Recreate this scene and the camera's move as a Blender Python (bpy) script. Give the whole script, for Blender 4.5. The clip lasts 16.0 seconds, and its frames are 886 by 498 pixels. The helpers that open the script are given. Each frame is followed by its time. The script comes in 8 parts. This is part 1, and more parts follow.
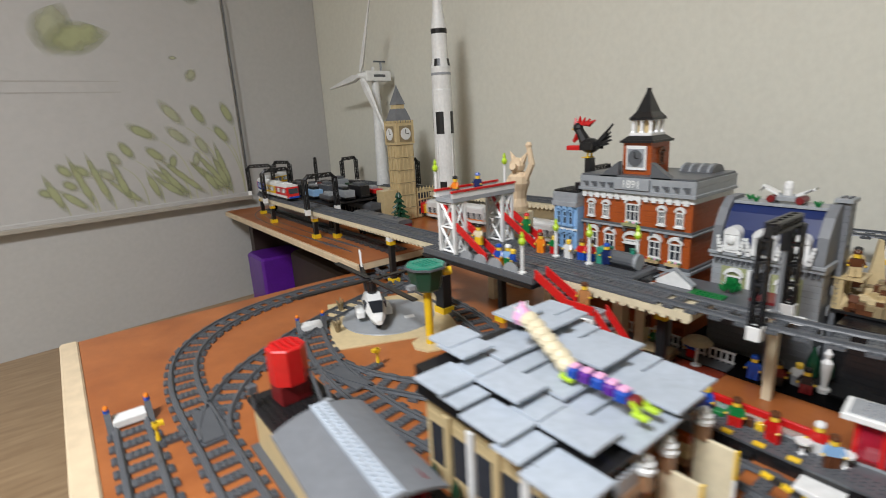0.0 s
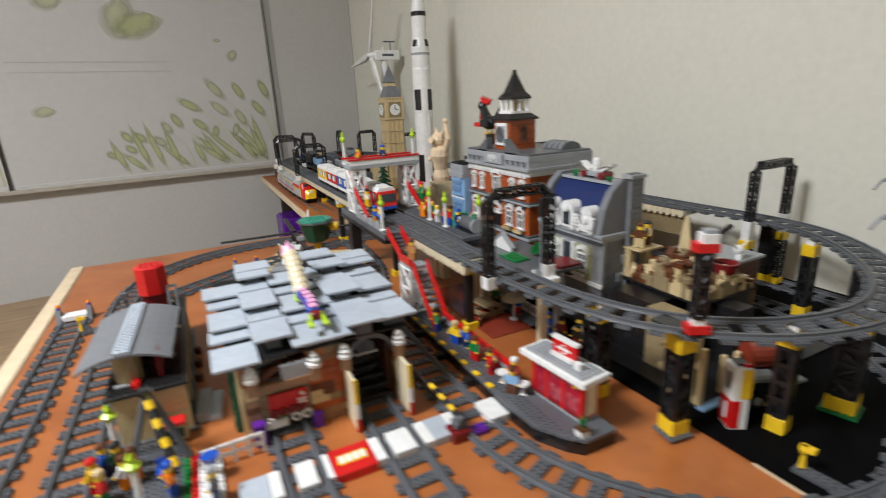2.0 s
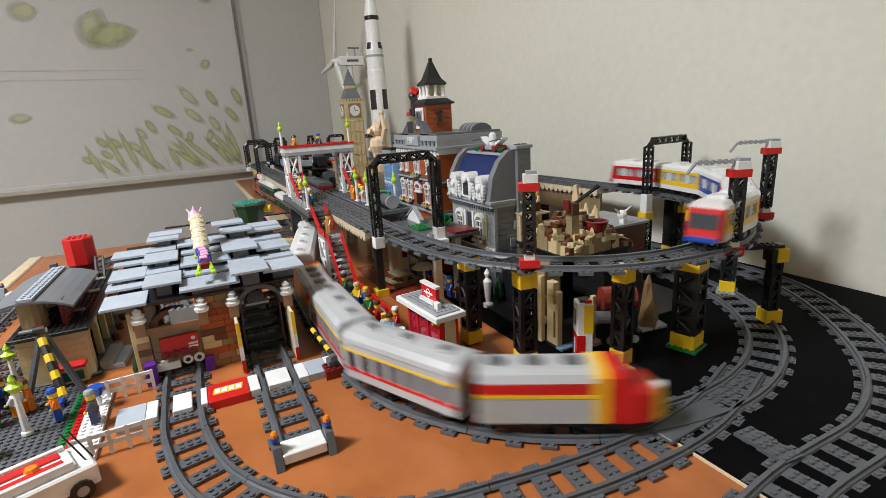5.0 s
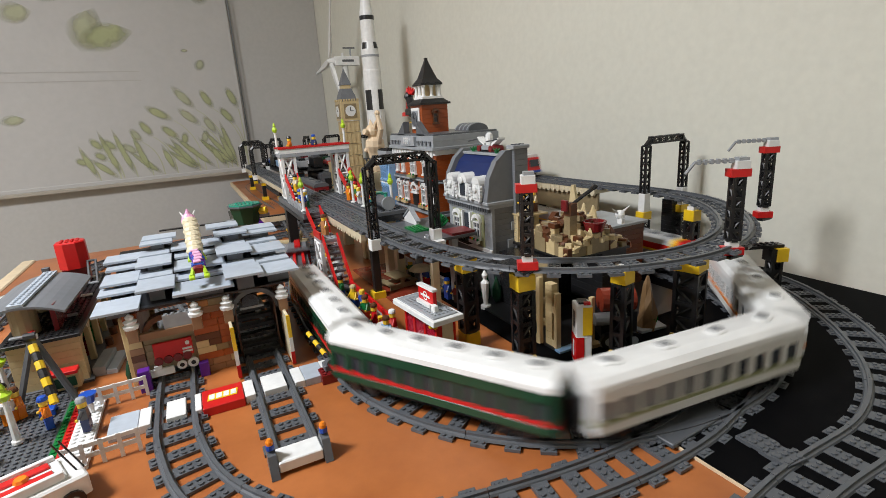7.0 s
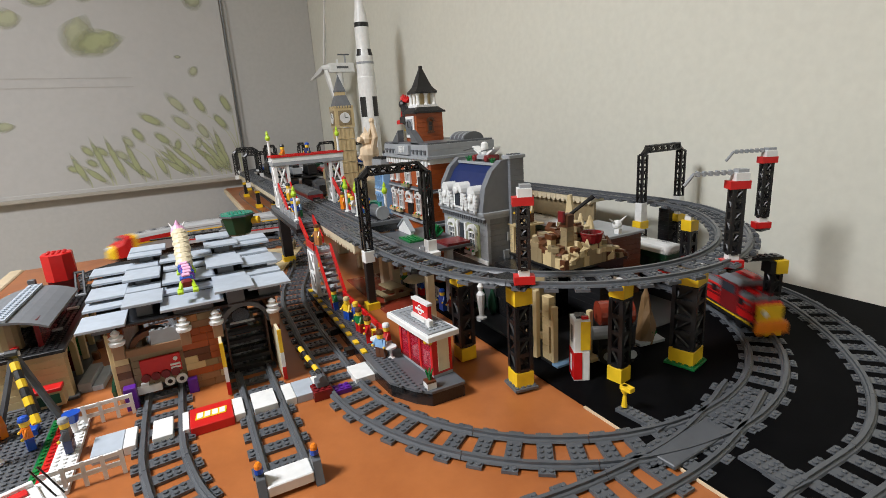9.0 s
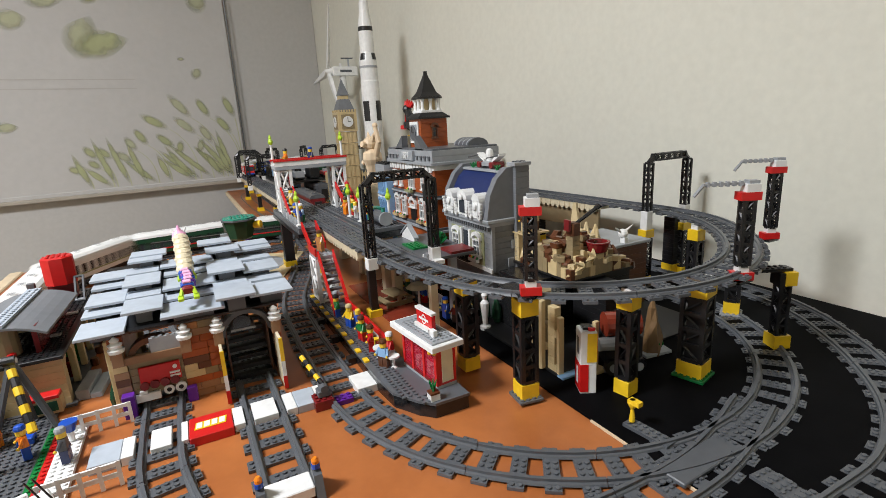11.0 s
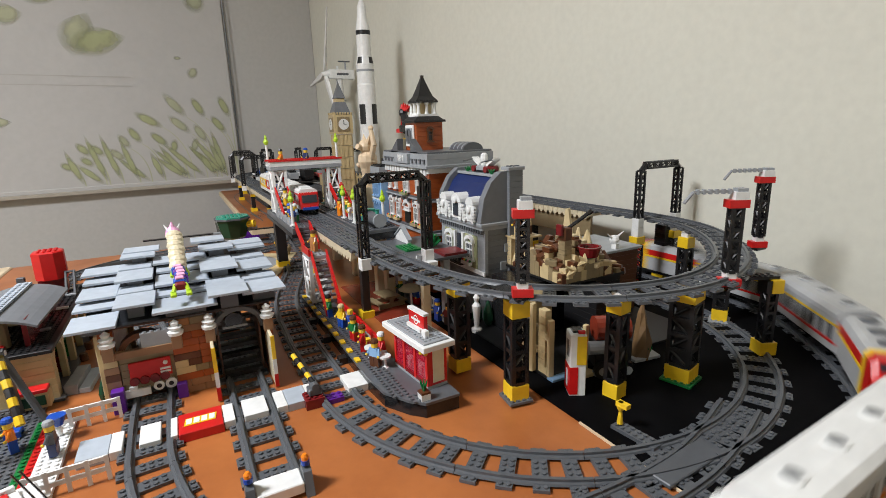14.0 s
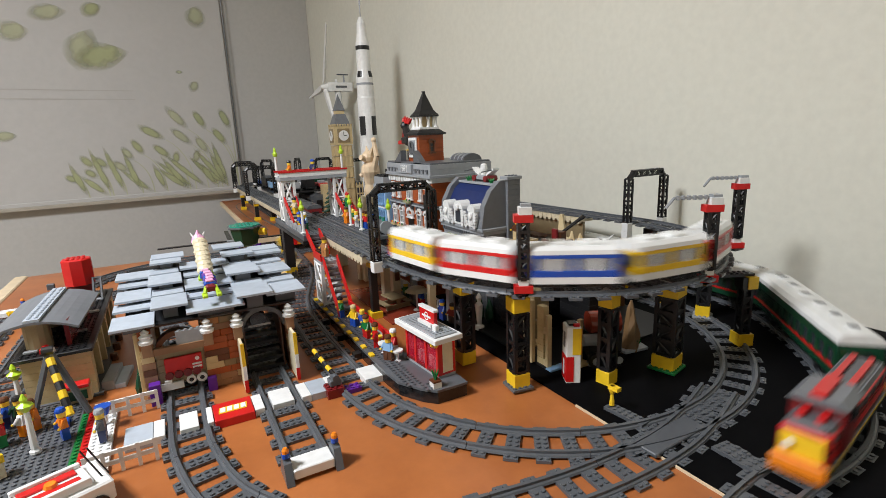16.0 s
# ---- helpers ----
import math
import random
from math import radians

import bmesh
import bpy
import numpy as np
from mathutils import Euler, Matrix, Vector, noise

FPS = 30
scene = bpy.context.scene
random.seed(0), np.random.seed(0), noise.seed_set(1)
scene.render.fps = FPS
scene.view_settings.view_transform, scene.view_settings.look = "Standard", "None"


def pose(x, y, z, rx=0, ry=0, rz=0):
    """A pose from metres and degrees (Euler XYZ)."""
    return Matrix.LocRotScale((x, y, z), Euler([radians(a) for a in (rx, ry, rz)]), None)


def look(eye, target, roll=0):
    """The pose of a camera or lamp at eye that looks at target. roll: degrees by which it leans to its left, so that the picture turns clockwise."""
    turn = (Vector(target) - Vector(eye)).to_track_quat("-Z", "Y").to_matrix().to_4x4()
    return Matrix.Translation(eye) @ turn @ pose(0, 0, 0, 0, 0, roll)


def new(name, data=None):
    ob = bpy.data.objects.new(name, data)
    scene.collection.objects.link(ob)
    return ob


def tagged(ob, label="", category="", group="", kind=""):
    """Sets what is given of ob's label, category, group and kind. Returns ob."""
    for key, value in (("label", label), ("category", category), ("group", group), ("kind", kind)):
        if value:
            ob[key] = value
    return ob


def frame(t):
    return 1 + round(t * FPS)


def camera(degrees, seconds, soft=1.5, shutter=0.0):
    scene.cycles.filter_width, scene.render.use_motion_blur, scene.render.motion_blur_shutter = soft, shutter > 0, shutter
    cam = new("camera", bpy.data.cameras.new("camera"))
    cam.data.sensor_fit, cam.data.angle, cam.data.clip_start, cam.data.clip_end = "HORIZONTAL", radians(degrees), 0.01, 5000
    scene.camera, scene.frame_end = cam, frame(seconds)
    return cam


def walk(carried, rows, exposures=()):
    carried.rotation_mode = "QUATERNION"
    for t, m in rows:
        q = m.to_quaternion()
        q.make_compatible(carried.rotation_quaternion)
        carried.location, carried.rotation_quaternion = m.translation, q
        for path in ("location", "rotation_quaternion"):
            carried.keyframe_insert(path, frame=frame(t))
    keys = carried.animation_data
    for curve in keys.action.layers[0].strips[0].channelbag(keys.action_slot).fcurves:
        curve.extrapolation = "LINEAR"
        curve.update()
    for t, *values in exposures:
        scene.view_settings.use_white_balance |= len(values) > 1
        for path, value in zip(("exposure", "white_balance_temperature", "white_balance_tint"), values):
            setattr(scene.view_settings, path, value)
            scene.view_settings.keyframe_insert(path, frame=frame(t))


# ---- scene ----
cam = camera(83.1, 16.0, soft=0.55, shutter=0.9)
METRES, EYE, TILT, LEAN, TURN = 0.888, 0.805, 0.0, 0.0, -37.1
ROWS = [
    (0.0, 0.0, 0.0, 0.0, -0.8, -14.79, 3.03),
    (0.5, 0.1562, -0.0357, 0.0034, 3.35, -15.77, 3.58),
    (1.0, 0.2531, -0.0893, 0.0034, 5.94, -16.12, 3.99),
    (1.5, 0.367, -0.1408, 0.0005, 8.28, -16.61, 3.71),
    (2.0, 0.501, -0.1339, -0.0176, 10.48, -16.82, 2.6),
    (2.5, 0.6261, -0.1177, -0.0355, 10.72, -17.02, 2.42),
    (3.0, 0.6903, -0.1132, -0.0403, 9.77, -16.93, 3.25),
    (3.5, 0.6976, -0.1528, -0.0726, 10.19, -16.0, 3.41),
    (4.0, 0.7027, -0.1915, -0.0966, 10.48, -15.05, 3.28),
    (6.5, 0.7025, -0.1861, -0.0986, 10.19, -15.13, 3.54),
    (7.0, 0.7017, -0.1817, -0.0969, 10.03, -15.13, 3.63),
    (7.5, 0.7005, -0.176, -0.0955, 9.83, -15.1, 3.72),
    (8.0, 0.7007, -0.1702, -0.0964, 9.65, -15.07, 3.74),
    (8.5, 0.7018, -0.1668, -0.0926, 9.55, -14.83, 3.69),
    (11.0, 0.6923, -0.1531, -0.0843, 9.71, -14.2, 3.09),
    (11.5, 0.6883, -0.1561, -0.0807, 9.76, -14.08, 3.01),
    (12.0, 0.6883, -0.1544, -0.0817, 9.84, -14.03, 2.94),
    (12.5, 0.6847, -0.1543, -0.0809, 9.95, -13.98, 2.76),
    (13.0, 0.6854, -0.1524, -0.0825, 9.72, -13.98, 2.38),
    (13.5, 0.6894, -0.1508, -0.0826, 9.31, -13.88, 1.96),
    (14.0, 0.6924, -0.161, -0.0889, 9.17, -13.57, 1.78),
    (14.5, 0.6904, -0.194, -0.0867, 8.91, -13.24, 1.68),
    (15.0, 0.6853, -0.2222, -0.0848, 8.47, -12.96, 1.78),
    (15.5, 0.6839, -0.2364, -0.0815, 8.17, -12.77, 2.07),
    (16.0, 0.6823, -0.2386, -0.0786, 8.27, -12.7, 2.18),
]
walk(cam, [(t, pose(0, 0, EYE, TILT, LEAN, TURN) @ pose(METRES * x, METRES * y, METRES * z, 90 + pitch, roll, yaw)) for t, x, y, z, yaw, pitch, roll in ROWS],
     ((0.0, -0.16), (1.5, -0.12), (3.0, -0.02), (4.0, -0.02), (7.0, -0.05), (12.0, 0.07), (15.0, 0.0), (16.0, 0.0)))

# ---------------------------------------------------------------- lights
T0 = 0.39      # height of the table top over the floor
CORNER = Vector((1.18, 2.52, 0.0))   # where the two walls meet
ROOM = 5.0     # the room's turn against the table, degrees

world = bpy.data.worlds.new("world")
scene.world = world
world.use_nodes = True
world.node_tree.nodes["Background"].inputs[0].default_value = (0.8, 0.85, 0.95, 1)
world.node_tree.nodes["Background"].inputs[1].default_value = 0.05


def area_lamp(name, eye, target, sx, sy, watts, colour):
    data = bpy.data.lights.new(name, "AREA")
    data.shape, data.size, data.size_y, data.energy, data.color = "RECTANGLE", sx, sy, watts, colour
    ob = new(name, data)
    ob.matrix_world = look(eye, target)
    return ob


area_lamp("ceiling_lamp_light", (-0.9, 0.1, 2.215), (-0.9, 0.1, 0), 0.55, 0.55, 92, (0.965, 0.985, 1.03))


# ---------------------------------------------------------------- materials
MATS = {}


def nodes_of(name):
    m = bpy.data.materials.new(name)
    m.use_nodes = True
    nt = m.node_tree
    return m, nt, nt.nodes["Principled BSDF"]


def vary(nt, bsdf, rgb, amount, scale, coords="Object", second=0.0, second_scale=8.0):
    """A base colour that wanders a little in value at two scales."""
    tc = nt.nodes.new("ShaderNodeTexCoord")
    n1 = nt.nodes.new("ShaderNodeTexNoise")
    n1.inputs["Scale"].default_value, n1.inputs["Detail"].default_value = scale, 4
    nt.links.new(tc.outputs[coords], n1.inputs["Vector"])
    ramp = nt.nodes.new("ShaderNodeMapRange")
    ramp.inputs[1].default_value, ramp.inputs[2].default_value = 0.3, 0.7
    ramp.inputs[3].default_value, ramp.inputs[4].default_value = 1 - amount, 1 + amount
    nt.links.new(n1.outputs[0], ramp.inputs[0])
    out = ramp.outputs[0]
    if second:
        n2 = nt.nodes.new("ShaderNodeTexNoise")
        n2.inputs["Scale"].default_value, n2.inputs["Detail"].default_value = second_scale, 3
        nt.links.new(tc.outputs[coords], n2.inputs["Vector"])
        r2 = nt.nodes.new("ShaderNodeMapRange")
        r2.inputs[1].default_value, r2.inputs[2].default_value = 0.3, 0.7
        r2.inputs[3].default_value, r2.inputs[4].default_value = 1 - second, 1 + second
        nt.links.new(n2.outputs[0], r2.inputs[0])
        mul = nt.nodes.new("ShaderNodeMath")
        mul.operation = "MULTIPLY"
        nt.links.new(out, mul.inputs[0])
        nt.links.new(r2.outputs[0], mul.inputs[1])
        out = mul.outputs[0]
    mix = nt.nodes.new("ShaderNodeVectorMath")
    mix.operation = "SCALE"
    mix.inputs[0].default_value = rgb
    nt.links.new(out, mix.inputs["Scale"])
    nt.links.new(mix.outputs[0], bsdf.inputs["Base Color"])
    return tc


def bump(nt, bsdf, tc, scale, strength, distance=0.0005, coords="Object"):
    n = nt.nodes.new("ShaderNodeTexNoise")
    n.inputs["Scale"].default_value, n.inputs["Detail"].default_value = scale, 3
    nt.links.new(tc.outputs[coords], n.inputs["Vector"])
    b = nt.nodes.new("ShaderNodeBump")
    b.inputs["Strength"].default_value, b.inputs["Distance"].default_value = strength, distance
    nt.links.new(n.outputs[0], b.inputs["Height"])
    nt.links.new(b.outputs[0], bsdf.inputs["Normal"])


def plastic(name, rgb, rough=0.32, alpha=1.0):
    """Moulded toy plastic: a little dusty, faintly uneven, glossy; each piece a shade of its own."""
    if name in MATS:
        return MATS[name]
    m, nt, b = nodes_of(name)
    tc = vary(nt, b, rgb, 0.06, 90, second=0.07, second_scale=14)
    info = nt.nodes.new("ShaderNodeObjectInfo")
    mr = nt.nodes.new("ShaderNodeMapRange")
    mr.inputs[3].default_value, mr.inputs[4].default_value = rough - 0.06, rough + 0.1
    nt.links.new(info.outputs["Random"], mr.inputs[0])
    nt.links.new(mr.outputs[0], b.inputs["Roughness"])
    bump(nt, b, tc, 220, 0.12, 0.0003)
    if alpha < 1:
        b.inputs["Alpha"].default_value = alpha
    MATS[name] = m
    return m


def matte(name, rgb, rough=0.8, amount=0.06, scale=20, bumps=0.2, bump_scale=120, second=0.04, second_scale=2.0, distance=0.0006, spec=0.4):
    if name in MATS:
        return MATS[name]
    m, nt, b = nodes_of(name)
    tc = vary(nt, b, rgb, amount, scale, second=second, second_scale=second_scale)
    b.inputs["Roughness"].default_value = rough
    b.inputs["Specular IOR Level"].default_value = spec
    if bumps:
        bump(nt, b, tc, bump_scale, bumps, distance)
    MATS[name] = m
    return m


WHITE = plastic("white_plastic", (0.74, 0.75, 0.74))
CREAM = plastic("cream_plastic", (0.68, 0.60, 0.42))
TAN = plastic("tan_plastic", (0.56, 0.44, 0.24))
DTAN = plastic("dark_tan_plastic", (0.26, 0.20, 0.11))
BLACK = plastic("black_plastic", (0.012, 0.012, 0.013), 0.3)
DGREY = plastic("dark_grey_plastic", (0.095, 0.102, 0.112), 0.36)
RAILGREY = plastic("rail_grey_plastic", (0.086, 0.093, 0.103), 0.34)
LGREY = plastic("light_grey_plastic", (0.30, 0.32, 0.34))
PALEGREY = plastic("pale_grey_plastic", (0.40, 0.45, 0.51), 0.42)
RED = plastic("red_plastic", (0.55, 0.012, 0.012), 0.3)
DRED = plastic("dark_red_plastic", (0.17, 0.012, 0.014), 0.3)
YELLOW = plastic("yellow_plastic", (0.80, 0.52, 0.02))
ORANGE = plastic("orange_plastic", (0.80, 0.22, 0.01))
DORANGE = plastic("dark_orange_plastic", (0.34, 0.072, 0.014))
BLUE = plastic("blue_plastic", (0.012, 0.07, 0.40))
DBLUE = plastic("dark_blue_plastic", (0.010, 0.022, 0.10))
LBLUE = plastic("light_blue_plastic", (0.24, 0.42, 0.66))
GREEN = plastic("green_plastic", (0.006, 0.17, 0.04))
DGREEN = plastic("dark_green_plastic", (0.008, 0.055, 0.026))
LIME = plastic("lime_plastic", (0.42, 0.62, 0.03))
OLIVE = plastic("sand_olive_plastic", (0.30, 0.32, 0.17))
TEAL = plastic("teal_green_plastic", (0.03, 0.26, 0.18))
BROWN = plastic("brown_plastic", (0.10, 0.035, 0.014))
NOUGAT = plastic("nougat_plastic", (0.42, 0.19, 0.07))
PURPLE = plastic("purple_plastic", (0.10, 0.015, 0.26))
PINK = plastic("pink_plastic", (0.80, 0.40, 0.62))
SKIN = plastic("toy_yellow_plastic", (0.82, 0.55, 0.05))
SILVER = plastic("silver_plastic", (0.42, 0.43, 0.44), 0.25)
CLEAR = plastic("clear_plastic", (0.75, 0.8, 0.82), 0.1, 0.25)
PINKPANE = plastic("red_clear_plastic", (0.55, 0.02, 0.05), 0.1, 0.45)
TANKRED = plastic("reddish_brown_plastic", (0.22, 0.035, 0.018), 0.22)
ROCKBROWN = plastic("rock_brown_plastic", (0.17, 0.10, 0.045), 0.45)
SMOKE = plastic("smoked_window_plastic", (0.035, 0.04, 0.05), 0.12)
STATUE = plastic("pale_cream_plastic", (0.72, 0.56, 0.38), 0.4)
SAND = plastic("sand_plastic", (0.62, 0.50, 0.29), 0.45)
DGREY2 = plastic("slate_grey_plastic", (0.16, 0.17, 0.185), 0.4)
TANBRICK = plastic("medium_tan_plastic", (0.27, 0.15, 0.08))


# ---------------------------------------------------------------- mesh building
class Shape:
    """Collects the faces of one mesh; slots are materials."""

    def __init__(self):
        self.v, self.f, self.mi, self.mats = [], [], [], []

    def slot(self, mat):
        if mat not in self.mats:
            self.mats.append(mat)
        return self.mats.index(mat)

    def add(self, verts, faces, mat, m=None):
        o, k = len(self.v), self.slot(mat)
        if m is not None:
            verts = [m @ Vector(p) for p in verts]
        self.v.extend([tuple(p) for p in verts])
        self.f.extend([tuple(i + o for i in f) for f in faces])
        self.mi.extend([k] * len(faces))
        return self

    def box(self, x0, y0, z0, x1, y1, z1, mat, m=None, edge=0.0):
        """A block; edge: the width of its chamfer at the top rim and the uprights."""
        if edge <= 0:
            v = [(x, y, z) for z in (z0, z1) for x, y in ((x0, y0), (x1, y0), (x1, y1), (x0, y1))]
            f = [(3, 2, 1, 0), (4, 5, 6, 7), (0, 1, 5, 4), (1, 2, 6, 5), (2, 3, 7, 6), (3, 0, 4, 7)]
        else:
            e = edge

            def ring(z, i):
                return [(x0 + e + i, y0 + i, z), (x1 - e - i, y0 + i, z), (x1 - i, y0 + e + i, z), (x1 - i, y1 - e - i, z),
                        (x1 - e - i, y1 - i, z), (x0 + e + i, y1 - i, z), (x0 + i, y1 - e - i, z), (x0 + i, y0 + e + i, z)]
            v = ring(z0, 0) + ring(z1 - e, 0) + ring(z1, e)
            f = [tuple(range(7, -1, -1)), tuple(range(16, 24))]
            for r in (0, 8):
                f += [(r + i, r + (i + 1) % 8, r + 8 + (i + 1) % 8, r + 8 + i) for i in range(8)]
        return self.add(v, f, mat, m)

    def prism(self, outline, h0, h1, mat, axis="z", m=None):
        """An outline (counter-clockwise seen from the axis's tip) drawn out along an axis."""
        n = len(outline)

        def put(a, b, h):
            return {"z": (a, b, h), "x": (h, a, b), "y": (b, h, a)}[axis]
        v = [put(a, b, h0) for a, b in outline] + [put(a, b, h1) for a, b in outline]
        f = [tuple(range(n - 1, -1, -1)), tuple(range(n, 2 * n))]
        f += [(i, (i + 1) % n, n + (i + 1) % n, n + i) for i in range(n)]
        return self.add(v, f, mat, m)

    def lathe(self, x, y, profile, mat, n=12, m=None, turn=0.0):
        """Rings (radius, height) from below upwards round an upright axis."""
        v, f = [], []
        for r, z in profile:
            v += [(x + r * math.cos(turn + 2 * math.pi * i / n), y + r * math.sin(turn + 2 * math.pi * i / n), z) for i in range(n)]
        for k in range(len(profile) - 1):
            f += [(k * n + i, k * n + (i + 1) % n, (k + 1) * n + (i + 1) % n, (k + 1) * n + i) for i in range(n)]
        f.append(tuple(range(n - 1, -1, -1)))
        f.append(tuple(range((len(profile) - 1) * n, len(profile) * n)))
        return self.add(v, f, mat, m)

    def rod(self, a, b, r, mat, n=8, r2=None):
        a, b = Vector(a), Vector(b)
        d = b - a
        q = d.to_track_quat("Z", "Y").to_matrix().to_4x4()
        return self.lathe(0, 0, [(r, 0), (r if r2 is None else r2, d.length)], mat, n, Matrix.Translation(a) @ q)

    def ball(self, c, r, mat, n=10, sz=1.0):
        prof = [(max(r * math.sin(math.pi * i / 6), r * 0.02), c[2] - r * sz * math.cos(math.pi * i / 6)) for i in range(7)]
        return self.lathe(c[0], c[1], prof, mat, n)

    def studs(self, x0, y0, nx, ny, z, mat, m=None, pitch=0.008, n=8):
        for i in range(nx):
            for j in range(ny):
                self.lathe(x0 + (i + 0.5) * pitch, y0 + (j + 0.5) * pitch, [(0.0024, z), (0.0024, z + 0.0017)], mat, n, m)
        return self

    def mesh(self, name):
        me = bpy.data.meshes.new(name)
        me.from_pydata(self.v, [], self.f)
        for mat in self.mats:
            me.materials.append(mat)
        me.polygons.foreach_set("material_index", self.mi)
        me.update()
        return me


def part(name, shape, parent=None, label="", m=None):
    ob = new(name, shape.mesh(name) if isinstance(shape, Shape) else shape)
    if parent is not None:
        ob.parent = parent
    if m is not None:
        ob.matrix_basis = m
    if label:
        ob["label"] = label
    return ob


def thing(name, label, category, m=None, group="", kind="", shape=None):
    ob = new(name, shape.mesh(name) if shape is not None else None)
    if m is not None:
        ob.matrix_basis = m
    return tagged(ob, label, category, group, kind)


def at(x, y, h, turn=0.0):
    """A pose at height h over the table top."""
    return pose(x, y, T0 + h, 0, 0, turn)


# ---------------------------------------------------------------- the room
def room_pose(z=0.0):
    return Matrix.Translation(CORNER + Vector((0, 0, z))) @ pose(0, 0, 0, 0, 0, ROOM)


BACKWALL = matte("grey_wallpaper", (0.46, 0.455, 0.44), 0.75, 0.03, 60, 0.08, 420, 0.03, 1.5)
SIDEWALL = matte("beige_wallpaper", (0.66, 0.655, 0.575), 0.75, 0.03, 60, 0.08, 420, 0.04, 1.2)
CEILING = matte("ceiling_paper", (0.75, 0.74, 0.70), 0.9, 0.02, 30, 0.2, 200)
TRIM = matte("sill_grey", (0.36, 0.33, 0.28), 0.5, 0.05, 20, 0.1, 100)
BLIND = matte("printed_blind_cloth", (0.46, 0.455, 0.445), 0.85, 0.025, 40, 0.35, 500, 0.04, 1.5)
LEAF = matte("leaf_print_green", (0.375, 0.405, 0.21), 0.85, 0.10, 14, 0.2, 500, 0.12, 5)
LEAFPALE = matte("leaf_print_pale", (0.415, 0.425, 0.29), 0.85, 0.05, 14, 0.2, 500, 0.1, 5)
LINEGREY = matte("line_print_grey", (0.40, 0.39, 0.37), 0.85, 0.05, 14, 0.1, 500)


def soft_print(name, rgb):
    """Ink that thins out towards the rim of its piece, blotchy within."""
    m = matte(name, rgb, 0.85, 0.10, 14, 0.2, 500, 0.12, 5)
    nt = m.node_tree
    tc, mp = nt.nodes.new("ShaderNodeTexCoord"), nt.nodes.new("ShaderNodeMapping")
    mp.inputs["Location"].default_value, mp.inputs["Scale"].default_value = (-1, 0, -1), (2, 0, 2)
    g, n, mul, mr = nt.nodes.new("ShaderNodeTexGradient"), nt.nodes.new("ShaderNodeTexNoise"), nt.nodes.new("ShaderNodeMath"), nt.nodes.new("ShaderNodeMapRange")
    g.gradient_type, mul.operation, n.inputs["Scale"].default_value = "SPHERICAL", "MULTIPLY", 18
    mr.inputs[1].default_value, mr.inputs[2].default_value, mr.inputs[4].default_value = 0.0, 0.34, 0.9
    nt.links.new(tc.outputs["Generated"], mp.inputs[0])
    nt.links.new(mp.outputs[0], g.inputs[0])
    nt.links.new(tc.outputs["Object"], n.inputs["Vector"])
    nt.links.new(g.outputs["Fac"], mul.inputs[0])
    nt.links.new(n.outputs[0], mul.inputs[1])
    nt.links.new(mul.outputs[0], mr.inputs[0])
    nt.links.new(mr.outputs[0], nt.nodes["Principled BSDF"].inputs["Alpha"])
    return m


SOFTLEAF = soft_print("soft_leaf_ink", (0.375, 0.40, 0.225))
SOFTPALE = soft_print("soft_pale_ink", (0.415, 0.43, 0.295))


def floor_material():
    m, nt, b = nodes_of("wood_floor")
    tc = nt.nodes.new("ShaderNodeTexCoord")
    mp = nt.nodes.new("ShaderNodeMapping")
    mp.inputs["Scale"].default_value = (1.2, 9, 1)
    nt.links.new(tc.outputs["Object"], mp.inputs[0])
    n = nt.nodes.new("ShaderNodeTexNoise")
    n.inputs["Scale"].default_value, n.inputs["Detail"].default_value = 6, 6
    nt.links.new(mp.outputs[0], n.inputs["Vector"])
    r = nt.nodes.new("ShaderNodeValToRGB")
    r.color_ramp.elements[0].position, r.color_ramp.elements[1].position = 0.3, 0.75
    r.color_ramp.elements[0].color, r.color_ramp.elements[1].color = (0.25, 0.16, 0.085, 1), (0.40, 0.28, 0.16, 1)
    nt.links.new(n.outputs[0], r.inputs[0])
    nt.links.new(r.outputs[0], b.inputs["Base Color"])
    b.inputs["Roughness"].default_value = 0.35
    bump(nt, b, tc, 60, 0.1)
    return m


def table_material():
    """Orange-brown sheet with a leathery mottle and a soft shine."""
    m, nt, b = nodes_of("orange_brown_sheet")
    tc = nt.nodes.new("ShaderNodeTexCoord")
    n = nt.nodes.new("ShaderNodeTexNoise")
    n.inputs["Scale"].default_value, n.inputs["Detail"].default_value, n.inputs["Roughness"].default_value = 9, 7, 0.62
    nt.links.new(tc.outputs["Object"], n.inputs["Vector"])
    r = nt.nodes.new("ShaderNodeValToRGB")
    r.color_ramp.elements[0].position, r.color_ramp.elements[1].position = 0.3, 0.72
    r.color_ramp.elements[0].color, r.color_ramp.elements[1].color = (0.27, 0.080, 0.022, 1), (0.43, 0.145, 0.042, 1)
    nt.links.new(n.outputs[0], r.inputs[0])
    nt.links.new(r.outputs[0], b.inputs["Base Color"])
    n2 = nt.nodes.new("ShaderNodeTexNoise")
    n2.inputs["Scale"].default_value = 5
    nt.links.new(tc.outputs["Object"], n2.inputs["Vector"])
    mr = nt.nodes.new("ShaderNodeMapRange")
    mr.inputs[3].default_value, mr.inputs[4].default_value = 0.24, 0.42
    nt.links.new(n2.outputs[0], mr.inputs[0])
    nt.links.new(mr.outputs[0], b.inputs["Roughness"])
    bump(nt, b, tc, 70, 0.12, 0.0006)
    return m


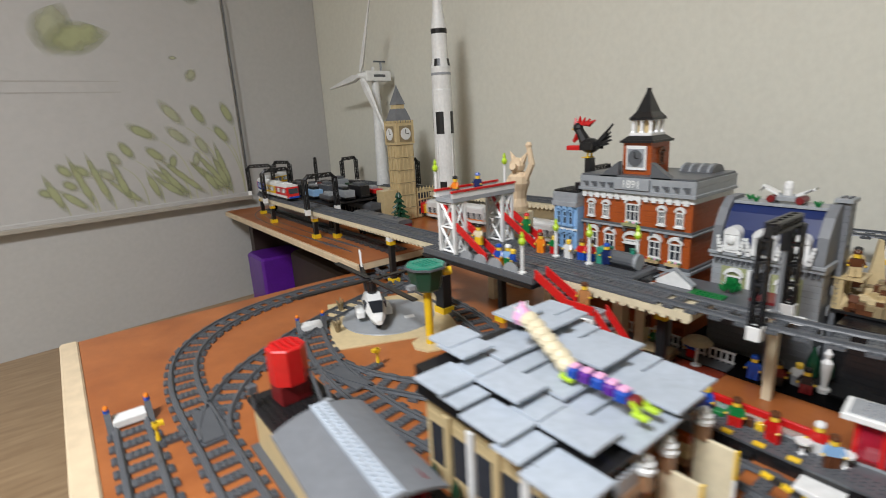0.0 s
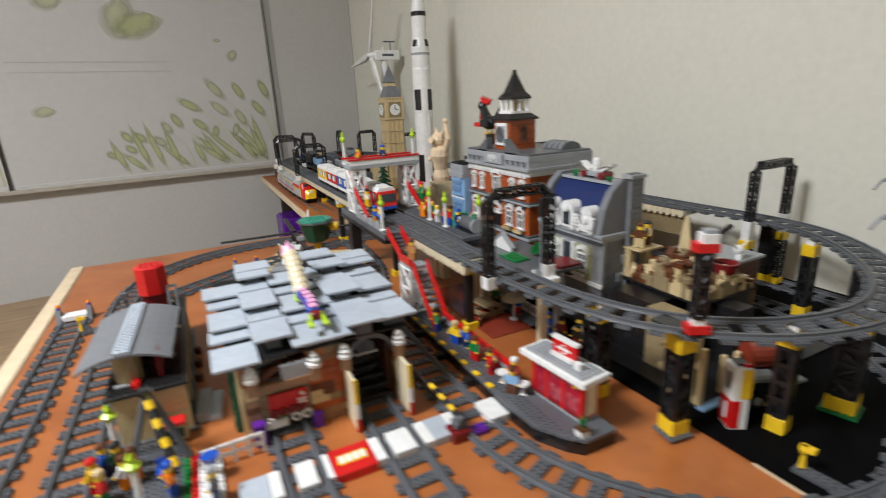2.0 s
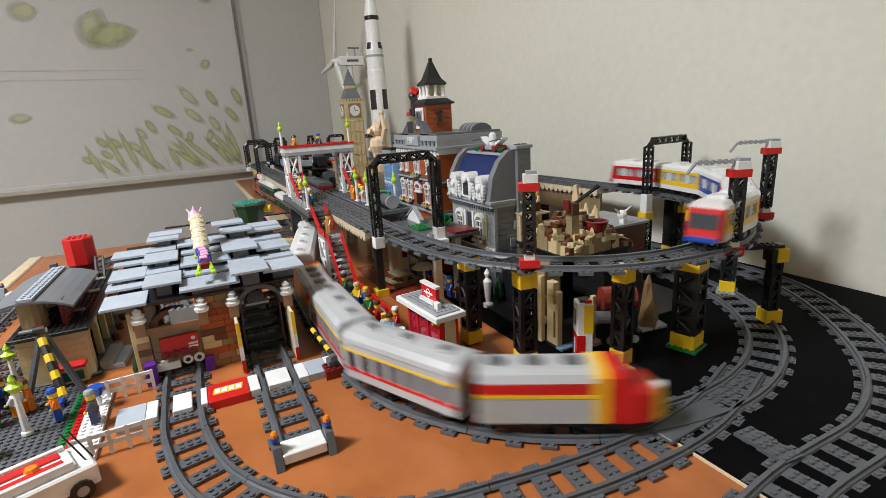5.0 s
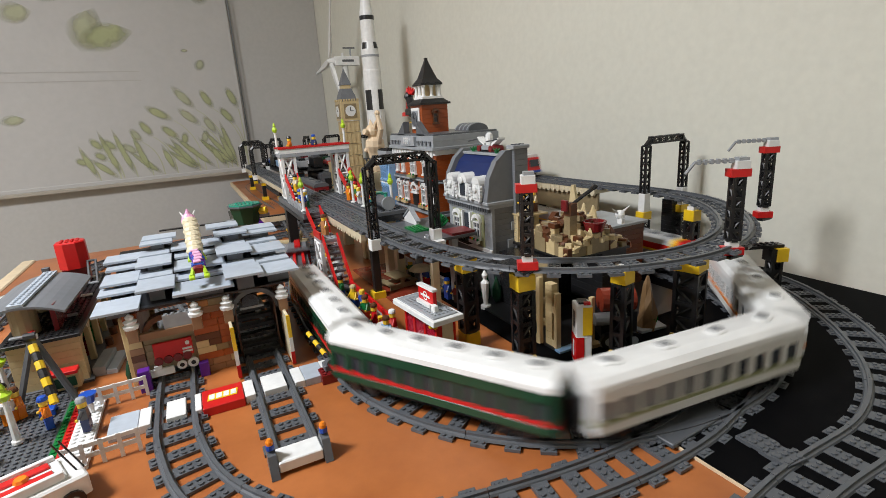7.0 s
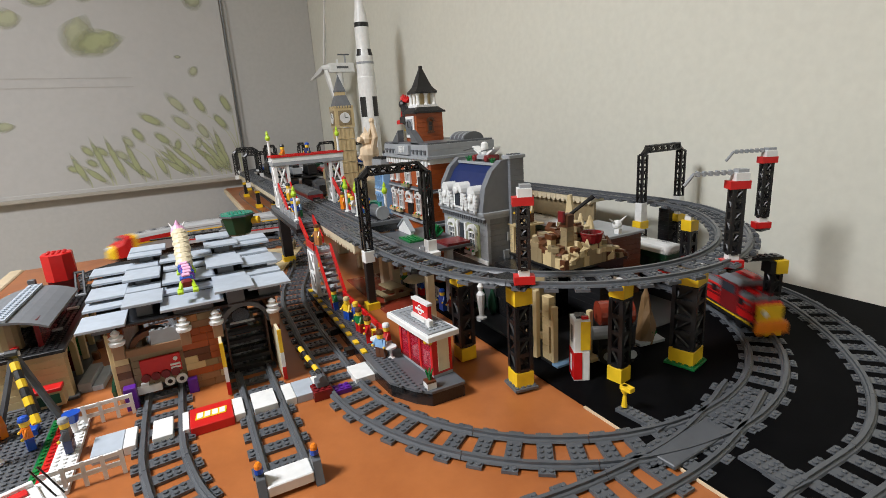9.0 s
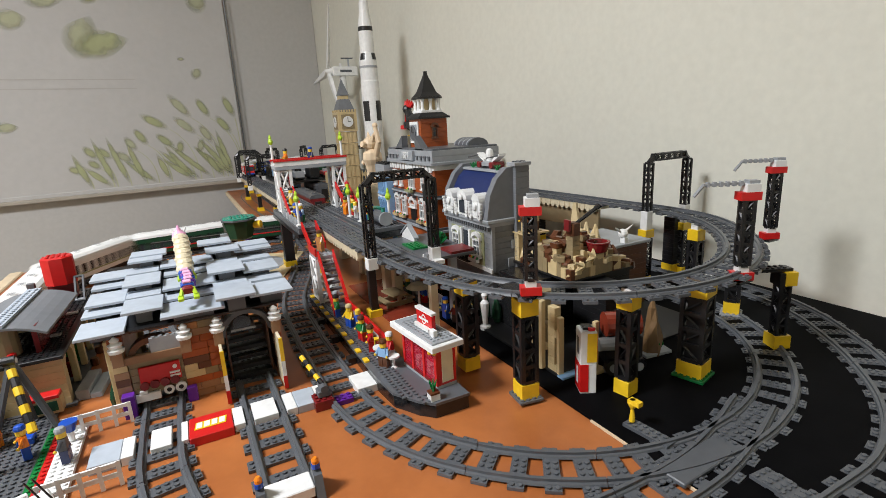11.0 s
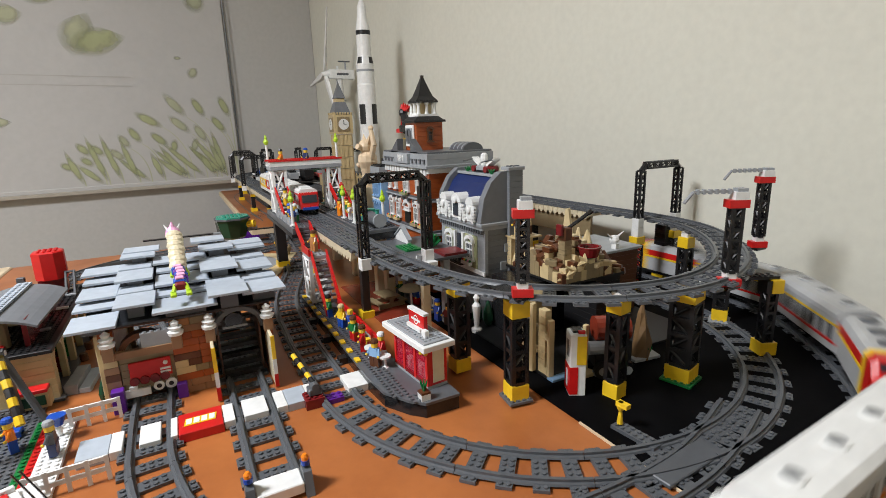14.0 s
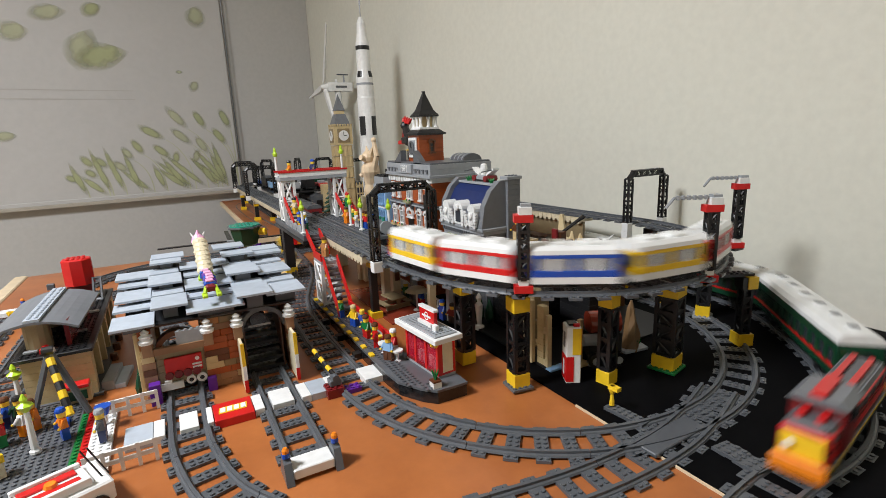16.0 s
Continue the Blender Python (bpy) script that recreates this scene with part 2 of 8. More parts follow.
ORANGETOP = table_material()
BLACKTOP = matte("black_sheet", (0.0035, 0.0035, 0.004), 0.55, 0.2, 30, 0.15, 200, spec=0.02)
EDGEWOOD = matte("pale_wood_edge", (0.62, 0.50, 0.34), 0.55, 0.08, 40, 0.2, 150)
DARKWOOD = matte("dark_cabinet", (0.035, 0.022, 0.018), 0.5, 0.1, 20, 0.1, 100)


def build_room():
    rp = room_pose()
    s = Shape().box(-4.2, -4.6, -0.05, 0.12, 0.12, 0.0, floor_material(), rp)
    thing("floor", "light brown wooden floor beside the low table", "floor", kind="structure", shape=s)
    s = Shape().box(0.0, -4.6, 0.0, 0.1, 0.1, 2.25, SIDEWALL, rp)
    thing("wall_east", "plain beige papered wall", "wall", kind="structure", shape=s)
    s = Shape().box(-4.2, 0.0, 0.0, -0.002, 0.1, 2.25, BACKWALL, rp)
    thing("wall_north", "plain light grey papered wall", "wall", kind="structure", shape=s)
    s = Shape().box(-4.2, -4.6, 0.0, -4.1, -0.002, 2.25, SIDEWALL, rp)
    thing("wall_west", "plain beige papered wall", "wall", kind="structure", shape=s)
    s = Shape().box(-4.098, -4.6, 0.0, -0.002, -4.5, 2.25, SIDEWALL, rp)
    thing("wall_south", "plain beige papered wall", "wall", kind="structure", shape=s)
    s = Shape().box(-4.2, -4.6, 2.252, 0.1, 0.1, 2.3, CEILING, rp)
    thing("ceiling", "white papered ceiling", "ceiling", kind="structure", shape=s)
    # square ceiling lamp
    m, nt, b = nodes_of("lamp_diffuser")
    b.inputs["Emission Color"].default_value, b.inputs["Emission Strength"].default_value = (1, 0.965, 0.91, 1), 3.0
    lamp = thing("ceiling_lamp", "flat square white ceiling lamp, lit", "lamp", pose(-0.9, 0.1, 2.22))
    part("frame", Shape().box(-0.32, -0.32, 0.0, 0.32, 0.32, 0.031, WHITE, edge=0.004), lamp)
    part("diffuser", Shape().box(-0.29, -0.29, -0.003, 0.29, 0.29, -0.0005, m), lamp)


def leaf_outline(L, W, n=9):
    a = [(L * i / n, W * math.sin(math.pi * (i / n) ** 0.8)) for i in range(n + 1)]
    return a + [(L * i / n, -W * 0.75 * math.sin(math.pi * (i / n) ** 0.8)) for i in range(n - 1, 0, -1)]


def build_blind():
    """Printed cloth blinds hanging before the window, with the sill below."""
    rp = room_pose()
    sill = Shape().box(-4.1, -0.045, 0.478, -0.46, -0.002, 0.4940, TRIM, rp, 0.004)
    sill.box(-4.1, -0.02, 0.470, -0.46, -0.002, 0.4778, BACKWALL, rp)
    thing("window_sill", "long grey sill below the window blinds", "sill", kind="structure", shape=sill)
    for k, (x0, x1) in enumerate(((-1.60, -0.475), (-2.75, -1.62))):
        bl = thing("window_blind", "pale grey cloth blind printed with green grass and leaves", "blind", rp, "blinds before the window")
        part("cloth", Shape().box(x0, -0.034, 0.497, x1, -0.030, 2.2, BLIND), bl)
        part("bottom_bar", Shape().box(x0, -0.038, 0.4945, x1, -0.0265, 0.512, BLIND, edge=0.003), bl, "grey weighted bottom bar")

        def flat(outline, x, z, turn, mat, name="printed_ear", lift=0.0):
            c, sn = math.cos(turn), math.sin(turn)
            pts = [(a, b) for a, b in outline if x0 < x + a * c - b * sn < x1 and z + a * sn + b * c > 0.5]
            if len(pts) > 2:
                part(name, Shape().add([(p, 0, q) for p, q in pts], [tuple(range(len(pts)))], mat), bl, m=pose(x, -0.0346 - lift, z) @ Matrix.Rotation(-turn, 4, "Y"))
        rng = random.Random(5 + k)
        # long soft ears that point up to the left, each on a thin bowed stem: foot and tip of the ear from the blind's edge
        for i, (ax, az, bx, bz) in enumerate(((-0.225, 0.820, -0.322, 0.941), (-0.140, 0.817, -0.194, 0.919), (-0.335, 0.772, -0.456, 0.848), (-0.213, 0.739, -0.313, 0.834), (-0.020, 0.813, -0.067, 0.930), (-0.046, 0.733, -0.115, 0.830), (-0.143, 0.687, -0.199, 0.790), (-0.323, 0.678, -0.400, 0.753),
                                              (-0.439, 0.699, -0.488, 0.782), (-0.489, 0.677, -0.534, 0.747), (-0.653, 0.648, -0.705, 0.713), (-0.596, 0.646, -0.656, 0.704), (-0.516, 0.620, -0.579, 0.681), (-0.648, 0.602, -0.698, 0.648), (-0.725, 0.587, -0.777, 0.624), (-0.221, 0.644, -0.190, 0.721), (-0.310, 0.644, -0.292, 0.717))):
            ax, bx = ax + x1, bx + x1
            L, d = math.hypot(bx - ax, bz - az), math.atan2(bz - az, bx - ax)
            w = 0.017 + 0.05 * L
            ear = [(L * u, w * f) for u, f in ((0, 0.15), (0.06, 0.75), (0.2, 1.0), (0.75, 0.85), (0.93, 0.5), (1.0, 0.0))]
            flat(ear + [(a, -b) for a, b in ear[-2::-1]], ax, az, d, SOFTLEAF if i % 3 else SOFTPALE, "printed_ear", 0.0002 + 0.00005 * i)
            h = az - 0.513
            root = min(ax + 0.42 * h, x1 - 0.01)
            line = [(ax + (root - ax) * (2 * u - u * u), az - h * u * (0.55 + 0.45 * u)) for u in [j / 7 for j in range(8)]]
            v = [(p + dx, -0.0345, q) for p, q in line for dx in (-0.0024, 0.0024)]
            stem = Shape().add(v, [(2 * j, 2 * j + 1, 2 * j + 3, 2 * j + 2) for j in range(7)], LEAFPALE)
            part("printed_stem", stem, bl, m=pose(0, -0.00003 * i, 0))
            flat(leaf_outline(0.16 + 0.12 * rng.random(), 0.020), min(root, x1 - 0.06), 0.514, 1.75 + 0.7 * rng.random(), SOFTLEAF, "printed_blade", 0.0012 + 0.00005 * i)
        for n, (cx, cz, L, w, turn, mat) in enumerate(((-0.650, 1.090, 0.21, 0.085, 1.15, LEAFPALE), (-0.660, 1.120, 0.24, 0.075, 0.28, LEAF), (-0.19, 1.005, 0.07, 0.030, 0.9, LEAFPALE), (-0.13, 1.31, 0.12, 0.060, 1.3, LEAFPALE), (-0.60, 1.335, 0.10, 0.040, 0.5, LEAF), (-0.92, 1.23, 0.13, 0.055, 0.2, LEAFPALE),
                                        (-0.80, 1.315, 0.16, 0.045, 0.2, LEAFPALE), (-1.01, 0.80, 0.10, 0.030, 0.1, LEAFPALE), (-0.25, 1.10, 0.04, 0.012, 0.0, LEAFPALE))):
            flat(leaf_outline(L, w), x1 + cx, cz, turn, SOFTLEAF if mat is LEAF else SOFTPALE, "printed_leaf", 0.0022 + 0.0001 * n)
        ln = Shape()
        for z in (0.965, 1.005):
            ln.box(x1 - 1.05, -0.0350, z, x1 - 0.44, -0.0345, z + 0.004, LINEGREY)
        part("line_print", ln, bl)
    cord = thing("blind_cord", "thin dark pull cord between blind and wall", "cord", rp, shape=Shape().rod((-0.467, -0.04, 0.52), (-0.467, -0.04, 2.2), 0.003, DGREY))


def build_table():
    s = Shape().box(-0.03, -0.95, T0 - 0.03, 1.36, 1.245, T0, ORANGETOP, edge=0.001)
    t = thing("layout_table", "low table covered with an orange-brown sheet", "table")
    part("tabletop", s, t)
    part("edge_strip", Shape().box(-0.062, -0.95, T0 - 0.032, -0.0301, 1.245, T0 + 0.004, EDGEWOOD, edge=0.003), t, "pale wooden edge strip")
    for x, y in ((0.02, -0.85), (0.02, 1.15), (1.28, -0.85), (1.28, 1.15)):
        part("leg", Shape().box(x - 0.03, y - 0.03, 0, x + 0.03, y + 0.03, T0 - 0.03, EDGEWOOD, edge=0.003), t)
    s = Shape()
    s.prism([(0.788, -0.94), (1.358, -0.94), (1.358, 0.42), (0.77, 0.42), (0.776, -0.10)], T0 + 0.0004, T0 + 0.003, BLACKTOP)
    thing("black_mat", "matt black sheet laid over part of the table", "mat", shape=s)
    s = Shape().prism([(0.7855, -0.94), (0.7878, -0.94), (0.7758, -0.10), (0.7735, -0.10)], T0 + 0.0003, T0 + 0.0026, EDGEWOOD)
    thing("tape_strip", "pale strip of tape along the black sheet's edge", "tape", shape=s)
    # far board that carries the lines on to the corner
    b = thing("far_board", "long pale plywood board carrying the tracks to the room's corner", "board")
    part("board", Shape().box(0.585, 1.16, T0 + 0.028, 1.16, 2.42, T0 + 0.046, EDGEWOOD, edge=0.002), b)
    part("top_sheet", Shape().box(0.595, 1.16, T0 + 0.0462, 1.16, 2.42, T0 + 0.048, ORANGETOP), b, "orange-brown covering sheet")
    for y in (1.3, 2.3):
        part("support", Shape().box(0.66, y, 0, 1.1, y + 0.05, T0 + 0.0279, DARKWOOD), b)
    thing("storage_box", "dark storage box under the board", "box", pose(0.86, 1.75, 0), shape=Shape().box(-0.15, -0.25, 0, 0.15, 0.25, 0.30, DARKWOOD, edge=0.01))
    thing("storage_box", "purple plastic box under the board", "box", pose(0.72, 2.2, 0), shape=Shape().box(-0.1, -0.1, 0, 0.1, 0.1, 0.26, PURPLE, edge=0.01))
    thing("storage_box", "tan cardboard box under the board", "box", pose(0.62, 1.52, 0), shape=Shape().box(-0.1, -0.1, 0, 0.1, 0.1, 0.24, CREAM, edge=0.006))


# ---------------------------------------------------------------- routes
class Route:
    """A line in plan with heights, walked by its length."""

    def __init__(self, points, closed=False):
        self.p = np.array(points, float)
        self.closed = closed
        if closed:
            self.p = np.vstack([self.p, self.p[:1]])
        d = np.linalg.norm(np.diff(self.p[:, :2], axis=0), axis=1)
        self.s = np.concatenate([[0], np.cumsum(d)])
        self.length = self.s[-1]

    def at(self, s):
        if self.closed:
            s = s % self.length
        if s > self.length or s < 0:     # straight on past the ends
            a, b = (self.p[-2], self.p[-1]) if s > 0 else (self.p[1], self.p[0])
            over = s - self.length if s > 0 else -s
            return b + (b - a) / np.linalg.norm((b - a)[:2]) * over
        return np.array([np.interp(s, self.s, self.p[:, k]) for k in range(3)])


def spline(points, closed=False, step=0.012):
    """A smooth line through way-points (x, y, h)."""
    p = [np.array(q, float) for q in points]
    n, out = len(p), []
    for i in range(n if closed else n - 1):
        a, b = p[(i - 1) % n] if closed or i else 2 * p[0] - p[1], p[i]
        c = p[(i + 1) % n]
        d = p[(i + 2) % n] if closed or i + 2 < n else 2 * p[-1] - p[-2]
        k = max(2, int(np.linalg.norm(c - b) / step))
        for j in range(k):
            u = j / k
            out.append(0.5 * (2 * b + (c - a) * u + (2 * a - 5 * b + 4 * c - d) * u * u + (3 * b - a - 3 * c + d) * u ** 3))
    if not closed:
        out.append(p[-1])
    return out


def arc(cx, cy, rx, ry, a0, a1, h, n=28):
    return [(cx + rx * math.cos(radians(a0 + (a1 - a0) * i / n)), cy + ry * math.sin(radians(a0 + (a1 - a0) * i / n)), h) for i in range(n + 1)]


UP = 0.149    # rail height of the upper line over the table
UPPER = Route(spline([(0.672, 2.05, UP), (0.672, 1.5, UP), (0.672, 1.0, UP), (0.672, 0.55, UP), (0.672, 0.30, UP), (0.680, 0.15, UP), (0.702, 0.05, UP), (0.735, -0.012, UP), (0.775, -0.054, UP), (0.836, -0.091, UP), (0.920, -0.111, UP),
                      (1.008, -0.101, UP), (1.097, -0.058, UP), (1.183, 0.02, UP), (1.240, 0.11, UP), (1.258, 0.22, UP), (1.252, 0.35, UP), (1.230, 0.8, UP), (1.180, 1.5, UP), (1.12, 2.0, UP)]) +
              arc(0.897, 2.05, 0.222, 0.25, 5, 175, UP), True)
FAR = 0.048
MAIN = Route(spline([(0.98, 2.25, FAR), (0.78, 2.32, FAR), (0.66, 2.15, FAR), (0.645, 1.7, FAR), (0.66, 1.3, FAR), (0.665, 1.05, 0.008), (0.64, 0.78, 0.008), (0.565, 0.52, 0.008), (0.549, 0.30, 0.008)]) +
             arc(0.868, 0.118, 0.32, 0.32, 180, 360, 0.008)[1:] +
             spline([(1.188, 0.2, 0.008), (1.186, 0.5, 0.008), (1.175, 0.85, 0.008), (1.10, 1.06, 0.008), (0.92, 1.135, 0.008), (0.70, 1.155, 0.008), (0.51, 1.175, 0.008), (0.34, 1.16, 0.008), (0.215, 1.10, 0.008),
                     (0.135, 1.00, 0.008), (0.102, 0.86, 0.008), (0.10, 0.65, 0.008), (0.10, 0.3, 0.008), (0.10, 0.0, 0.008), (0.11, -0.22, 0.008), (0.20, -0.40, 0.008), (0.38, -0.44, 0.008), (0.58, -0.36, 0.008), (0.80, -0.319, 0.008), (0.96, -0.312, 0.008), (1.07, -0.272, 0.008), (1.16, -0.203, 0.008), (1.228, -0.128, 0.008), (1.278, -0.055, 0.008), (1.305, 0.03, 0.008), (1.31, 0.2, 0.008), (1.295, 0.5, 0.008), (1.22, 0.9, 0.008), (1.0, 1.08, 0.008), (0.6, 1.1, 0.008)]))


# ---------------------------------------------------------------- railway
def sleeper_mesh(mat):
    s = Shape().box(-0.008, -0.032, 0.0, 0.008, 0.032, 0.0034, mat)
    s.studs(-0.008, -0.032, 2, 1, 0.0034, mat).studs(-0.008, 0.024, 2, 1, 0.0034, mat).studs(-0.008, -0.012, 2, 3, 0.0034, mat)
    return s.mesh("sleeper")


SLEEPER = sleeper_mesh(RAILGREY)
PLATE_DECK = Shape().box(-0.0155, -0.032, 0.0, 0.0155, 0.032, 0.0034, DGREY).studs(-0.008, -0.032, 2, 8, 0.0034, DGREY).mesh("deck_plate")


def rail_shape(pts, side, mat):
    """A moulded rail with its foot, along points (x, y, h, dx, dy)."""
    s = Shape()
    prof = [(-0.0052, 0.0030), (0.0052, 0.0030), (0.0040, 0.0052), (0.0019, 0.0060), (0.0019, 0.0090), (-0.0019, 0.0090), (-0.0019, 0.0060), (-0.0040, 0.0052)]
    v, f, n = [], [], len(prof)
    for x, y, h, dx, dy in pts:
        for a, b in prof:
            o = side * 0.020 + a
            v.append((x - dy * o, y + dx * o, T0 + h + b))
    for k in range(len(pts) - 1):
        f += [(k * n + (i + 1) % n, k * n + i, (k + 1) * n + i, (k + 1) * n + (i + 1) % n) for i in range(n)]
    f += [tuple(range(n)), tuple(range(len(pts) * n - 1, (len(pts) - 1) * n - 1, -1))]
    return s.add(v, f, mat)


def lay_track(route, s0, s1, drop, label, group, every=0.032, piece=SLEEPER, piece_name="sleeper"):
    """Track sections of sixteen studs: two rails and their sleepers each. drop: the sleeper's foot below the route's height."""
    count = max(1, round((s1 - s0) / 0.128))
    L = (s1 - s0) / count
    for c in range(count):
        a = s0 + c * L
        sec = thing("track_section", label, "toy track", group=group)
        pts = []
        for k in range(7):
            s = a + 0.0004 + (L - 0.0008) * k / 6
            p, q, r = route.at(s), route.at(s - 0.004), route.at(s + 0.004)
            d = (r - q)[:2] / np.linalg.norm((r - q)[:2])
            pts.append((p[0], p[1], p[2] - drop, d[0], d[1]))
        for side in (-1, 1):
            part("rail", rail_shape(pts, side, RAILGREY), sec)
        n = max(1, round(L / every))
        for k in range(n):
            s = a + L * (k + 0.5) / n
            p, q, r = route.at(s), route.at(s - 0.006), route.at(s + 0.006)
            part(piece_name, piece, sec, m=pose(p[0], p[1], T0 + p[2] - drop + 0.0004, 0, 0, math.degrees(math.atan2(r[1] - q[1], r[0] - q[0]))))


def flat_route(points, smooth=True):
    return Route(spline([(x, y, 0.008) for x, y in points]))


LEFT_IN = flat_route([(0.10, 0.62), (0.116, 0.73), (0.180, 0.832), (0.275, 0.902), (0.390, 0.966), (0.520, 1.015), (0.640, 1.052), (0.74, 1.070)])
SIDING = flat_route([(0.017, 0.80), (0.012, 0.4), (0.005, 0.0), (0.0, -0.5)])
STATION_A = flat_route([(0.356, 0.93), (0.328, 0.83), (0.312, 0.71), (0.314, 0.58), (0.332, 0.45), (0.337, 0.30), (0.337, 0.12), (0.342, 0.04), (0.365, -0.05), (0.42, -0.13), (0.50, -0.185), (0.60, -0.207), (0.70, -0.219), (0.80, -0.217), (0.88, -0.200), (0.955, -0.175)])
STATION_B = flat_route([(0.316, 0.76), (0.338, 0.68), (0.388, 0.585), (0.432, 0.50), (0.449, 0.41), (0.449, 0.2), (0.45, -0.03)])


def build_tracks():
    g = "tracks on the table"
    grey = "dark grey toy railway track section lying on the table"
    lay_track(MAIN, 0.25, 1.30, 0.008, "dark grey toy railway track section on the far board", "tracks on the far board")
    lay_track(MAIN, 1.30, MAIN.length - 0.45, 0.008, grey, g)
    lay_track(LEFT_IN, 0.06, LEFT_IN.length, 0.008, grey, g)
    lay_track(SIDING, 0, SIDING.length, 0.008, grey, g)
    lay_track(STATION_A, 0, STATION_A.length, 0.008, grey, g)
    lay_track(STATION_B, 0, STATION_B.length, 0.008, grey, g)
    # switch fillers: smooth grey plates inside the points, with a stub and a yellow lever
    for x, y, turn, stub, n in ((0.812, -0.210, 4, 2, 6), (0.103, 0.72, 88, 0, 4), (0.318, 0.70, 96, 180, 4)):
        sw = thing("track_switch", "grey toy railway switch plate with a studded lever stub", "toy track", at(x, y, 0.0036, turn))
        part("plate", Shape().box(-0.045, -0.014, 0.0, 0.045, 0.014, 0.0042, RAILGREY, edge=0.001), sw)
        m = pose(0, 0, 0, 0, 0, stub)
        part("lever_stub", Shape().box(-0.008, 0.030, -0.0032, 0.008, 0.036 + 0.008 * n, 0.0034, RAILGREY, m).studs(-0.008, 0.036, 2, n, 0.0034, RAILGREY, m), sw)
        yl = Shape().lathe(0, 0.030 + 0.008 * n, [(0.0034, 0.0054), (0.0028, 0.012), (0.0018, 0.020), (0.004, 0.024), (0.0050, 0.028), (0.003, 0.032)], YELLOW, 8, m)
        yl.box(-0.004, 0.020 + 0.008 * n, 0.027, 0.004, 0.034 + 0.008 * n, 0.032, YELLOW, m)
        part("lever", yl, sw, "small yellow switch lever")
    for k, (x, y) in enumerate(((0.842, -0.256), (0.841, -0.268), (0.840, -0.280), (0.839, -0.292))):
        link = thing("track_link", "small grey studded plate between two tracks", "toy track", at(x, y, 0.0035 + 0.0012 * (k % 2), -4), "plates between the tracks")
        part("plate", Shape().box(-0.012, -0.008, 0, 0.012, 0.008, 0.0034, RAILGREY), link)
        part("plate_studs", Shape().studs(-0.012, -0.008, 3, 2, 0.0034, RAILGREY), link)
    YARD = Route([(0.735, 1.18, FAR), (0.735, 2.30, FAR)])
    lay_track(YARD, 0, YARD.length, 0.0, "dark grey toy railway track section on the far board", "tracks on the far board")
    # buffers
    for x, y, turn in ((0.017, 0.815, 0), (0.449, -0.045, 180), (0.360, 0.945, -14)):
        b = thing("buffer_stop", "white and black toy buffer stop with two lamps", "buffer stop", at(x, y, 0.0004, turn), "buffer stops")
        for side in (-1, 1):
            part("side_frame", Shape().prism([(-0.018, 0.0), (0.018, 0.0), (0.010, 0.022), (-0.002, 0.026)], side * 0.026 - 0.004, side * 0.026 + 0.004, DGREY, "x"), b)
            lamp = Shape().lathe(side * 0.026, 0.003, [(0.0042, 0.0262), (0.0042, 0.031)], BLUE, 10).lathe(side * 0.026, 0.003, [(0.0036, 0.0311), (0.0036, 0.0345), (0.002, 0.037)], ORANGE, 10)
            part("lamp", lamp, b, "blue and orange round lamp")
        part("beam", Shape().box(-0.0215, -0.012, 0.004, 0.0215, 0.014, 0.0145, WHITE, edge=0.001), b)


def lattice(shape, x0, y0, x1, y1, z0, z1, mat, bays=3, t=0.0022):
    """Four corner bars with crossed braces between them."""
    for x, y in ((x0, y0), (x1, y0), (x0, y1), (x1, y1)):
        shape.box(x - t, y - t, z0, x + t, y + t, z1, mat)
    h = (z1 - z0) / bays
    for k in range(bays + 1):
        z = z0 + k * h
        zz0, zz1 = (z - t, z + t)
        shape.box(x0 + t, y0 - t * 0.8, zz0, x1 - t, y0 + t * 0.8, zz1, mat)
        shape.box(x0 + t, y1 - t * 0.8, zz0, x1 - t, y1 + t * 0.8, zz1, mat)
        shape.box(x0 - t * 0.8, y0 + t, zz0, x0 + t * 0.8, y1 - t, zz1, mat)
        shape.box(x1 - t * 0.8, y0 + t, zz0, x1 + t * 0.8, y1 - t, zz1, mat)
    for k in range(bays):
        a, b = z0 + k * h, z0 + (k + 1) * h
        for p, q in (((x0, y0), (x1, y0)), ((x1, y0), (x1, y1)), ((x1, y1), (x0, y1)), ((x0, y1), (x0, y0))):
            p, q = (p, q) if k % 2 else (q, p)
            shape.rod((p[0], p[1], a), (q[0], q[1], b), t * 0.7, mat, 4)


def brick(shape, x0, y0, nx, ny, z, mat, plates=3, studs=True):
    """A toy brick of nx by ny studs, plates thick."""
    shape.box(x0, y0, z, x0 + nx * 0.008 - 0.0002, y0 + ny * 0.008 - 0.0002, z + plates * 0.0032, mat, edge=0.0003)
    if studs:
        shape.studs(x0, y0, nx, ny, z + plates * 0.0032, mat)
    return z + plates * 0.0032


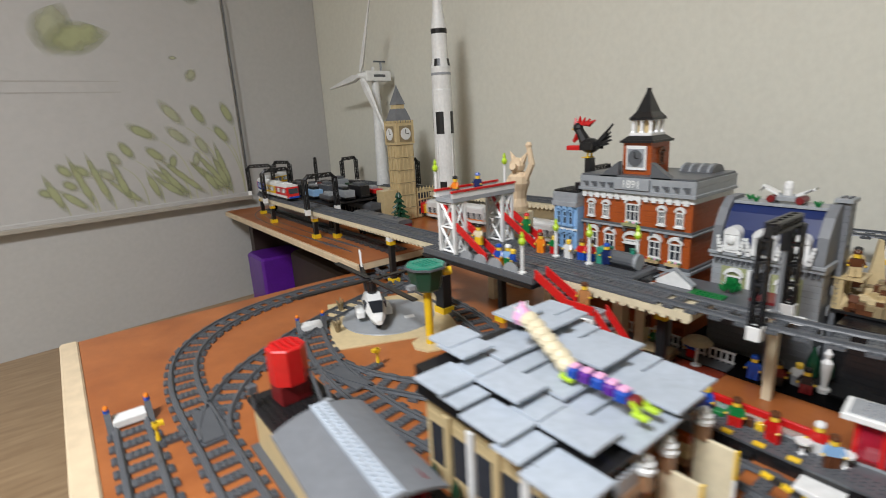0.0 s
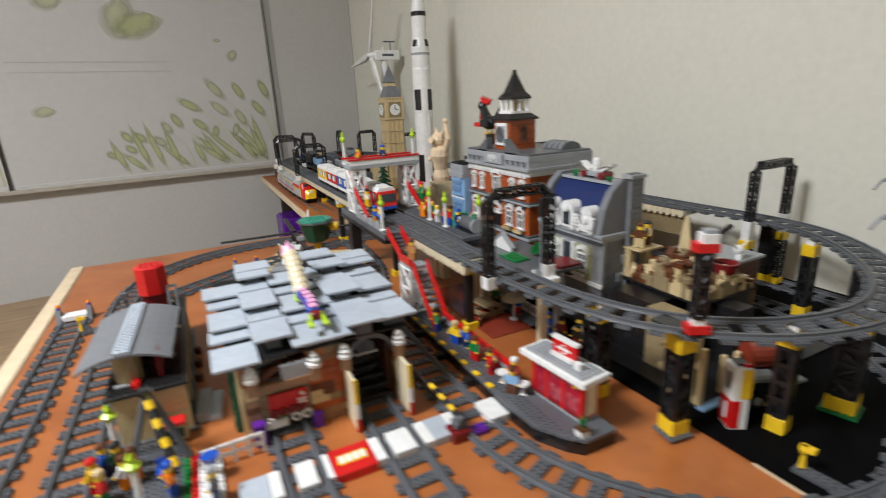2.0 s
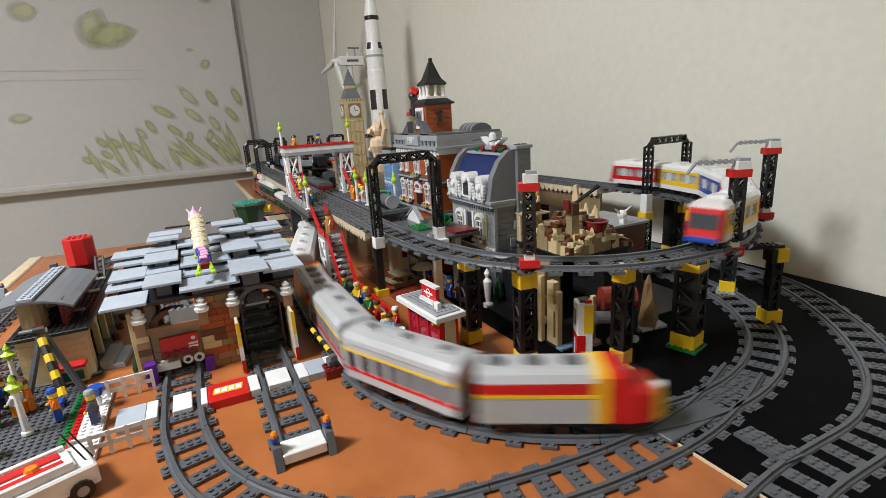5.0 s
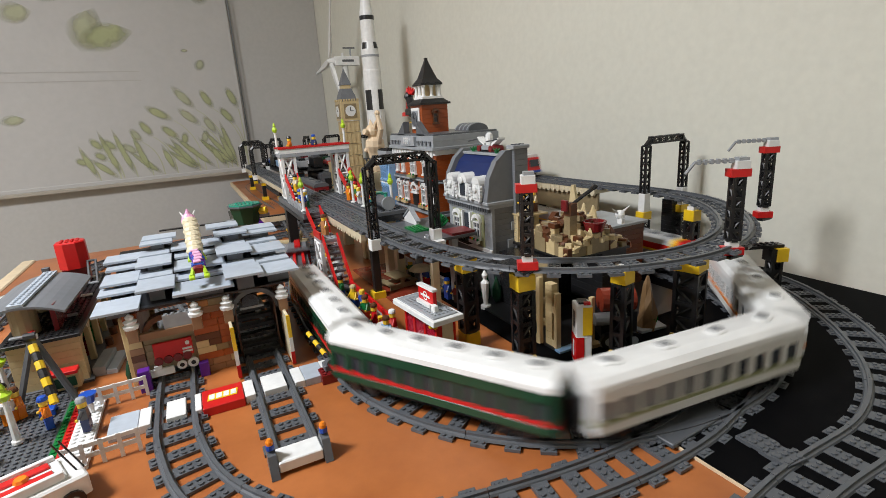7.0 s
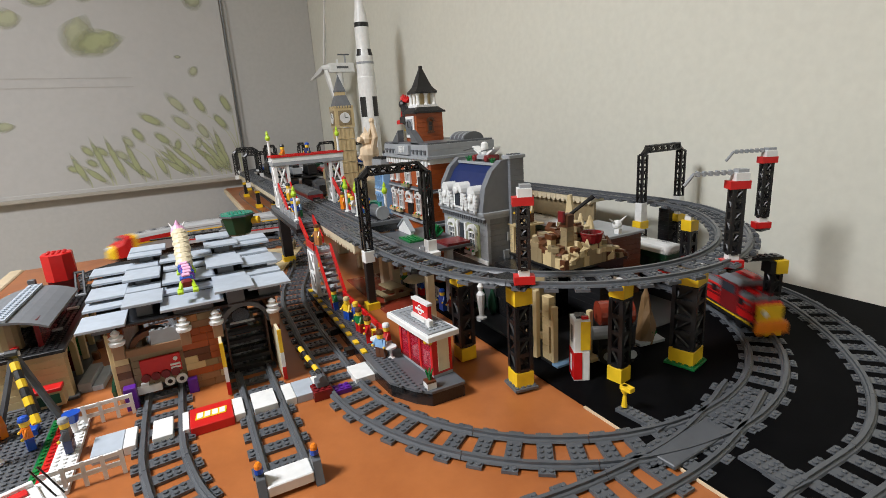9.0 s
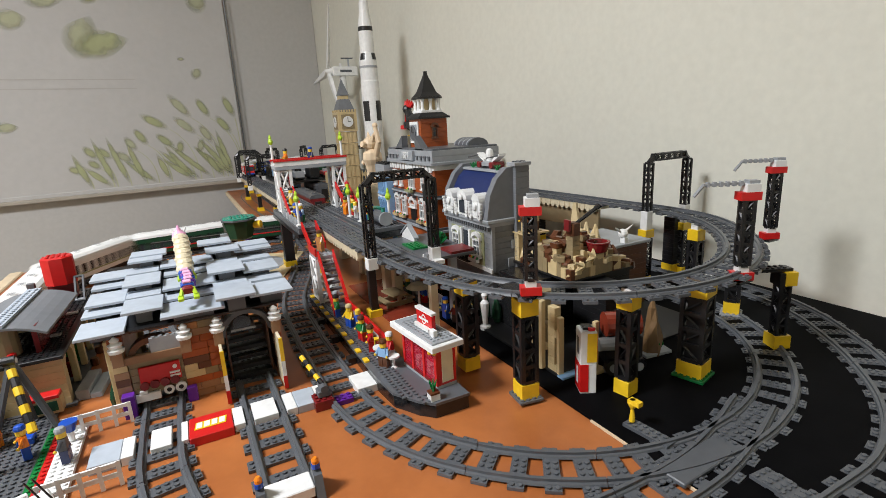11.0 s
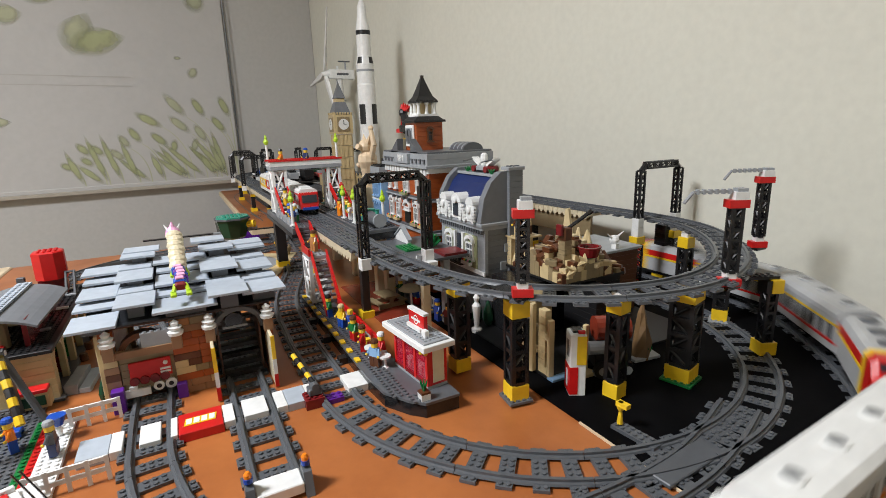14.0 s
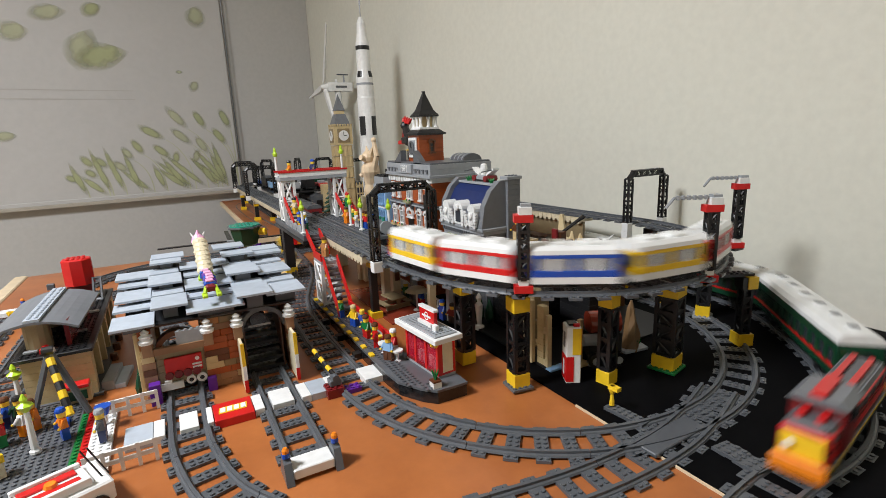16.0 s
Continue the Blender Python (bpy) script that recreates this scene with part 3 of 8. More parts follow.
def build_tower(x, y, turn, h, base_plate=None, size=4):
    t = thing("bridge_tower", "black lattice tower with yellow brick foot and head", "toy tower", at(x, y, 0.0032, turn), "towers under the upper track")
    w = size * 0.004
    z = 0.0
    if base_plate is not None:
        s = Shape()
        brick(s, -w - 0.004, -w - 0.004, size + 1, size + 1, 0, base_plate, 1)
        part("base_plate", s, t)
        z = 0.0034
    s = Shape()
    z1 = brick(s, -w, -w, size, size, z, YELLOW, 6, False)
    part("foot_brick", s, t, "yellow foot bricks")
    z2 = h - 0.0192 - 0.006
    s = Shape()
    lattice(s, -w + 0.003, -w + 0.003, w - 0.003, w - 0.003, z1 + 0.002, z2 - 0.002, BLACK, 4, 0.0026)
    s.box(-w + 0.007, -w + 0.007, z1, w - 0.007, w - 0.007, z2, BLACK)
    part("lattice", s, t, "black lattice uprights")
    s = Shape()
    brick(s, -w, -w, size, size, z2, YELLOW, 6, False)
    part("head_brick", s, t, "yellow head bricks")
    part("cap", Shape().box(-w + 0.004, -w + 0.004, z2 + 0.0192, w - 0.004, w - 0.004, h, WHITE), t)


def build_upper_line():
    h = UP - 0.009
    # straight and curved sections; the straights stand on plate decks
    lay_track(UPPER, 0.0, 1.70, 0.009, "dark grey toy track section on the raised deck", "tracks of the upper line", 0.032, PLATE_DECK, "deck_plate")
    curve = [i for i in range(len(UPPER.p)) if UPPER.p[i][1] < 0.31]
    c0, c1 = UPPER.s[curve[0]], UPPER.s[curve[-1]]
    lay_track(UPPER, 1.70, c1 + 0.06, 0.009, "dark grey curved toy track section of the upper line", "tracks of the upper line")
    lay_track(UPPER, c1 + 0.06, UPPER.length, 0.009, "dark grey toy track section on the raised deck", "tracks of the upper line", 0.032, PLATE_DECK, "deck_plate")
    # deck beams under the straights: pale, with a scalloped lower edge
    for name, x, y0, y1, face in (("front", 0.640, 0.30, 2.06, -1), ("back", 1.219, 0.36, 1.98, -1)):
        beam = thing("deck_beam", "long cream toy-brick beam under the raised track", "toy bridge", group="deck beams")
        s = Shape()
        n = int((y1 - y0) / 0.016)
        drift = -0.131 / 1.62 if name == "back" else 0.0
        for k in range(n):
            ya, yb = y0 + k * 0.016, y0 + (k + 1) * 0.016
            xa = x + drift * (ya - y0)
            s.box(xa, ya, T0 + h - 0.0110, xa + 0.064, yb, T0 + h - 0.0004, CREAM)
            s.prism([(ya + 0.002, T0 + h - 0.0111), (ya + 0.004, T0 + h - 0.0155), (ya + 0.012, T0 + h - 0.0155), (ya + 0.014, T0 + h - 0.0111)][::-1], xa, xa + 0.008, CREAM, "x")
        part("beam", s, beam)
        if name == "back":
            v = [(x + 0.010 + drift * (y - y0) + dx, y, T0 + z) for y in (y0, y0 + 0.75) for z in (h - 0.058, h - 0.0112) for dx in (0.0, 0.006)]
            part("side_panel", Shape().add(v, [(0, 1, 3, 2), (6, 7, 5, 4), (0, 4, 5, 1), (2, 3, 7, 6), (0, 2, 6, 4), (1, 5, 7, 3)], DTAN), beam, "dark tan panel below the beam")
    # towers under the front curve
    for x, y, size, plate, turn in ((0.742, -0.022, 3, DGREY, -8), (0.852, -0.078, 2.6, None, 10), (0.956, -0.094, 4, GREEN, 15), (1.185, 0.006, 3, LGREY, 30), (0.722, 0.085, 3, None, 0), (1.196, 0.088, 2.6, None, 0)):
        build_tower(x, y, turn, h - 0.0036, plate, size)
    for x, y in ((1.306, 0.222), (1.262, 0.62)):
        t = thing("bridge_tower", "solid black toy-brick tower on a yellow foot", "toy tower", at(x, y, 0.0034), "towers under the upper track")
        part("foot_brick", Shape().box(-0.014, -0.014, 0, 0.014, 0.014, 0.019, YELLOW, edge=0.0006), t, "yellow foot bricks")
        part("shaft", courses(Shape(), -0.013, -0.013, 0.013, 0.013, 0.0191, h - 0.0165 - 0.0034, BLACK), t)
    # thin black posts under the far straights
    for x, y, foot in ((0.650, 1.08, 0.0), (0.648, 1.55, FAR), (0.70, 1.50, FAR), (0.648, 1.95, FAR), (0.69, 2.2, FAR), (1.12, 1.4, FAR), (1.08, 1.9, FAR), (0.675, 0.70, 0.0), (0.68, 0.36, 0.0)):
        p = thing("deck_post", "thin black post with yellow and white joints", "toy post", at(x, y, foot + 0.0003), "posts under the raised track")
        s = Shape()
        brick(s, -0.012, -0.012, 3, 3, 0, YELLOW, 4, False)
        part("foot_brick", s, p)
        top = h - 0.0161 - foot
        part("shaft", Shape().box(-0.007, -0.007, 0.0128, 0.007, 0.007, top - 0.02, BLACK, edge=0.001), p)
        part("joint", Shape().box(-0.009, -0.009, top - 0.02, 0.009, 0.009, top - 0.01, YELLOW), p)
        part("head", Shape().box(-0.009, -0.009, top - 0.01, 0.009, 0.009, top, WHITE), p)


def build_gantry(x, y, h, width, turn, height, colour_foot=WHITE):
    """A catenary gantry: two lattice uprights and a lattice arch between them."""
    g = thing("catenary_gantry", "black lattice overhead-line arch spanning the raised track", "toy gantry", at(x, y, h, turn), "gantries over the upper track")
    w = width / 2
    for side in (-1, 1):
        s = Shape().box(side * w - 0.008, -0.008, 0, side * w + 0.008, 0.008, 0.018, colour_foot, edge=0.0008)
        part("foot", s, g)
        s = Shape()
        lattice(s, side * w - 0.0055, -0.0055, side * w + 0.0055, 0.0055, 0.018, height - 0.010, BLACK, 4, 0.0017)
        part("upright", s, g)
    s = Shape()
    lattice(s, -0.0055, -0.0055, 0.0055, 0.0055, 0, width - 0.024, BLACK, 5, 0.0017)
    m = pose(-w + 0.012, 0, height, 0, 90, 0)
    s.v = [tuple(m @ Vector(p)) for p in s.v]
    for side in (-1, 1):
        s.rod((side * w, 0, height - 0.011), (side * (w - 0.013), 0, height + 0.001), 0.006, BLACK, 6)
    part("arch", s, g)


def build_crane_mast(x, y, h0, h1, turn, arm=True):
    """A slim black lattice mast with red and white blocks and a grey hook arm."""
    g = thing("signal_mast", "slim black lattice mast with red and white blocks" + (" and grey arm" if arm else ""), "toy mast", at(x, y, h0, turn), "masts beside the curve")
    s = Shape()
    brick(s, -0.012, -0.008, 3, 2, 0.0, RED, 3, False)
    part("foot", s, g, "red foot bricks")
    part("collar", Shape().box(-0.006, -0.006, 0.0096, 0.006, 0.006, 0.018, WHITE), g)
    s = Shape()
    lattice(s, -0.0055, -0.0055, 0.0055, 0.0055, 0.018, h1 - 0.022, BLACK, 6, 0.0018)
    part("lattice", s, g)
    s = Shape()
    brick(s, -0.012, -0.008, 3, 2, h1 - 0.022, RED, 3, False)
    part("red_block", s, g)
    s = Shape()
    brick(s, -0.010, -0.008, 2, 2, h1 - 0.0124, WHITE, 3, False)
    s.box(-0.009, -0.006, h1 - 0.0028, 0.003, 0.006, h1 + 0.001, LGREY)
    part("white_block", s, g)
    if arm:
        s = Shape().box(0.006, -0.002, h1 - 0.004, 0.052, 0.002, h1 - 0.001, LGREY)
        for k in range(6):
            s.box(0.008 + k * 0.0075, -0.0026, h1 - 0.0055, 0.011 + k * 0.0075, 0.0026, h1 + 0.0005, LGREY)
        s.rod((0.052, 0, h1 - 0.003), (0.062, 0, h1 - 0.016), 0.002, LGREY, 6)
        part("arm", s, g, "light grey hooked arm")


# ---------------------------------------------------------------- trains
def wheels(parent, xs, r=0.0075, gauge=0.0175):
    for x in xs:
        bog = part("bogie", Shape().box(x - 0.020, -0.014, 0.004, x + 0.020, 0.014, 0.013, BLACK), parent)
        for dx in (-0.012, 0.012):
            for side in (-1, 1):
                s = Shape()
                s.rod((x + dx, side * gauge, r), (x + dx, side * (gauge + 0.004), r), r, BLACK, 10)
                part("wheel", s, bog)


def build_tram_car(colour, front=0, colour_name="red"):
    L, w = 0.114, 0.0225
    c = thing("tram_car", "white toy tram car with a %s band and big windows" % colour_name, "toy tram", at(0, 0, 0), "cars of the tram")
    s = Shape().box(-L / 2, -w, 0.010, L / 2, w, 0.019, WHITE, edge=0.001)
    part("skirt", s, c)
    part("body_band", Shape().box(-L / 2, -w, 0.0191, L / 2, w, 0.027, colour, edge=0.001), c, colour_name + " band")
    part("core", Shape().box(-L / 2 + 0.004, -w + 0.009, 0.0271, L / 2 - 0.004, w - 0.009, 0.0439, LGREY), c)
    for side in (-1, 1):
        for k in range(4):
            x0 = -L / 2 + 0.006 + k * (L - 0.012) / 4
            part("window", Shape().box(x0 + 0.003, side * (w - 0.002) - 0.0015, 0.0272, x0 + (L - 0.012) / 4 - 0.003, side * (w - 0.002) + 0.0015, 0.0425, CLEAR), c)
        for k in range(5):
            x0 = -L / 2 + 0.006 + k * (L - 0.012) / 4
            part("pillar", Shape().box(x0 - 0.0028, side * (w - 0.0015) - 0.0022, 0.0271, x0 + 0.0028, side * (w - 0.0015) + 0.0022, 0.0429, WHITE if k % 2 else colour), c)
    part("upper_band", Shape().box(-L / 2, -w, 0.0430, L / 2, w, 0.0475, colour, edge=0.0006), c)
    s = Shape().prism([(-w, 0.0476), (w, 0.0476), (w - 0.001, 0.053), (w - 0.006, 0.0575), (-w + 0.006, 0.0575), (-w + 0.001, 0.053)], -L / 2 + 0.001, L / 2 - 0.001, WHITE, "x")
    part("roof", s, c, "rounded white roof")
    for x in (-0.03, 0.012):
        part("roof_unit", Shape().box(x, -0.012, 0.0576, x + 0.022, 0.012, 0.0615, WHITE, edge=0.001), c)
    if front:
        s = Shape().add([(front * L / 2, -w, 0.012), (front * L / 2, w, 0.012), (front * L / 2, w, 0.050), (front * L / 2, -w, 0.050),
                         (front * (L / 2 + 0.011), -w + 0.003, 0.013), (front * (L / 2 + 0.011), w - 0.003, 0.013), (front * (L / 2 + 0.004), w - 0.003, 0.049), (front * (L / 2 + 0.004), -w + 0.003, 0.049)],
                        [(4, 5, 6, 7), (0, 4, 7, 3), (5, 1, 2, 6), (3, 7, 6, 2), (0, 1, 5, 4), (0, 3, 2, 1)], RED)
        part("nose", s, c, "red sloping nose")
        s = Shape().add([(front * (L / 2 + 0.0097), -w + 0.005, 0.026), (front * (L / 2 + 0.0097), w - 0.005, 0.026), (front * (L / 2 + 0.0061), w - 0.005, 0.044), (front * (L / 2 + 0.0061), -w + 0.005, 0.044)], [(0, 1, 2, 3)], SMOKE)
        part("windscreen", s, c)
        part("bumper", Shape().box(front * (L / 2 + 0.012) - 0.002, -w + 0.004, 0.010, front * (L / 2 + 0.012) + 0.002, w - 0.004, 0.016, BLUE), c, "blue bumper")
    wheels(c, (-0.03, 0.03), 0.006)
    return c


def build_coach(L, body, stripe, roof, what, vents=4, stripe2=None, w=0.026):
    c = thing("train_coach", what, "toy coach", at(0, 0, 0), "coaches of the train")
    h0, h1 = 0.016, 0.062
    part("underframe", Shape().box(-L / 2 + 0.01, -w + 0.006, 0.009, L / 2 - 0.01, w - 0.006, h0, BLACK), c)
    part("lower_panel", Shape().box(-L / 2, -w, h0 + 0.0002, L / 2, w, 0.026, body, edge=0.001), c)
    part("stripe", Shape().box(-L / 2 - 0.0002, -w - 0.0004, 0.0262, L / 2 + 0.0002, w + 0.0004, 0.0292, stripe), c, "coloured stripe")
    part("window_band", Shape().box(-L / 2 + 0.004, -w + 0.003, 0.0293, L / 2 - 0.004, w - 0.003, 0.0505, SMOKE), c)
    n = max(5, int(L / 0.024))
    for side in (-1, 1):
        for k in range(n + 1):
            x0 = -L / 2 + k * (L - 0.008) / n
            part("window_pillar", Shape().box(x0, side * (w - 0.002) - 0.0019, 0.0294, x0 + 0.008, side * (w - 0.002) + 0.0019, 0.0504, body), c)
    for side in (-1, 1):
        part("end_wall", Shape().box(side * (L / 2 - 0.003) - 0.0028, -w + 0.0045, 0.0293, side * (L / 2 - 0.003) + 0.0028, w - 0.0045, 0.0505, body), c)
        part("gangway", Shape().box(side * (L / 2 + 0.003) - 0.003, -0.012, 0.014, side * (L / 2 + 0.003) + 0.003, 0.012, 0.052, BLACK), c)
    part("upper_panel", Shape().box(-L / 2, -w, 0.0506, L / 2, w, h1, body, edge=0.001), c)
    if stripe2 is not None:
        part("upper_stripe", Shape().box(-L / 2 - 0.0002, -w - 0.0004, 0.0515, L / 2 + 0.0002, w + 0.0004, 0.0545, stripe2), c)
    s = Shape().prism([(-w - 0.001, h1 + 0.0002), (w + 0.001, h1 + 0.0002), (w, 0.068), (w - 0.006, 0.0735), (0.008, 0.0755), (-0.008, 0.0755), (-w + 0.006, 0.0735), (-w, 0.068)], -L / 2 - 0.0005, L / 2 + 0.0005, roof, "x")
    part("roof", s, c, "rounded roof")
    for k in range(vents):
        x = -L / 2 + L * (k + 0.5) / vents
        v = part("roof_vent", Shape().lathe(x, 0, [(0.0095, 0.0748), (0.0095, 0.0775), (0.0075, 0.0785)], roof, 12), c)
        part("grille", Shape().lathe(x, 0, [(0.0070, 0.0786), (0.0064, 0.0790)], DGREY, 10), v, "dark vent grille")
    wheels(c, (-L / 2 + 0.045, L / 2 - 0.045))
    return c


def build_nose_loco(forward):
    """A streamlined diesel: red with a yellow belt and nose, silver flanks."""
    L, w = 0.185, 0.026
    c = thing("diesel_locomotive", "red streamlined toy diesel with yellow nose belt and silver flanks", "toy locomotive", at(0, 0, 0), "locomotives of the train")
    f = forward
    part("underframe", Shape().box(-L / 2 + 0.012, -w + 0.005, 0.009, L / 2 - 0.012, w - 0.005, 0.016, BLACK), c)
    a, b = (-L / 2, L / 2 - 0.070) if f > 0 else (-L / 2 + 0.070, L / 2)
    part("flank", Shape().box(a, -w, 0.0162, b, w, 0.044, SILVER, edge=0.001), c, "silver flanks")
    part("belt", Shape().box(a - 0.0002, -w - 0.0004, 0.0441, b + 0.0002, w + 0.0004, 0.048, YELLOW), c, "yellow belt")
    part("upper_panel", Shape().box(a, -w, 0.0481, b, w, 0.060, RED, edge=0.001), c)
    part("roof", Shape().prism([(-w, 0.0602), (w, 0.0602), (w - 0.004, 0.068), (w - 0.010, 0.0715), (-w + 0.010, 0.0715), (-w + 0.004, 0.068)], a, b, SILVER, "x"), c)
    for k in range(3):
        x = a + (b - a) * (k + 0.5) / 3
        part("roof_fan", Shape().lathe(x, 0, [(0.010, 0.0712), (0.010, 0.074), (0.008, 0.075)], DGREY, 12), c)
    n0 = b if f > 0 else a

    def ring(x, ww, z0, z1):
        return [(x, -ww, z0), (x, ww, z0), (x, ww, z1 - 0.006), (x, ww - 0.006, z1), (x, -ww + 0.006, z1), (x, -ww, z1 - 0.006)]
    secs = [(n0, w, 0.0162, 0.0715), (n0 + f * 0.012, w, 0.0162, 0.0715), (n0 + f * 0.030, w, 0.0162, 0.0715), (n0 + f * 0.040, w, 0.0162, 0.056), (n0 + f * 0.058, w - 0.004, 0.0162, 0.051), (n0 + f * 0.070, w - 0.012, 0.018, 0.040)]
    for k, mat in enumerate((YELLOW, RED, RED, RED, YELLOW)):
        s = Shape()
        v = ring(*secs[k]) + ring(*secs[k + 1])
        fc = [(i, (i + 1) % 6, 6 + (i + 1) % 6, 6 + i) for i in range(6)] + [(5, 4, 3, 2, 1, 0), (6, 7, 8, 9, 10, 11)]
        if f < 0:
            fc = [q[::-1] for q in fc]
        part(("cab_belt", "cab", "windscreen_frame", "nose", "nose_tip")[k], s.add(v, fc, mat), c)
    s = Shape()
    for side in (-1, 1):
        s.box(n0 + f * 0.0345 - 0.003, side * 0.011 - 0.008, 0.0575, n0 + f * 0.0345 + 0.003, side * 0.011 + 0.008, 0.0685, SMOKE)
    part("windscreen", s, c)
    part("headlamp", Shape().rod((n0 + f * 0.060, 0, 0.045), (n0 + f * 0.071, 0, 0.043), 0.0045, WHITE, 10), c)
    wheels(c, (-L / 2 + 0.045, L / 2 - 0.045))
    return c


def build_red_loco():
    """The boxy red shunter at the train's end: long low hoods, a high cab, orange ends."""
    L, w = 0.235, 0.024
    c = thing("shunter_locomotive", "red and dark grey toy shunting locomotive with orange ends", "toy locomotive", at(0, 0, 0), "locomotives of the train")
    part("underframe", Shape().box(-L / 2 + 0.004, -w, 0.011, L / 2 - 0.004, w, 0.020, BLACK, edge=0.001), c)
    part("hood", Shape().box(-L / 2 + 0.008, -w + 0.003, 0.0202, L / 2 - 0.008, w - 0.003, 0.050, RED, edge=0.002), c, "long red hood")
    part("hood_stripe", Shape().box(-L / 2 + 0.0078, -w + 0.0026, 0.031, L / 2 - 0.0078, w - 0.0026, 0.0345, DRED), c, "dark red stripe")
    part("walkway_stripe", Shape().box(-L / 2 + 0.006, -w - 0.0004, 0.0165, L / 2 - 0.006, w + 0.0004, 0.0185, YELLOW), c, "thin yellow stripe")
    part("hood_top", Shape().box(-L / 2 + 0.012, -w + 0.007, 0.0501, L / 2 - 0.012, w - 0.007, 0.056, DGREY, edge=0.002), c, "dark grey hood top")
    for side in (-1, 1):
        part("hood_shoulder", Shape().prism([(side * (w - 0.0026), 0.0425), (side * (w - 0.0022), 0.0425), (side * (w - 0.0062), 0.0552), (side * (w - 0.0075), 0.0552)][::side], -L / 2 + 0.014, L / 2 - 0.014, DGREY2, "x"), c, "grey sloping shoulder")
        part("roof_rail", Shape().box(-L / 2 + 0.02, side * 0.0085 - 0.003, 0.0561, L / 2 - 0.02, side * 0.0085 + 0.003, 0.0605, RED), c)
        for k in range(6):
            x = -L / 2 + 0.03 + k * 0.032
            if abs(x + 0.05) > 0.026:
                part("side_grille", Shape().box(x, side * (w - 0.0028) - 0.0006, 0.037, x + 0.018, side * (w - 0.0028) + 0.0006, 0.047, BLACK), c)
    cab = part("cab", Shape().box(-0.075, -w, 0.0202, -0.030, w, 0.066, DRED, edge=0.002), c, "high dark red cab")
    for side in (-1, 1):
        part("cab_window", Shape().box(-0.070, side * w - 0.0007, 0.049, -0.035, side * w + 0.0007, 0.062, SMOKE), cab)
    part("cab_roof", Shape().prism([(-w - 0.001, 0.0662), (w + 0.001, 0.0662), (w - 0.006, 0.0735), (-w + 0.006, 0.0735)], -0.080, -0.025, DGREY2, "x"), c, "grey cab roof")
    part("roof_ridge", Shape().box(-0.080, -0.006, 0.0736, -0.025, 0.006, 0.0785, RED), c)
    for side in (-1, 1):
        part("end_skirt", Shape().box(side * (L / 2 + 0.0005) - 0.004, -w + 0.001, 0.008, side * (L / 2 + 0.0005) + 0.004, w - 0.001, 0.024, ORANGE, edge=0.001), c, "orange end skirt")
        part("end_panel", Shape().box(side * (L / 2 - 0.005) - 0.0025, -w + 0.006, 0.0242, side * (L / 2 - 0.005) + 0.0025, w - 0.006, 0.046, YELLOW), c)
        part("end_lamp", Shape().rod((side * (L / 2 - 0.003), 0.010, 0.036), (side * (L / 2 + 0.002), 0.010, 0.036), 0.004, WHITE, 8), c)
    wheels(c, (-L / 2 + 0.05, L / 2 - 0.05))
    return c


def follow(car, route, rows, offset, base):
    """Keys a car along a route: rows of (seconds, the train head's way); offset: the car's middle behind the head; base: half the bogie distance."""
    ts, ss = np.array([r[0] for r in rows]), np.array([r[1] for r in rows])
    # smooth way over time
    keyed = []
    for k in range(81):
        t = k * 0.2
        w = np.array([np.interp(min(max(t + d, ts[0]), ts[-1]), ts, ss) + (ss[-1] - ss[-2]) / (ts[-1] - ts[-2]) * max(0, t + d - ts[-1]) + (ss[1] - ss[0]) / (ts[1] - ts[0]) * min(0, t + d - ts[0]) for d in (-0.4, -0.2, 0, 0.2, 0.4)])
        s = float(w.mean()) - offset
        a, b = route.at(s - base), route.at(s + base)
        m = (a + b) / 2
        keyed.append((t, pose(m[0], m[1], T0 + m[2], 0, 0, math.degrees(math.atan2(b[1] - a[1], b[0] - a[0])))))
    walk(car, keyed)


def motions():
    for k, car in enumerate(TRAM):
        follow(car, UPPER, TRAM_WAY, 0.069 + 0.122 * k, 0.03)
    way = 0.0
    for car, length in TRAIN:
        follow(car, TRAIN_LINE, TRAIN_WAY, way + length / 2 - LEAD, length / 2 - 0.045)
        way += length


TRAM_WAY = [(0, 0.285), (0.8, 0.70), (1.5, 1.06), (2.6, 1.67), (3.0, 1.904), (3.5, 2.212), (4.0, 2.47), (6.5, 3.62), (14.5, 6.95), (15.0, 7.24), (15.4, 7.475), (15.6, 7.608), (15.8, 7.735), (16.0, 7.86)]
TRAIN_WAY = [(0, -0.02), (1.5, 0.84), (2.6, 1.44), (4.2, 2.40), (6.5, 3.84), (7.0, 4.125), (8.0, 4.79), (8.5, 5.09), (8.7, 5.2), (11.8, 7.158), (12.5, 7.608), (13.3, 8.098), (13.8, 8.388), (14.3, 8.698), (15.0, 9.108), (15.4, 9.338), (15.6, 9.468), (15.8, 9.608), (16.0, 9.758)]
# where the train's tail stands at first: back along the inner track behind the houses
TRAIN_LINE = Route(spline([(1.186, 0.35, 0.008), (1.18, 0.60, 0.008), (1.172, 0.86, 0.008), (1.145, 1.12, 0.02), (1.11, 1.42, FAR), (1.095, 1.80, FAR), (1.07, 2.08, FAR), (1.03, 2.20, FAR), (0.98, 2.25, FAR)]) + [tuple(q) for q in MAIN.p])
LEAD = TRAIN_LINE.length - MAIN.length


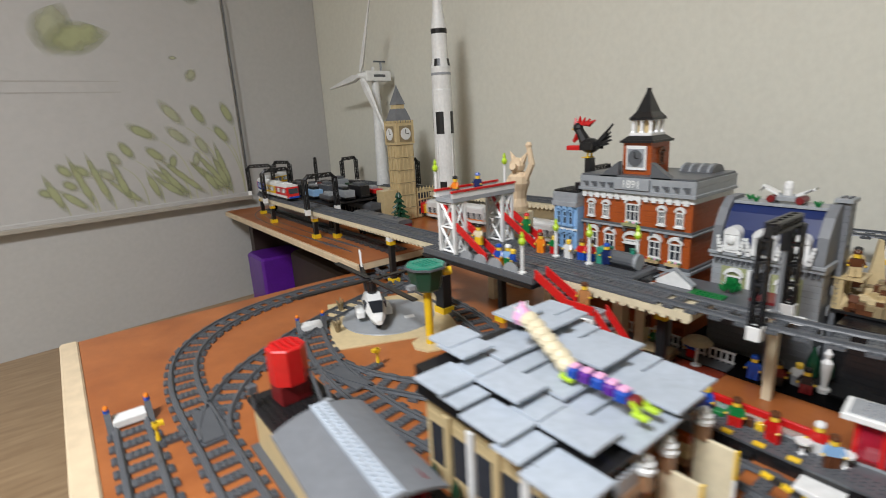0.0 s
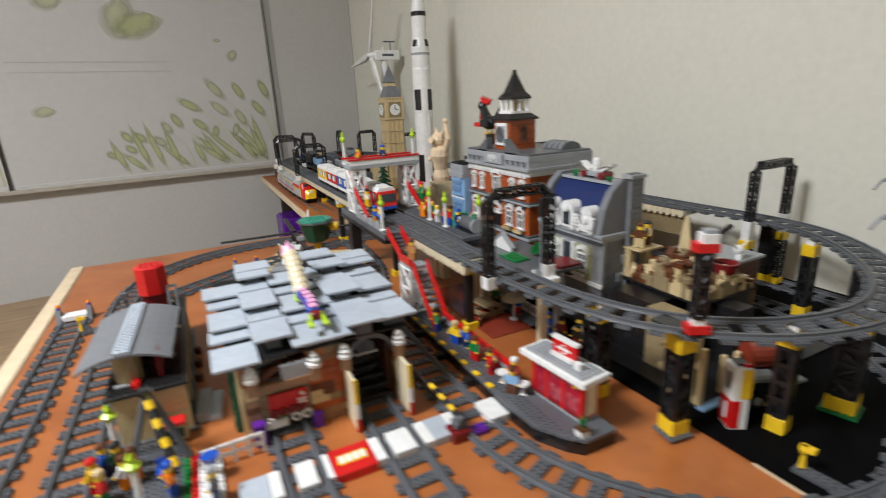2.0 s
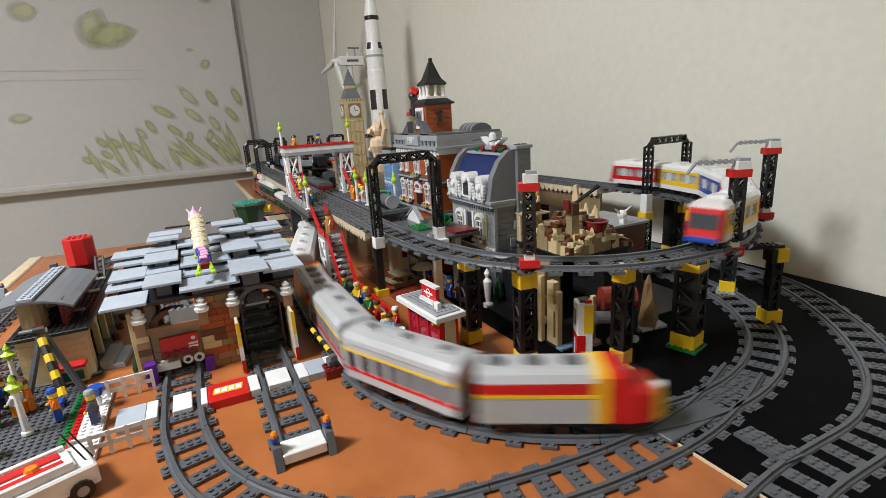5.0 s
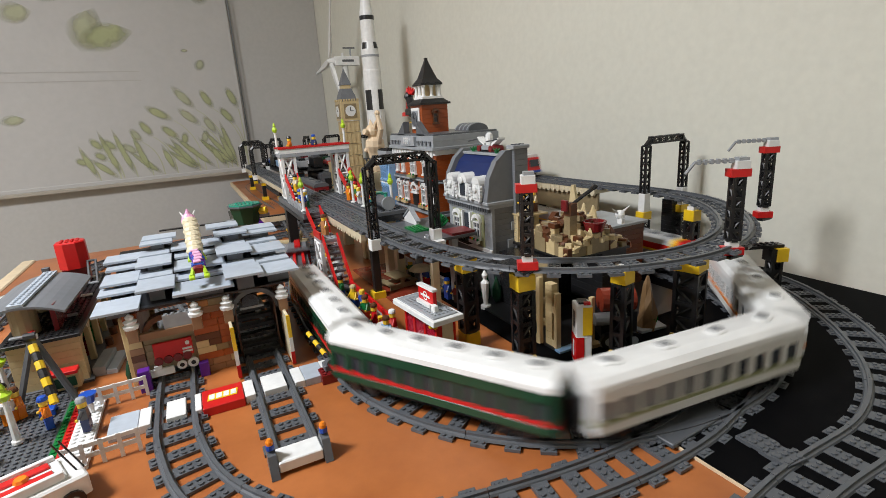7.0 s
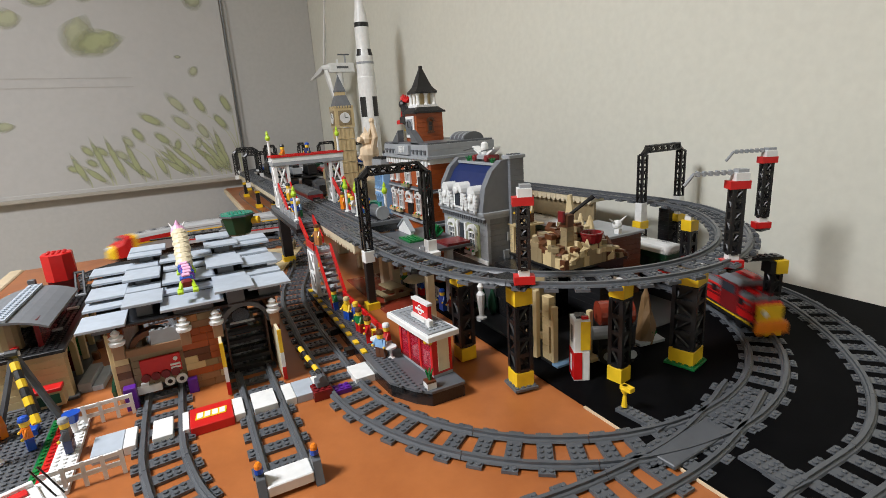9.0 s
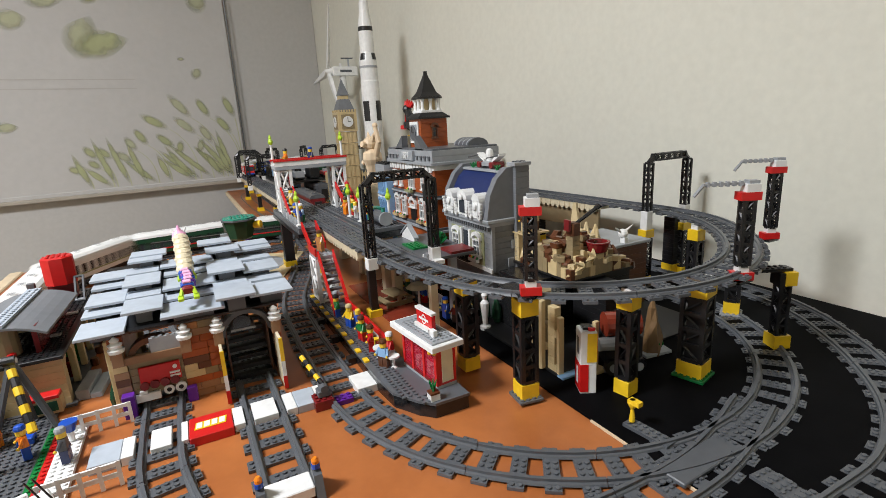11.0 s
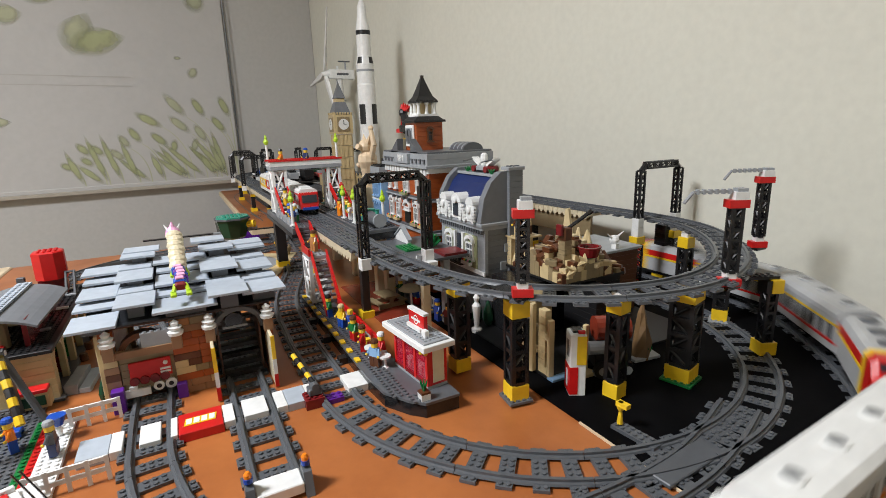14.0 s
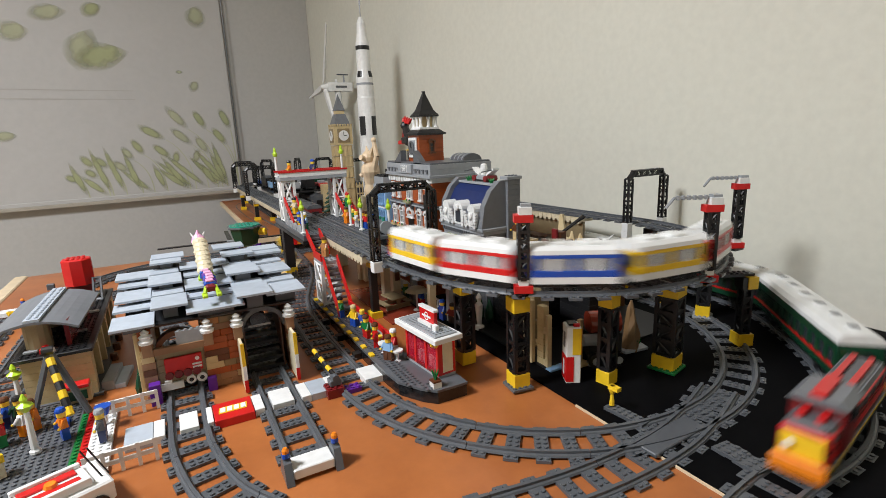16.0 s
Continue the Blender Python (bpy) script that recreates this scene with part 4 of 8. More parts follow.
# ---------------------------------------------------------------- shared toy parts
def minifig(x, y, h, turn, torso, legs, hat, seed=0, scale=0.86):
    """A little toy figure, one plain shape: legs, tapered torso, arms, head and cap."""
    s = Shape()
    s.box(-0.0038, -0.0075, 0.0, 0.0038, -0.0004, 0.0125, legs)
    s.box(-0.0038, 0.0004, 0.0, 0.0038, 0.0075, 0.0125, legs)
    s.box(-0.0045, -0.0078, 0.0126, 0.0040, 0.0078, 0.0150, legs)
    s.add([(-0.004, -0.0075, 0.0151), (0.004, -0.0075, 0.0151), (0.004, 0.0075, 0.0151), (-0.004, 0.0075, 0.0151), (-0.0035, -0.0055, 0.0275), (0.0035, -0.0055, 0.0275), (0.0035, 0.0055, 0.0275), (-0.0035, 0.0055, 0.0275)],
          [(3, 2, 1, 0), (4, 5, 6, 7), (0, 1, 5, 4), (1, 2, 6, 5), (2, 3, 7, 6), (3, 0, 4, 7)], torso)
    for side in (-1, 1):
        s.rod((0, side * 0.0068, 0.0262), (0.004, side * 0.0098, 0.0185), 0.0019, torso, 6)
        s.ball((0.006, side * 0.0102, 0.0175), 0.0019, SKIN, 6)
    s.lathe(0, 0, [(0.003, 0.0276), (0.0048, 0.0285), (0.0050, 0.0345), (0.0040, 0.0362)], SKIN, 10)
    if hat is not None:
        s.lathe(0, 0, [(0.0056, 0.0346), (0.0056, 0.0370), (0.0045, 0.0395), (0.0018, 0.0405)], hat, 10)
    names = {id(RED): "red", id(BLUE): "blue", id(GREEN): "green", id(WHITE): "white", id(ORANGE): "orange", id(YELLOW): "yellow", id(BLACK): "black", id(DGREY): "grey", id(LIME): "lime", id(TAN): "tan", id(DBLUE): "dark blue", id(BROWN): "brown"}
    return thing("toy_figure", "small toy figure with %s torso and %s legs" % (names.get(id(torso), "coloured"), names.get(id(legs), "plain")), "toy figure", at(x, y, h + 0.0003, turn), "toy figures", shape=s)


def lamp_post(x, y, h):
    p = thing("street_lamp", "white toy street lamp with a lime leaf-shaped head", "toy lamp", at(x, y, h), "street lamps of the upper platform")
    part("pole", Shape().lathe(0, 0, [(0.007, 0), (0.007, 0.003), (0.0032, 0.004), (0.0028, 0.046), (0.004, 0.050)], WHITE, 10), p)
    part("head", Shape().lathe(0, 0, [(0.003, 0.0501), (0.0058, 0.054), (0.0062, 0.058), (0.003, 0.064), (0.0035, 0.067), (0.0012, 0.074)], LIME, 8), p, "lime green head")


def window(parent, x, y, z, w, h, face, frame=WHITE, arched=False, bars=2, box=None):
    """A framed toy window set on a wall. face: the side to which it looks, '-x' or '-y'; x, y, z: the middle of its lower edge."""
    m = pose(x, y, z, 0, 0, 0) if face == "-y" else pose(x, y, z, 0, 0, -90)
    s = Shape()
    t = 0.0022
    s.box(-w / 2, -0.004, 0, -w / 2 + t, 0, h, frame, m).box(w / 2 - t, -0.004, 0, w / 2, 0, h, frame, m)
    s.box(-w / 2 + t, -0.004, 0, w / 2 - t, 0, t, frame, m).box(-w / 2 + t, -0.004, h - t, w / 2 - t, 0, h, frame, m)
    for k in range(1, bars):
        x0 = -w / 2 + w * k / bars
        s.box(x0 - 0.0009, -0.0032, t, x0 + 0.0009, -0.0006, h - t, frame, m)
    s.box(-w / 2 + t, -0.0031, h * 0.55, w / 2 - t, -0.0007, h * 0.55 + 0.0017, frame, m)
    s.box(-w / 2 - 0.002, -0.006, -0.003, w / 2 + 0.002, 0.0, -0.0002, frame, m)
    if arched:
        n = 7
        outer = [((w / 2 + 0.003) * math.cos(math.pi * i / n), h + (w * 0.42 + 0.004) * math.sin(math.pi * i / n)) for i in range(n + 1)]
        inner = [((w / 2 - 0.001) * math.cos(math.pi * i / n), h + 0.0004 + (w * 0.30) * math.sin(math.pi * i / n)) for i in range(n + 1)]
        for i in range(n):
            q = [outer[i], outer[i + 1], inner[i + 1], inner[i]]
            s.add([(a, -0.0055, b) for a, b in q] + [(a, 0.0, b) for a, b in q], [(0, 1, 2, 3), (7, 6, 5, 4), (0, 4, 5, 1), (1, 5, 6, 2), (2, 6, 7, 3), (3, 7, 4, 0)], frame, m)
    f = part("window", s, parent)
    part("pane", Shape().box(-w / 2 + t, -0.0009, t, w / 2 - t, -0.0003, h - t, SMOKE, m), f, "dark glazing")
    if box is not None:
        b = part("flower_box", Shape().box(-w / 2 - 0.002, -0.013, -0.0085, w / 2 + 0.002, -0.0061, -0.0031, box, m), f, "flower box")
        s = Shape()
        for k in range(5):
            s.ball((0, 0, 0), 0.0024, (RED, YELLOW, GREEN, PINK, GREEN)[k % 5], 6)
            o = len(s.v) - 42
            s.v[o:] = [tuple(m @ Vector((p[0] - w / 2 + w * k / 4, p[1] - 0.0095, p[2] - 0.0012))) for p in s.v[o:]]
        part("flower_box_planting", s, b)
    return f


def courses(shape, x0, y0, x1, y1, z0, z1, mat, joint=0.0096, gap=0.0004):
    """A wall of brick courses: shallow grooves between them."""
    n = max(1, round((z1 - z0) / joint))
    d = (z1 - z0) / n
    e = 0.0006
    levels = []
    for k in range(n):
        z = z0 + k * d
        levels += [(z, e), (z + gap, 0.0), (z + d - gap, 0.0), (z + d, e)] if k else [(z, 0.0), (z + d - gap, 0.0), (z + d, e)]
    levels[-1] = (z1, 0.0004)
    v, f = [], []
    for z, i in levels:
        v += [(x0 + i, y0 + i, z), (x1 - i, y0 + i, z), (x1 - i, y1 - i, z), (x0 + i, y1 - i, z)]
    for k in range(len(levels) - 1):
        f += [(k * 4 + i, k * 4 + (i + 1) % 4, k * 4 + 4 + (i + 1) % 4, k * 4 + 4 + i) for i in range(4)]
    f += [(3, 2, 1, 0), tuple(range(len(v) - 4, len(v)))]
    return shape.add(v, f, mat)


def lettering(text, size, m, mat, parent, extrude=0.0006):
    cu = bpy.data.curves.new("lettering", "FONT")
    cu.body, cu.size, cu.extrude, cu.align_x, cu.align_y = text, size, extrude, "CENTER", "CENTER"
    cu.materials.append(mat)
    ob = new("lettering", cu)
    ob.parent = parent
    ob.matrix_basis = m
    return ob


# ---------------------------------------------------------------- town hall
def build_town_hall():
    X, Y0, Y1, XB = 0.812, 0.378, 0.618, 0.955
    b = thing("town_hall", "dark orange toy-brick town hall with grey parapet and clock tower", "toy building", at(0.030, 0.0554, 0.0004) @ Matrix.Diagonal((1.0, 0.925, 0.965, 1)))
    part("ground_floor", courses(Shape(), X, Y0, XB, Y1, 0.0, 0.128, DORANGE), b)
    s = Shape().box(X - 0.006, Y0 - 0.006, 0.1281, XB + 0.003, Y1 + 0.004, 0.1335, LGREY, edge=0.0006)
    s.box(X - 0.004, Y0 - 0.004, 0.1336, XB + 0.002, Y1 + 0.003, 0.139, DGREY, edge=0.0006)
    part("belt_course", s, b, "grey belt course")
    part("first_floor", courses(Shape(), X, Y0, XB, Y1, 0.1391, 0.199, DORANGE), b)
    s = Shape().box(X - 0.005, Y0 - 0.005, 0.1991, XB + 0.002, Y1 + 0.004, 0.2025, LGREY, edge=0.0006).box(X - 0.003, Y0 - 0.003, 0.2026, XB + 0.002, Y1 + 0.002, 0.2065, DGREY)
    for k in range(8):
        s.box(X - 0.0075, Y0 + 0.012 + k * 0.030, 0.1925, X - 0.0003, Y0 + 0.018 + k * 0.030, 0.199, DGREY)
    part("belt_course", s, b, "grey belt course with brackets")
    part("second_floor", courses(Shape(), X, Y0, XB, Y1, 0.2066, 0.258, DORANGE), b)
    s = Shape().box(X - 0.003, Y0 - 0.003, 0.2581, XB + 0.002, Y1 + 0.003, 0.2685, WHITE, edge=0.0006)
    for k in range(15):
        y = Y0 + 0.006 + k * 0.016
        s.box(X - 0.0055, y, 0.2545, X - 0.0031, y + 0.010, 0.2665, WHITE)
    part("frieze", s, b, "white frieze blocks")
    part("cornice", Shape().box(X - 0.010, Y0 - 0.008, 0.2686, XB + 0.006, Y1 + 0.008, 0.275, LGREY, edge=0.001), b)
    part("parapet", courses(Shape(), X - 0.006, Y0 - 0.006, XB + 0.004, Y1 + 0.006, 0.2751, 0.298, LGREY), b, "light grey parapet")
    for k in range(12):
        y = Y0 + 0.004 + k * 0.020
        if abs(y - 0.498) > 0.042:
            part("dentil", Shape().box(X - 0.0085, y, 0.278, X - 0.0061, y + 0.007, 0.287, DGREY).box(X - 0.0085, y + 0.0072, 0.2835, X - 0.0061, y + 0.012, 0.287, DGREY), b)
    part("roof", Shape().box(X - 0.004, Y0 - 0.004, 0.2981, XB + 0.002, Y1 + 0.004, 0.302, DGREY, edge=0.001), b, "dark grey flat roof")
    n = 10
    o = [(0.024 * math.cos(math.pi * i / n) + 0.922, 0.3022 + 0.015 * math.sin(math.pi * i / n)) for i in range(n + 1)]
    sky = part("barrel_skylight", Shape().prism([(q, p) for p, q in o][::-1], Y0 + 0.014, Y0 + 0.078, DGREY, "y"), b, "dark grey barrel roof light")
    for k in range(4):
        part("rib", Shape().prism([(q + 0.001, p) for p, q in o][::-1], Y0 + 0.020 + k * 0.018, Y0 + 0.024 + k * 0.018, LGREY, "y"), sky)
    # centre gable with the date
    part("date_panel", Shape().box(X - 0.0125, 0.460, 0.2765, X - 0.0061, 0.536, 0.297, LGREY, edge=0.0006), b, "grey panel with the date")
    lettering("1891", 0.021, pose(X - 0.0131, 0.498, 0.2865, 90, 0, -90), WHITE, b)
    for side in (-1, 1):
        s = Shape().prism([(0.498 + side * 0.036, 0.2983), (0.498 + side * 0.080, 0.2983), (0.498 + side * 0.036, 0.328)][::side], X - 0.004, X + 0.010, DGREY, "x")
        part("gable_slope", s, b)
    for y in (0.400, 0.436, 0.560, 0.596):
        window(b, X - 0.0003, y, 0.2155, 0.015, 0.026, "-x", WHITE, True, 2)
    window(b, X - 0.0003, 0.498, 0.214, 0.030, 0.034, "-x", WHITE, True, 3, OLIVE)
    for y in (0.405, 0.447, 0.549, 0.591):
        window(b, X - 0.0003, y, 0.150, 0.024, 0.032, "-x", WHITE, True, 2, TAN)
    s = Shape().box(X - 0.002, 0.4825, 0.140, X - 0.0003, 0.5135, 0.172, BLACK)
    part("doorway", s, b, "dark arched doorway")
    window(b, X - 0.0003, 0.498, 0.171, 0.033, 0.006, "-x", WHITE, True, 1)
    for y in (0.405, 0.447, 0.498, 0.549, 0.591):
        window(b, X - 0.0003, y, 0.045, 0.026, 0.04, "-x", WHITE, True, 2)
    # tower
    cx, cy, w = 0.862, 0.508, 0.031
    part("tower", courses(Shape(), cx - w, cy - w, cx + w, cy + w, 0.3021, 0.362, DORANGE), b, "square clock tower")
    clock = part("clock_frame", Shape().box(cx - w - 0.004, cy - 0.022, 0.311, cx - w - 0.0003, cy + 0.022, 0.357, WHITE, edge=0.001), b, "white clock surround")
    part("clock_ground", Shape().box(cx - w - 0.0052, cy - 0.018, 0.317, cx - w - 0.0041, cy + 0.018, 0.351, LGREY), clock)
    part("clock_face", Shape().lathe(0, 0, [(0.0155, 0), (0.0155, 0.0022)], DGREY, 16, pose(cx - w - 0.0053, cy, 0.334, 0, -90, 0)), clock, "round grey clock face")
    part("clock_hand", Shape().box(cx - w - 0.0088, cy - 0.0009, 0.334, cx - w - 0.0077, cy + 0.0009, 0.346, BLACK).box(cx - w - 0.0088, cy - 0.008, 0.3332, cx - w - 0.0077, cy - 0.001, 0.3348, BLACK), clock)
    window(b, cx, cy - w - 0.0003, 0.322, 0.013, 0.022, "-y", BROWN, True, 1)
    part("tower_eave", Shape().box(cx - w - 0.006, cy - w - 0.006, 0.3622, cx + w + 0.006, cy + w + 0.006, 0.367, BLACK, edge=0.001).lathe(cx, cy, [((w + 0.003) * 1.414, 0.3671), ((w - 0.006) * 1.414, 0.375)], BLACK, 4, turn=math.pi / 4), b, "black eave")
    part("belfry_sill", Shape().box(cx - 0.0245, cy - 0.0245, 0.3751, cx + 0.0245, cy + 0.0245, 0.380, WHITE, edge=0.0006), b)
    part("belfry_core", Shape().box(cx - 0.013, cy - 0.013, 0.3801, cx + 0.013, cy + 0.013, 0.4039, TAN), b)
    for ax, ay in ((-1, -1), (-1, 1), (1, -1), (1, 1), (-1, 0), (0, -1), (1, 0), (0, 1)):
        part("belfry_post", Shape().lathe(cx + ax * 0.0190, cy + ay * 0.0190, [(0.0055, 0.3801), (0.0038, 0.384), (0.0036, 0.398), (0.0056, 0.4039)], WHITE, 8), b)
    part("spire_eave", Shape().box(cx - 0.0255, cy - 0.0255, 0.4041, cx + 0.0255, cy + 0.0255, 0.4085, BLACK, edge=0.001), b)
    part("spire", Shape().lathe(cx, cy, [(0.035, 0.4086), (0.028, 0.4145), (0.0235, 0.4185), (0.0145, 0.436), (0.0055, 0.4545), (0.0042, 0.458), (0.0046, 0.4625)], BLACK, 4, turn=math.pi / 4), b, "black pyramid spire")


def build_blue_house():
    X, Y0, Y1, XB = 0.822, 0.6255, 0.705, 0.945
    b = thing("blue_house", "light blue toy-brick house with dark grey roof", "toy building", at(0.004, 0.162, 0.0004) @ Matrix.Diagonal((1.0, 0.75, 1.035, 1)))
    part("wall", courses(Shape(), X, Y0, XB, Y1, 0.0, 0.215, LBLUE), b)
    part("belt_course", Shape().box(X - 0.003, Y0, 0.167, X - 0.0003, Y1, 0.1705, WHITE), b)
    part("cornice", Shape().box(X - 0.006, Y0, 0.2151, XB, Y1 + 0.004, 0.224, LGREY, edge=0.001), b)
    part("parapet", courses(Shape(), X - 0.003, Y0, XB, Y1 + 0.002, 0.2241, 0.243, LGREY), b)
    part("roof", Shape().box(X - 0.001, Y0, 0.2431, XB, Y1, 0.2465, BLACK).studs(X, Y0 + 0.002, 6, 9, 0.2465, BLACK), b, "studded black roof")
    part("chimney", Shape().box(X + 0.01, Y0 + 0.004, 0.2466, X + 0.026, Y0 + 0.02, 0.262, BLACK), b)
    for y in (0.645, 0.665, 0.685):
        for z in (0.131, 0.178):
            window(b, X - 0.0003, y, z, 0.013, 0.028, "-x", LBLUE, True, 1)


def build_restaurant():
    X, Y0, Y1, XB = 0.838, 0.218, 0.372, 0.908
    b = thing("restaurant", "light grey toy-brick restaurant with blue mansard roof and white dormers", "toy building", at(0.010, -0.004, 0.0004))
    part("ground_floor", courses(Shape(), X, Y0, XB, Y1, 0.0, 0.086, DGREY2), b)
    part("facade", courses(Shape(), X - 0.0002, Y0 - 0.001, X + 0.006, Y1 + 0.001, 0.0866, 0.1655, LGREY), b, "light grey facade")
    part("first_floor", courses(Shape(), X + 0.0062, Y0, XB, Y1, 0.0862, 0.166, DGREY2), b, "slate grey side walls")
    part("plinth", Shape().box(X - 0.004, Y0 - 0.003, 0.0862, X - 0.0003, Y1 + 0.002, 0.093, WHITE, edge=0.0006), b)
    # facade panels in olive with white windows and flower boxes
    for y in (0.262, 0.336):
        part("wall_panel", Shape().box(X - 0.0016, y - 0.021, 0.0935, X - 0.0003, y + 0.021, 0.152, OLIVE), b, "olive wall panel")
        window(b, X - 0.0017, y, 0.108, 0.024, 0.030, "-x", WHITE, True, 2, WHITE)
    part("balcony_door", Shape().box(X - 0.0025, 0.288, 0.094, X - 0.0003, 0.310, 0.148, SMOKE), b, "dark glazed balcony door")
    for y in (0.2845, 0.3135):
        part("pilaster", Shape().box(X - 0.006, y - 0.0028, 0.094, X - 0.0004, y + 0.0028, 0.152, WHITE), b)
    s = Shape().box(X - 0.014, 0.280, 0.0935, X - 0.0045, 0.318, 0.0955, BLACK)
    for k in range(9):
        s.box(X - 0.0135, 0.2808 + k * 0.0045, 0.0956, X - 0.0122, 0.2820 + k * 0.0045, 0.110, BLACK)
    s.box(X - 0.014, 0.280, 0.1101, X - 0.0118, 0.318, 0.1118, BLACK)
    part("balcony", s, b, "black balcony railing")
    s = Shape().box(X - 0.007, Y0 - 0.004, 0.1662, XB, Y1 + 0.004, 0.1725, LGREY, edge=0.001)
    for k in range(19):
        s.box(X - 0.0065, Y0 + 0.0015 + k * 0.008, 0.159, X - 0.0003, Y0 + 0.0055 + k * 0.008, 0.1661, DGREY)
    s.box(X - 0.010, Y0 - 0.005, 0.1726, XB, Y1 + 0.005, 0.178, LGREY, edge=0.001)
    part("cornice", s, b, "bracketed grey cornice")
    prof = [(0.1781, X - 0.002), (0.215, X + 0.006), (0.240, X + 0.020), (0.252, X + 0.034), (0.252, XB), (0.1781, XB)]
    part("mansard_roof", Shape().prism(prof, Y0 + 0.012, Y1 - 0.012, DBLUE, "y"), b, "dark blue mansard roof")
    for y0, y1 in ((Y0 - 0.002, Y0 + 0.0118), (Y1 - 0.0118, Y1 + 0.002)):
        pr = [(0.1781, X - 0.009), (0.219, X - 0.002), (0.246, X + 0.013), (0.262, X + 0.032), (0.262, XB + 0.001), (0.1781, XB + 0.001)]
        part("gable_wall", Shape().prism(pr, y0, y1, DGREY2, "y"), b, "stepped slate grey gable")
    for k in range(7):
        part("quoin", Shape().box(X + 0.006 + 0.008 * k, Y0 - 0.0045, 0.03 + 0.031 * k - 0.03, X + 0.018 + 0.008 * k, Y0 - 0.0022, 0.045 + 0.031 * k - 0.03, LGREY, edge=0.0004), b)
    part("roof_edge", Shape().box(X + 0.030, Y0 + 0.0119, 0.2522, XB, Y1 - 0.0119, 0.2565, LGREY, edge=0.0006), b)
    part("chimney", courses(Shape(), XB - 0.026, Y0 - 0.010, XB + 0.001, Y0 - 0.0023, 0.0, 0.264, DGREY2), b, "tall grey chimney stack")
    part("chimney_cap", Shape().box(XB - 0.030, Y0 - 0.013, 0.2642, XB + 0.004, Y0 + 0.010, 0.270, LGREY, edge=0.001).studs(XB - 0.026, Y0 - 0.010, 3, 2, 0.270, DGREY), b)
    # white dormers with scrolls
    for y, big in ((0.248, 0), (0.295, 1), (0.342, 0)):
        w = 0.017 if big else 0.0125
        d = part("dormer", Shape().box(X - 0.011, y - w, 0.1785, X + 0.012, y + w, 0.208, WHITE, edge=0.001), b, "white dormer with scrolls")
        n = 8
        s = Shape().prism([(y + w * math.cos(math.pi * i / n), 0.2081 + (0.016 if big else 0.013) * math.sin(math.pi * i / n)) for i in range(n + 1)], X - 0.012, X + 0.016, WHITE, "x")
        part("dormer_hood", s, d)
        part("dormer_opening", Shape().box(X - 0.0125, y - w * 0.5, 0.183, X - 0.0111, y + w * 0.5, 0.206, SMOKE if big else WHITE), d)
        part("roundel", Shape().lathe(0, 0, [(0.0062, 0), (0.0062, 0.003), (0.003, 0.0042)], WHITE, 12, pose(X - 0.0126, y, 0.211 if big else 0.199, 0, -90, 0)), d)
        for side in (-1, 1):
            s = Shape()
            for k in range(5):
                s.lathe(0, 0, [(0.0045 - 0.0005 * k, 0), (0.0045 - 0.0005 * k, 0.004)], WHITE, 8, pose(X - 0.011, y + side * (w + 0.002 + 0.0012 * k), 0.1815 + 0.0055 * k, 0, -90, 0))
            part("scroll", s, d)
    for y in (0.268, 0.320):
        part("finial", Shape().lathe(X - 0.006, y, [(0.003, 0.1785), (0.0045, 0.184), (0.002, 0.192), (0.0035, 0.196), (0.0008, 0.202)], WHITE, 8), b)
    # rooftop: a small white star-fighter toy among plants
    sp = thing("toy_spaceship", "small white and dark red toy spaceship parked on the restaurant roof", "toy spaceship", at(X + 0.056, 0.285, 0.2573))
    part("hull", Shape().box(-0.010, -0.014, 0.004, 0.016, 0.014, 0.012, LGREY, edge=0.002), sp)
    for side in (-1, 1):
        s = Shape().prism([(side * 0.012, 0.010), (side * 0.036, 0.022), (side * 0.036, 0.026), (side * 0.012, 0.015)][::side], -0.004, 0.010, WHITE, "x")
        part("wing", s, sp, "white raised wing")
        part("engine", Shape().rod((-0.012, side * 0.020, 0.006), (0.014, side * 0.020, 0.006), 0.0058, DRED, 10), sp, "dark red engine")
        part("cannon", Shape().rod((-0.026, side * 0.030, 0.020), (0.008, side * 0.034, 0.024), 0.0012, DGREY, 6), sp)
        part("skid", Shape().box(-0.008, side * 0.016 - 0.002, 0.0, 0.010, side * 0.016 + 0.002, 0.004, DGREY), sp)
    part("pilot_dome", Shape().lathe(0.0, 0, [(0.006, 0.0121), (0.0062, 0.020), (0.007, 0.024), (0.0062, 0.031), (0.003, 0.034)], WHITE, 10), sp, "white helmet dome")
    for x, y in ((0.045, 0.325), (0.042, 0.240), (0.06, 0.34)):
        s = Shape()
        for k in range(6):
            a = k * 1.05
            s.rod((0, 0, 0.0), (0.006 * math.cos(a), 0.006 * math.sin(a), 0.008), 0.0022, GREEN, 5, 0.0008)
        thing("roof_plant", "small green toy plant on the restaurant roof", "toy plant", at(X + x, y, 0.2573), "roof plants", shape=s)


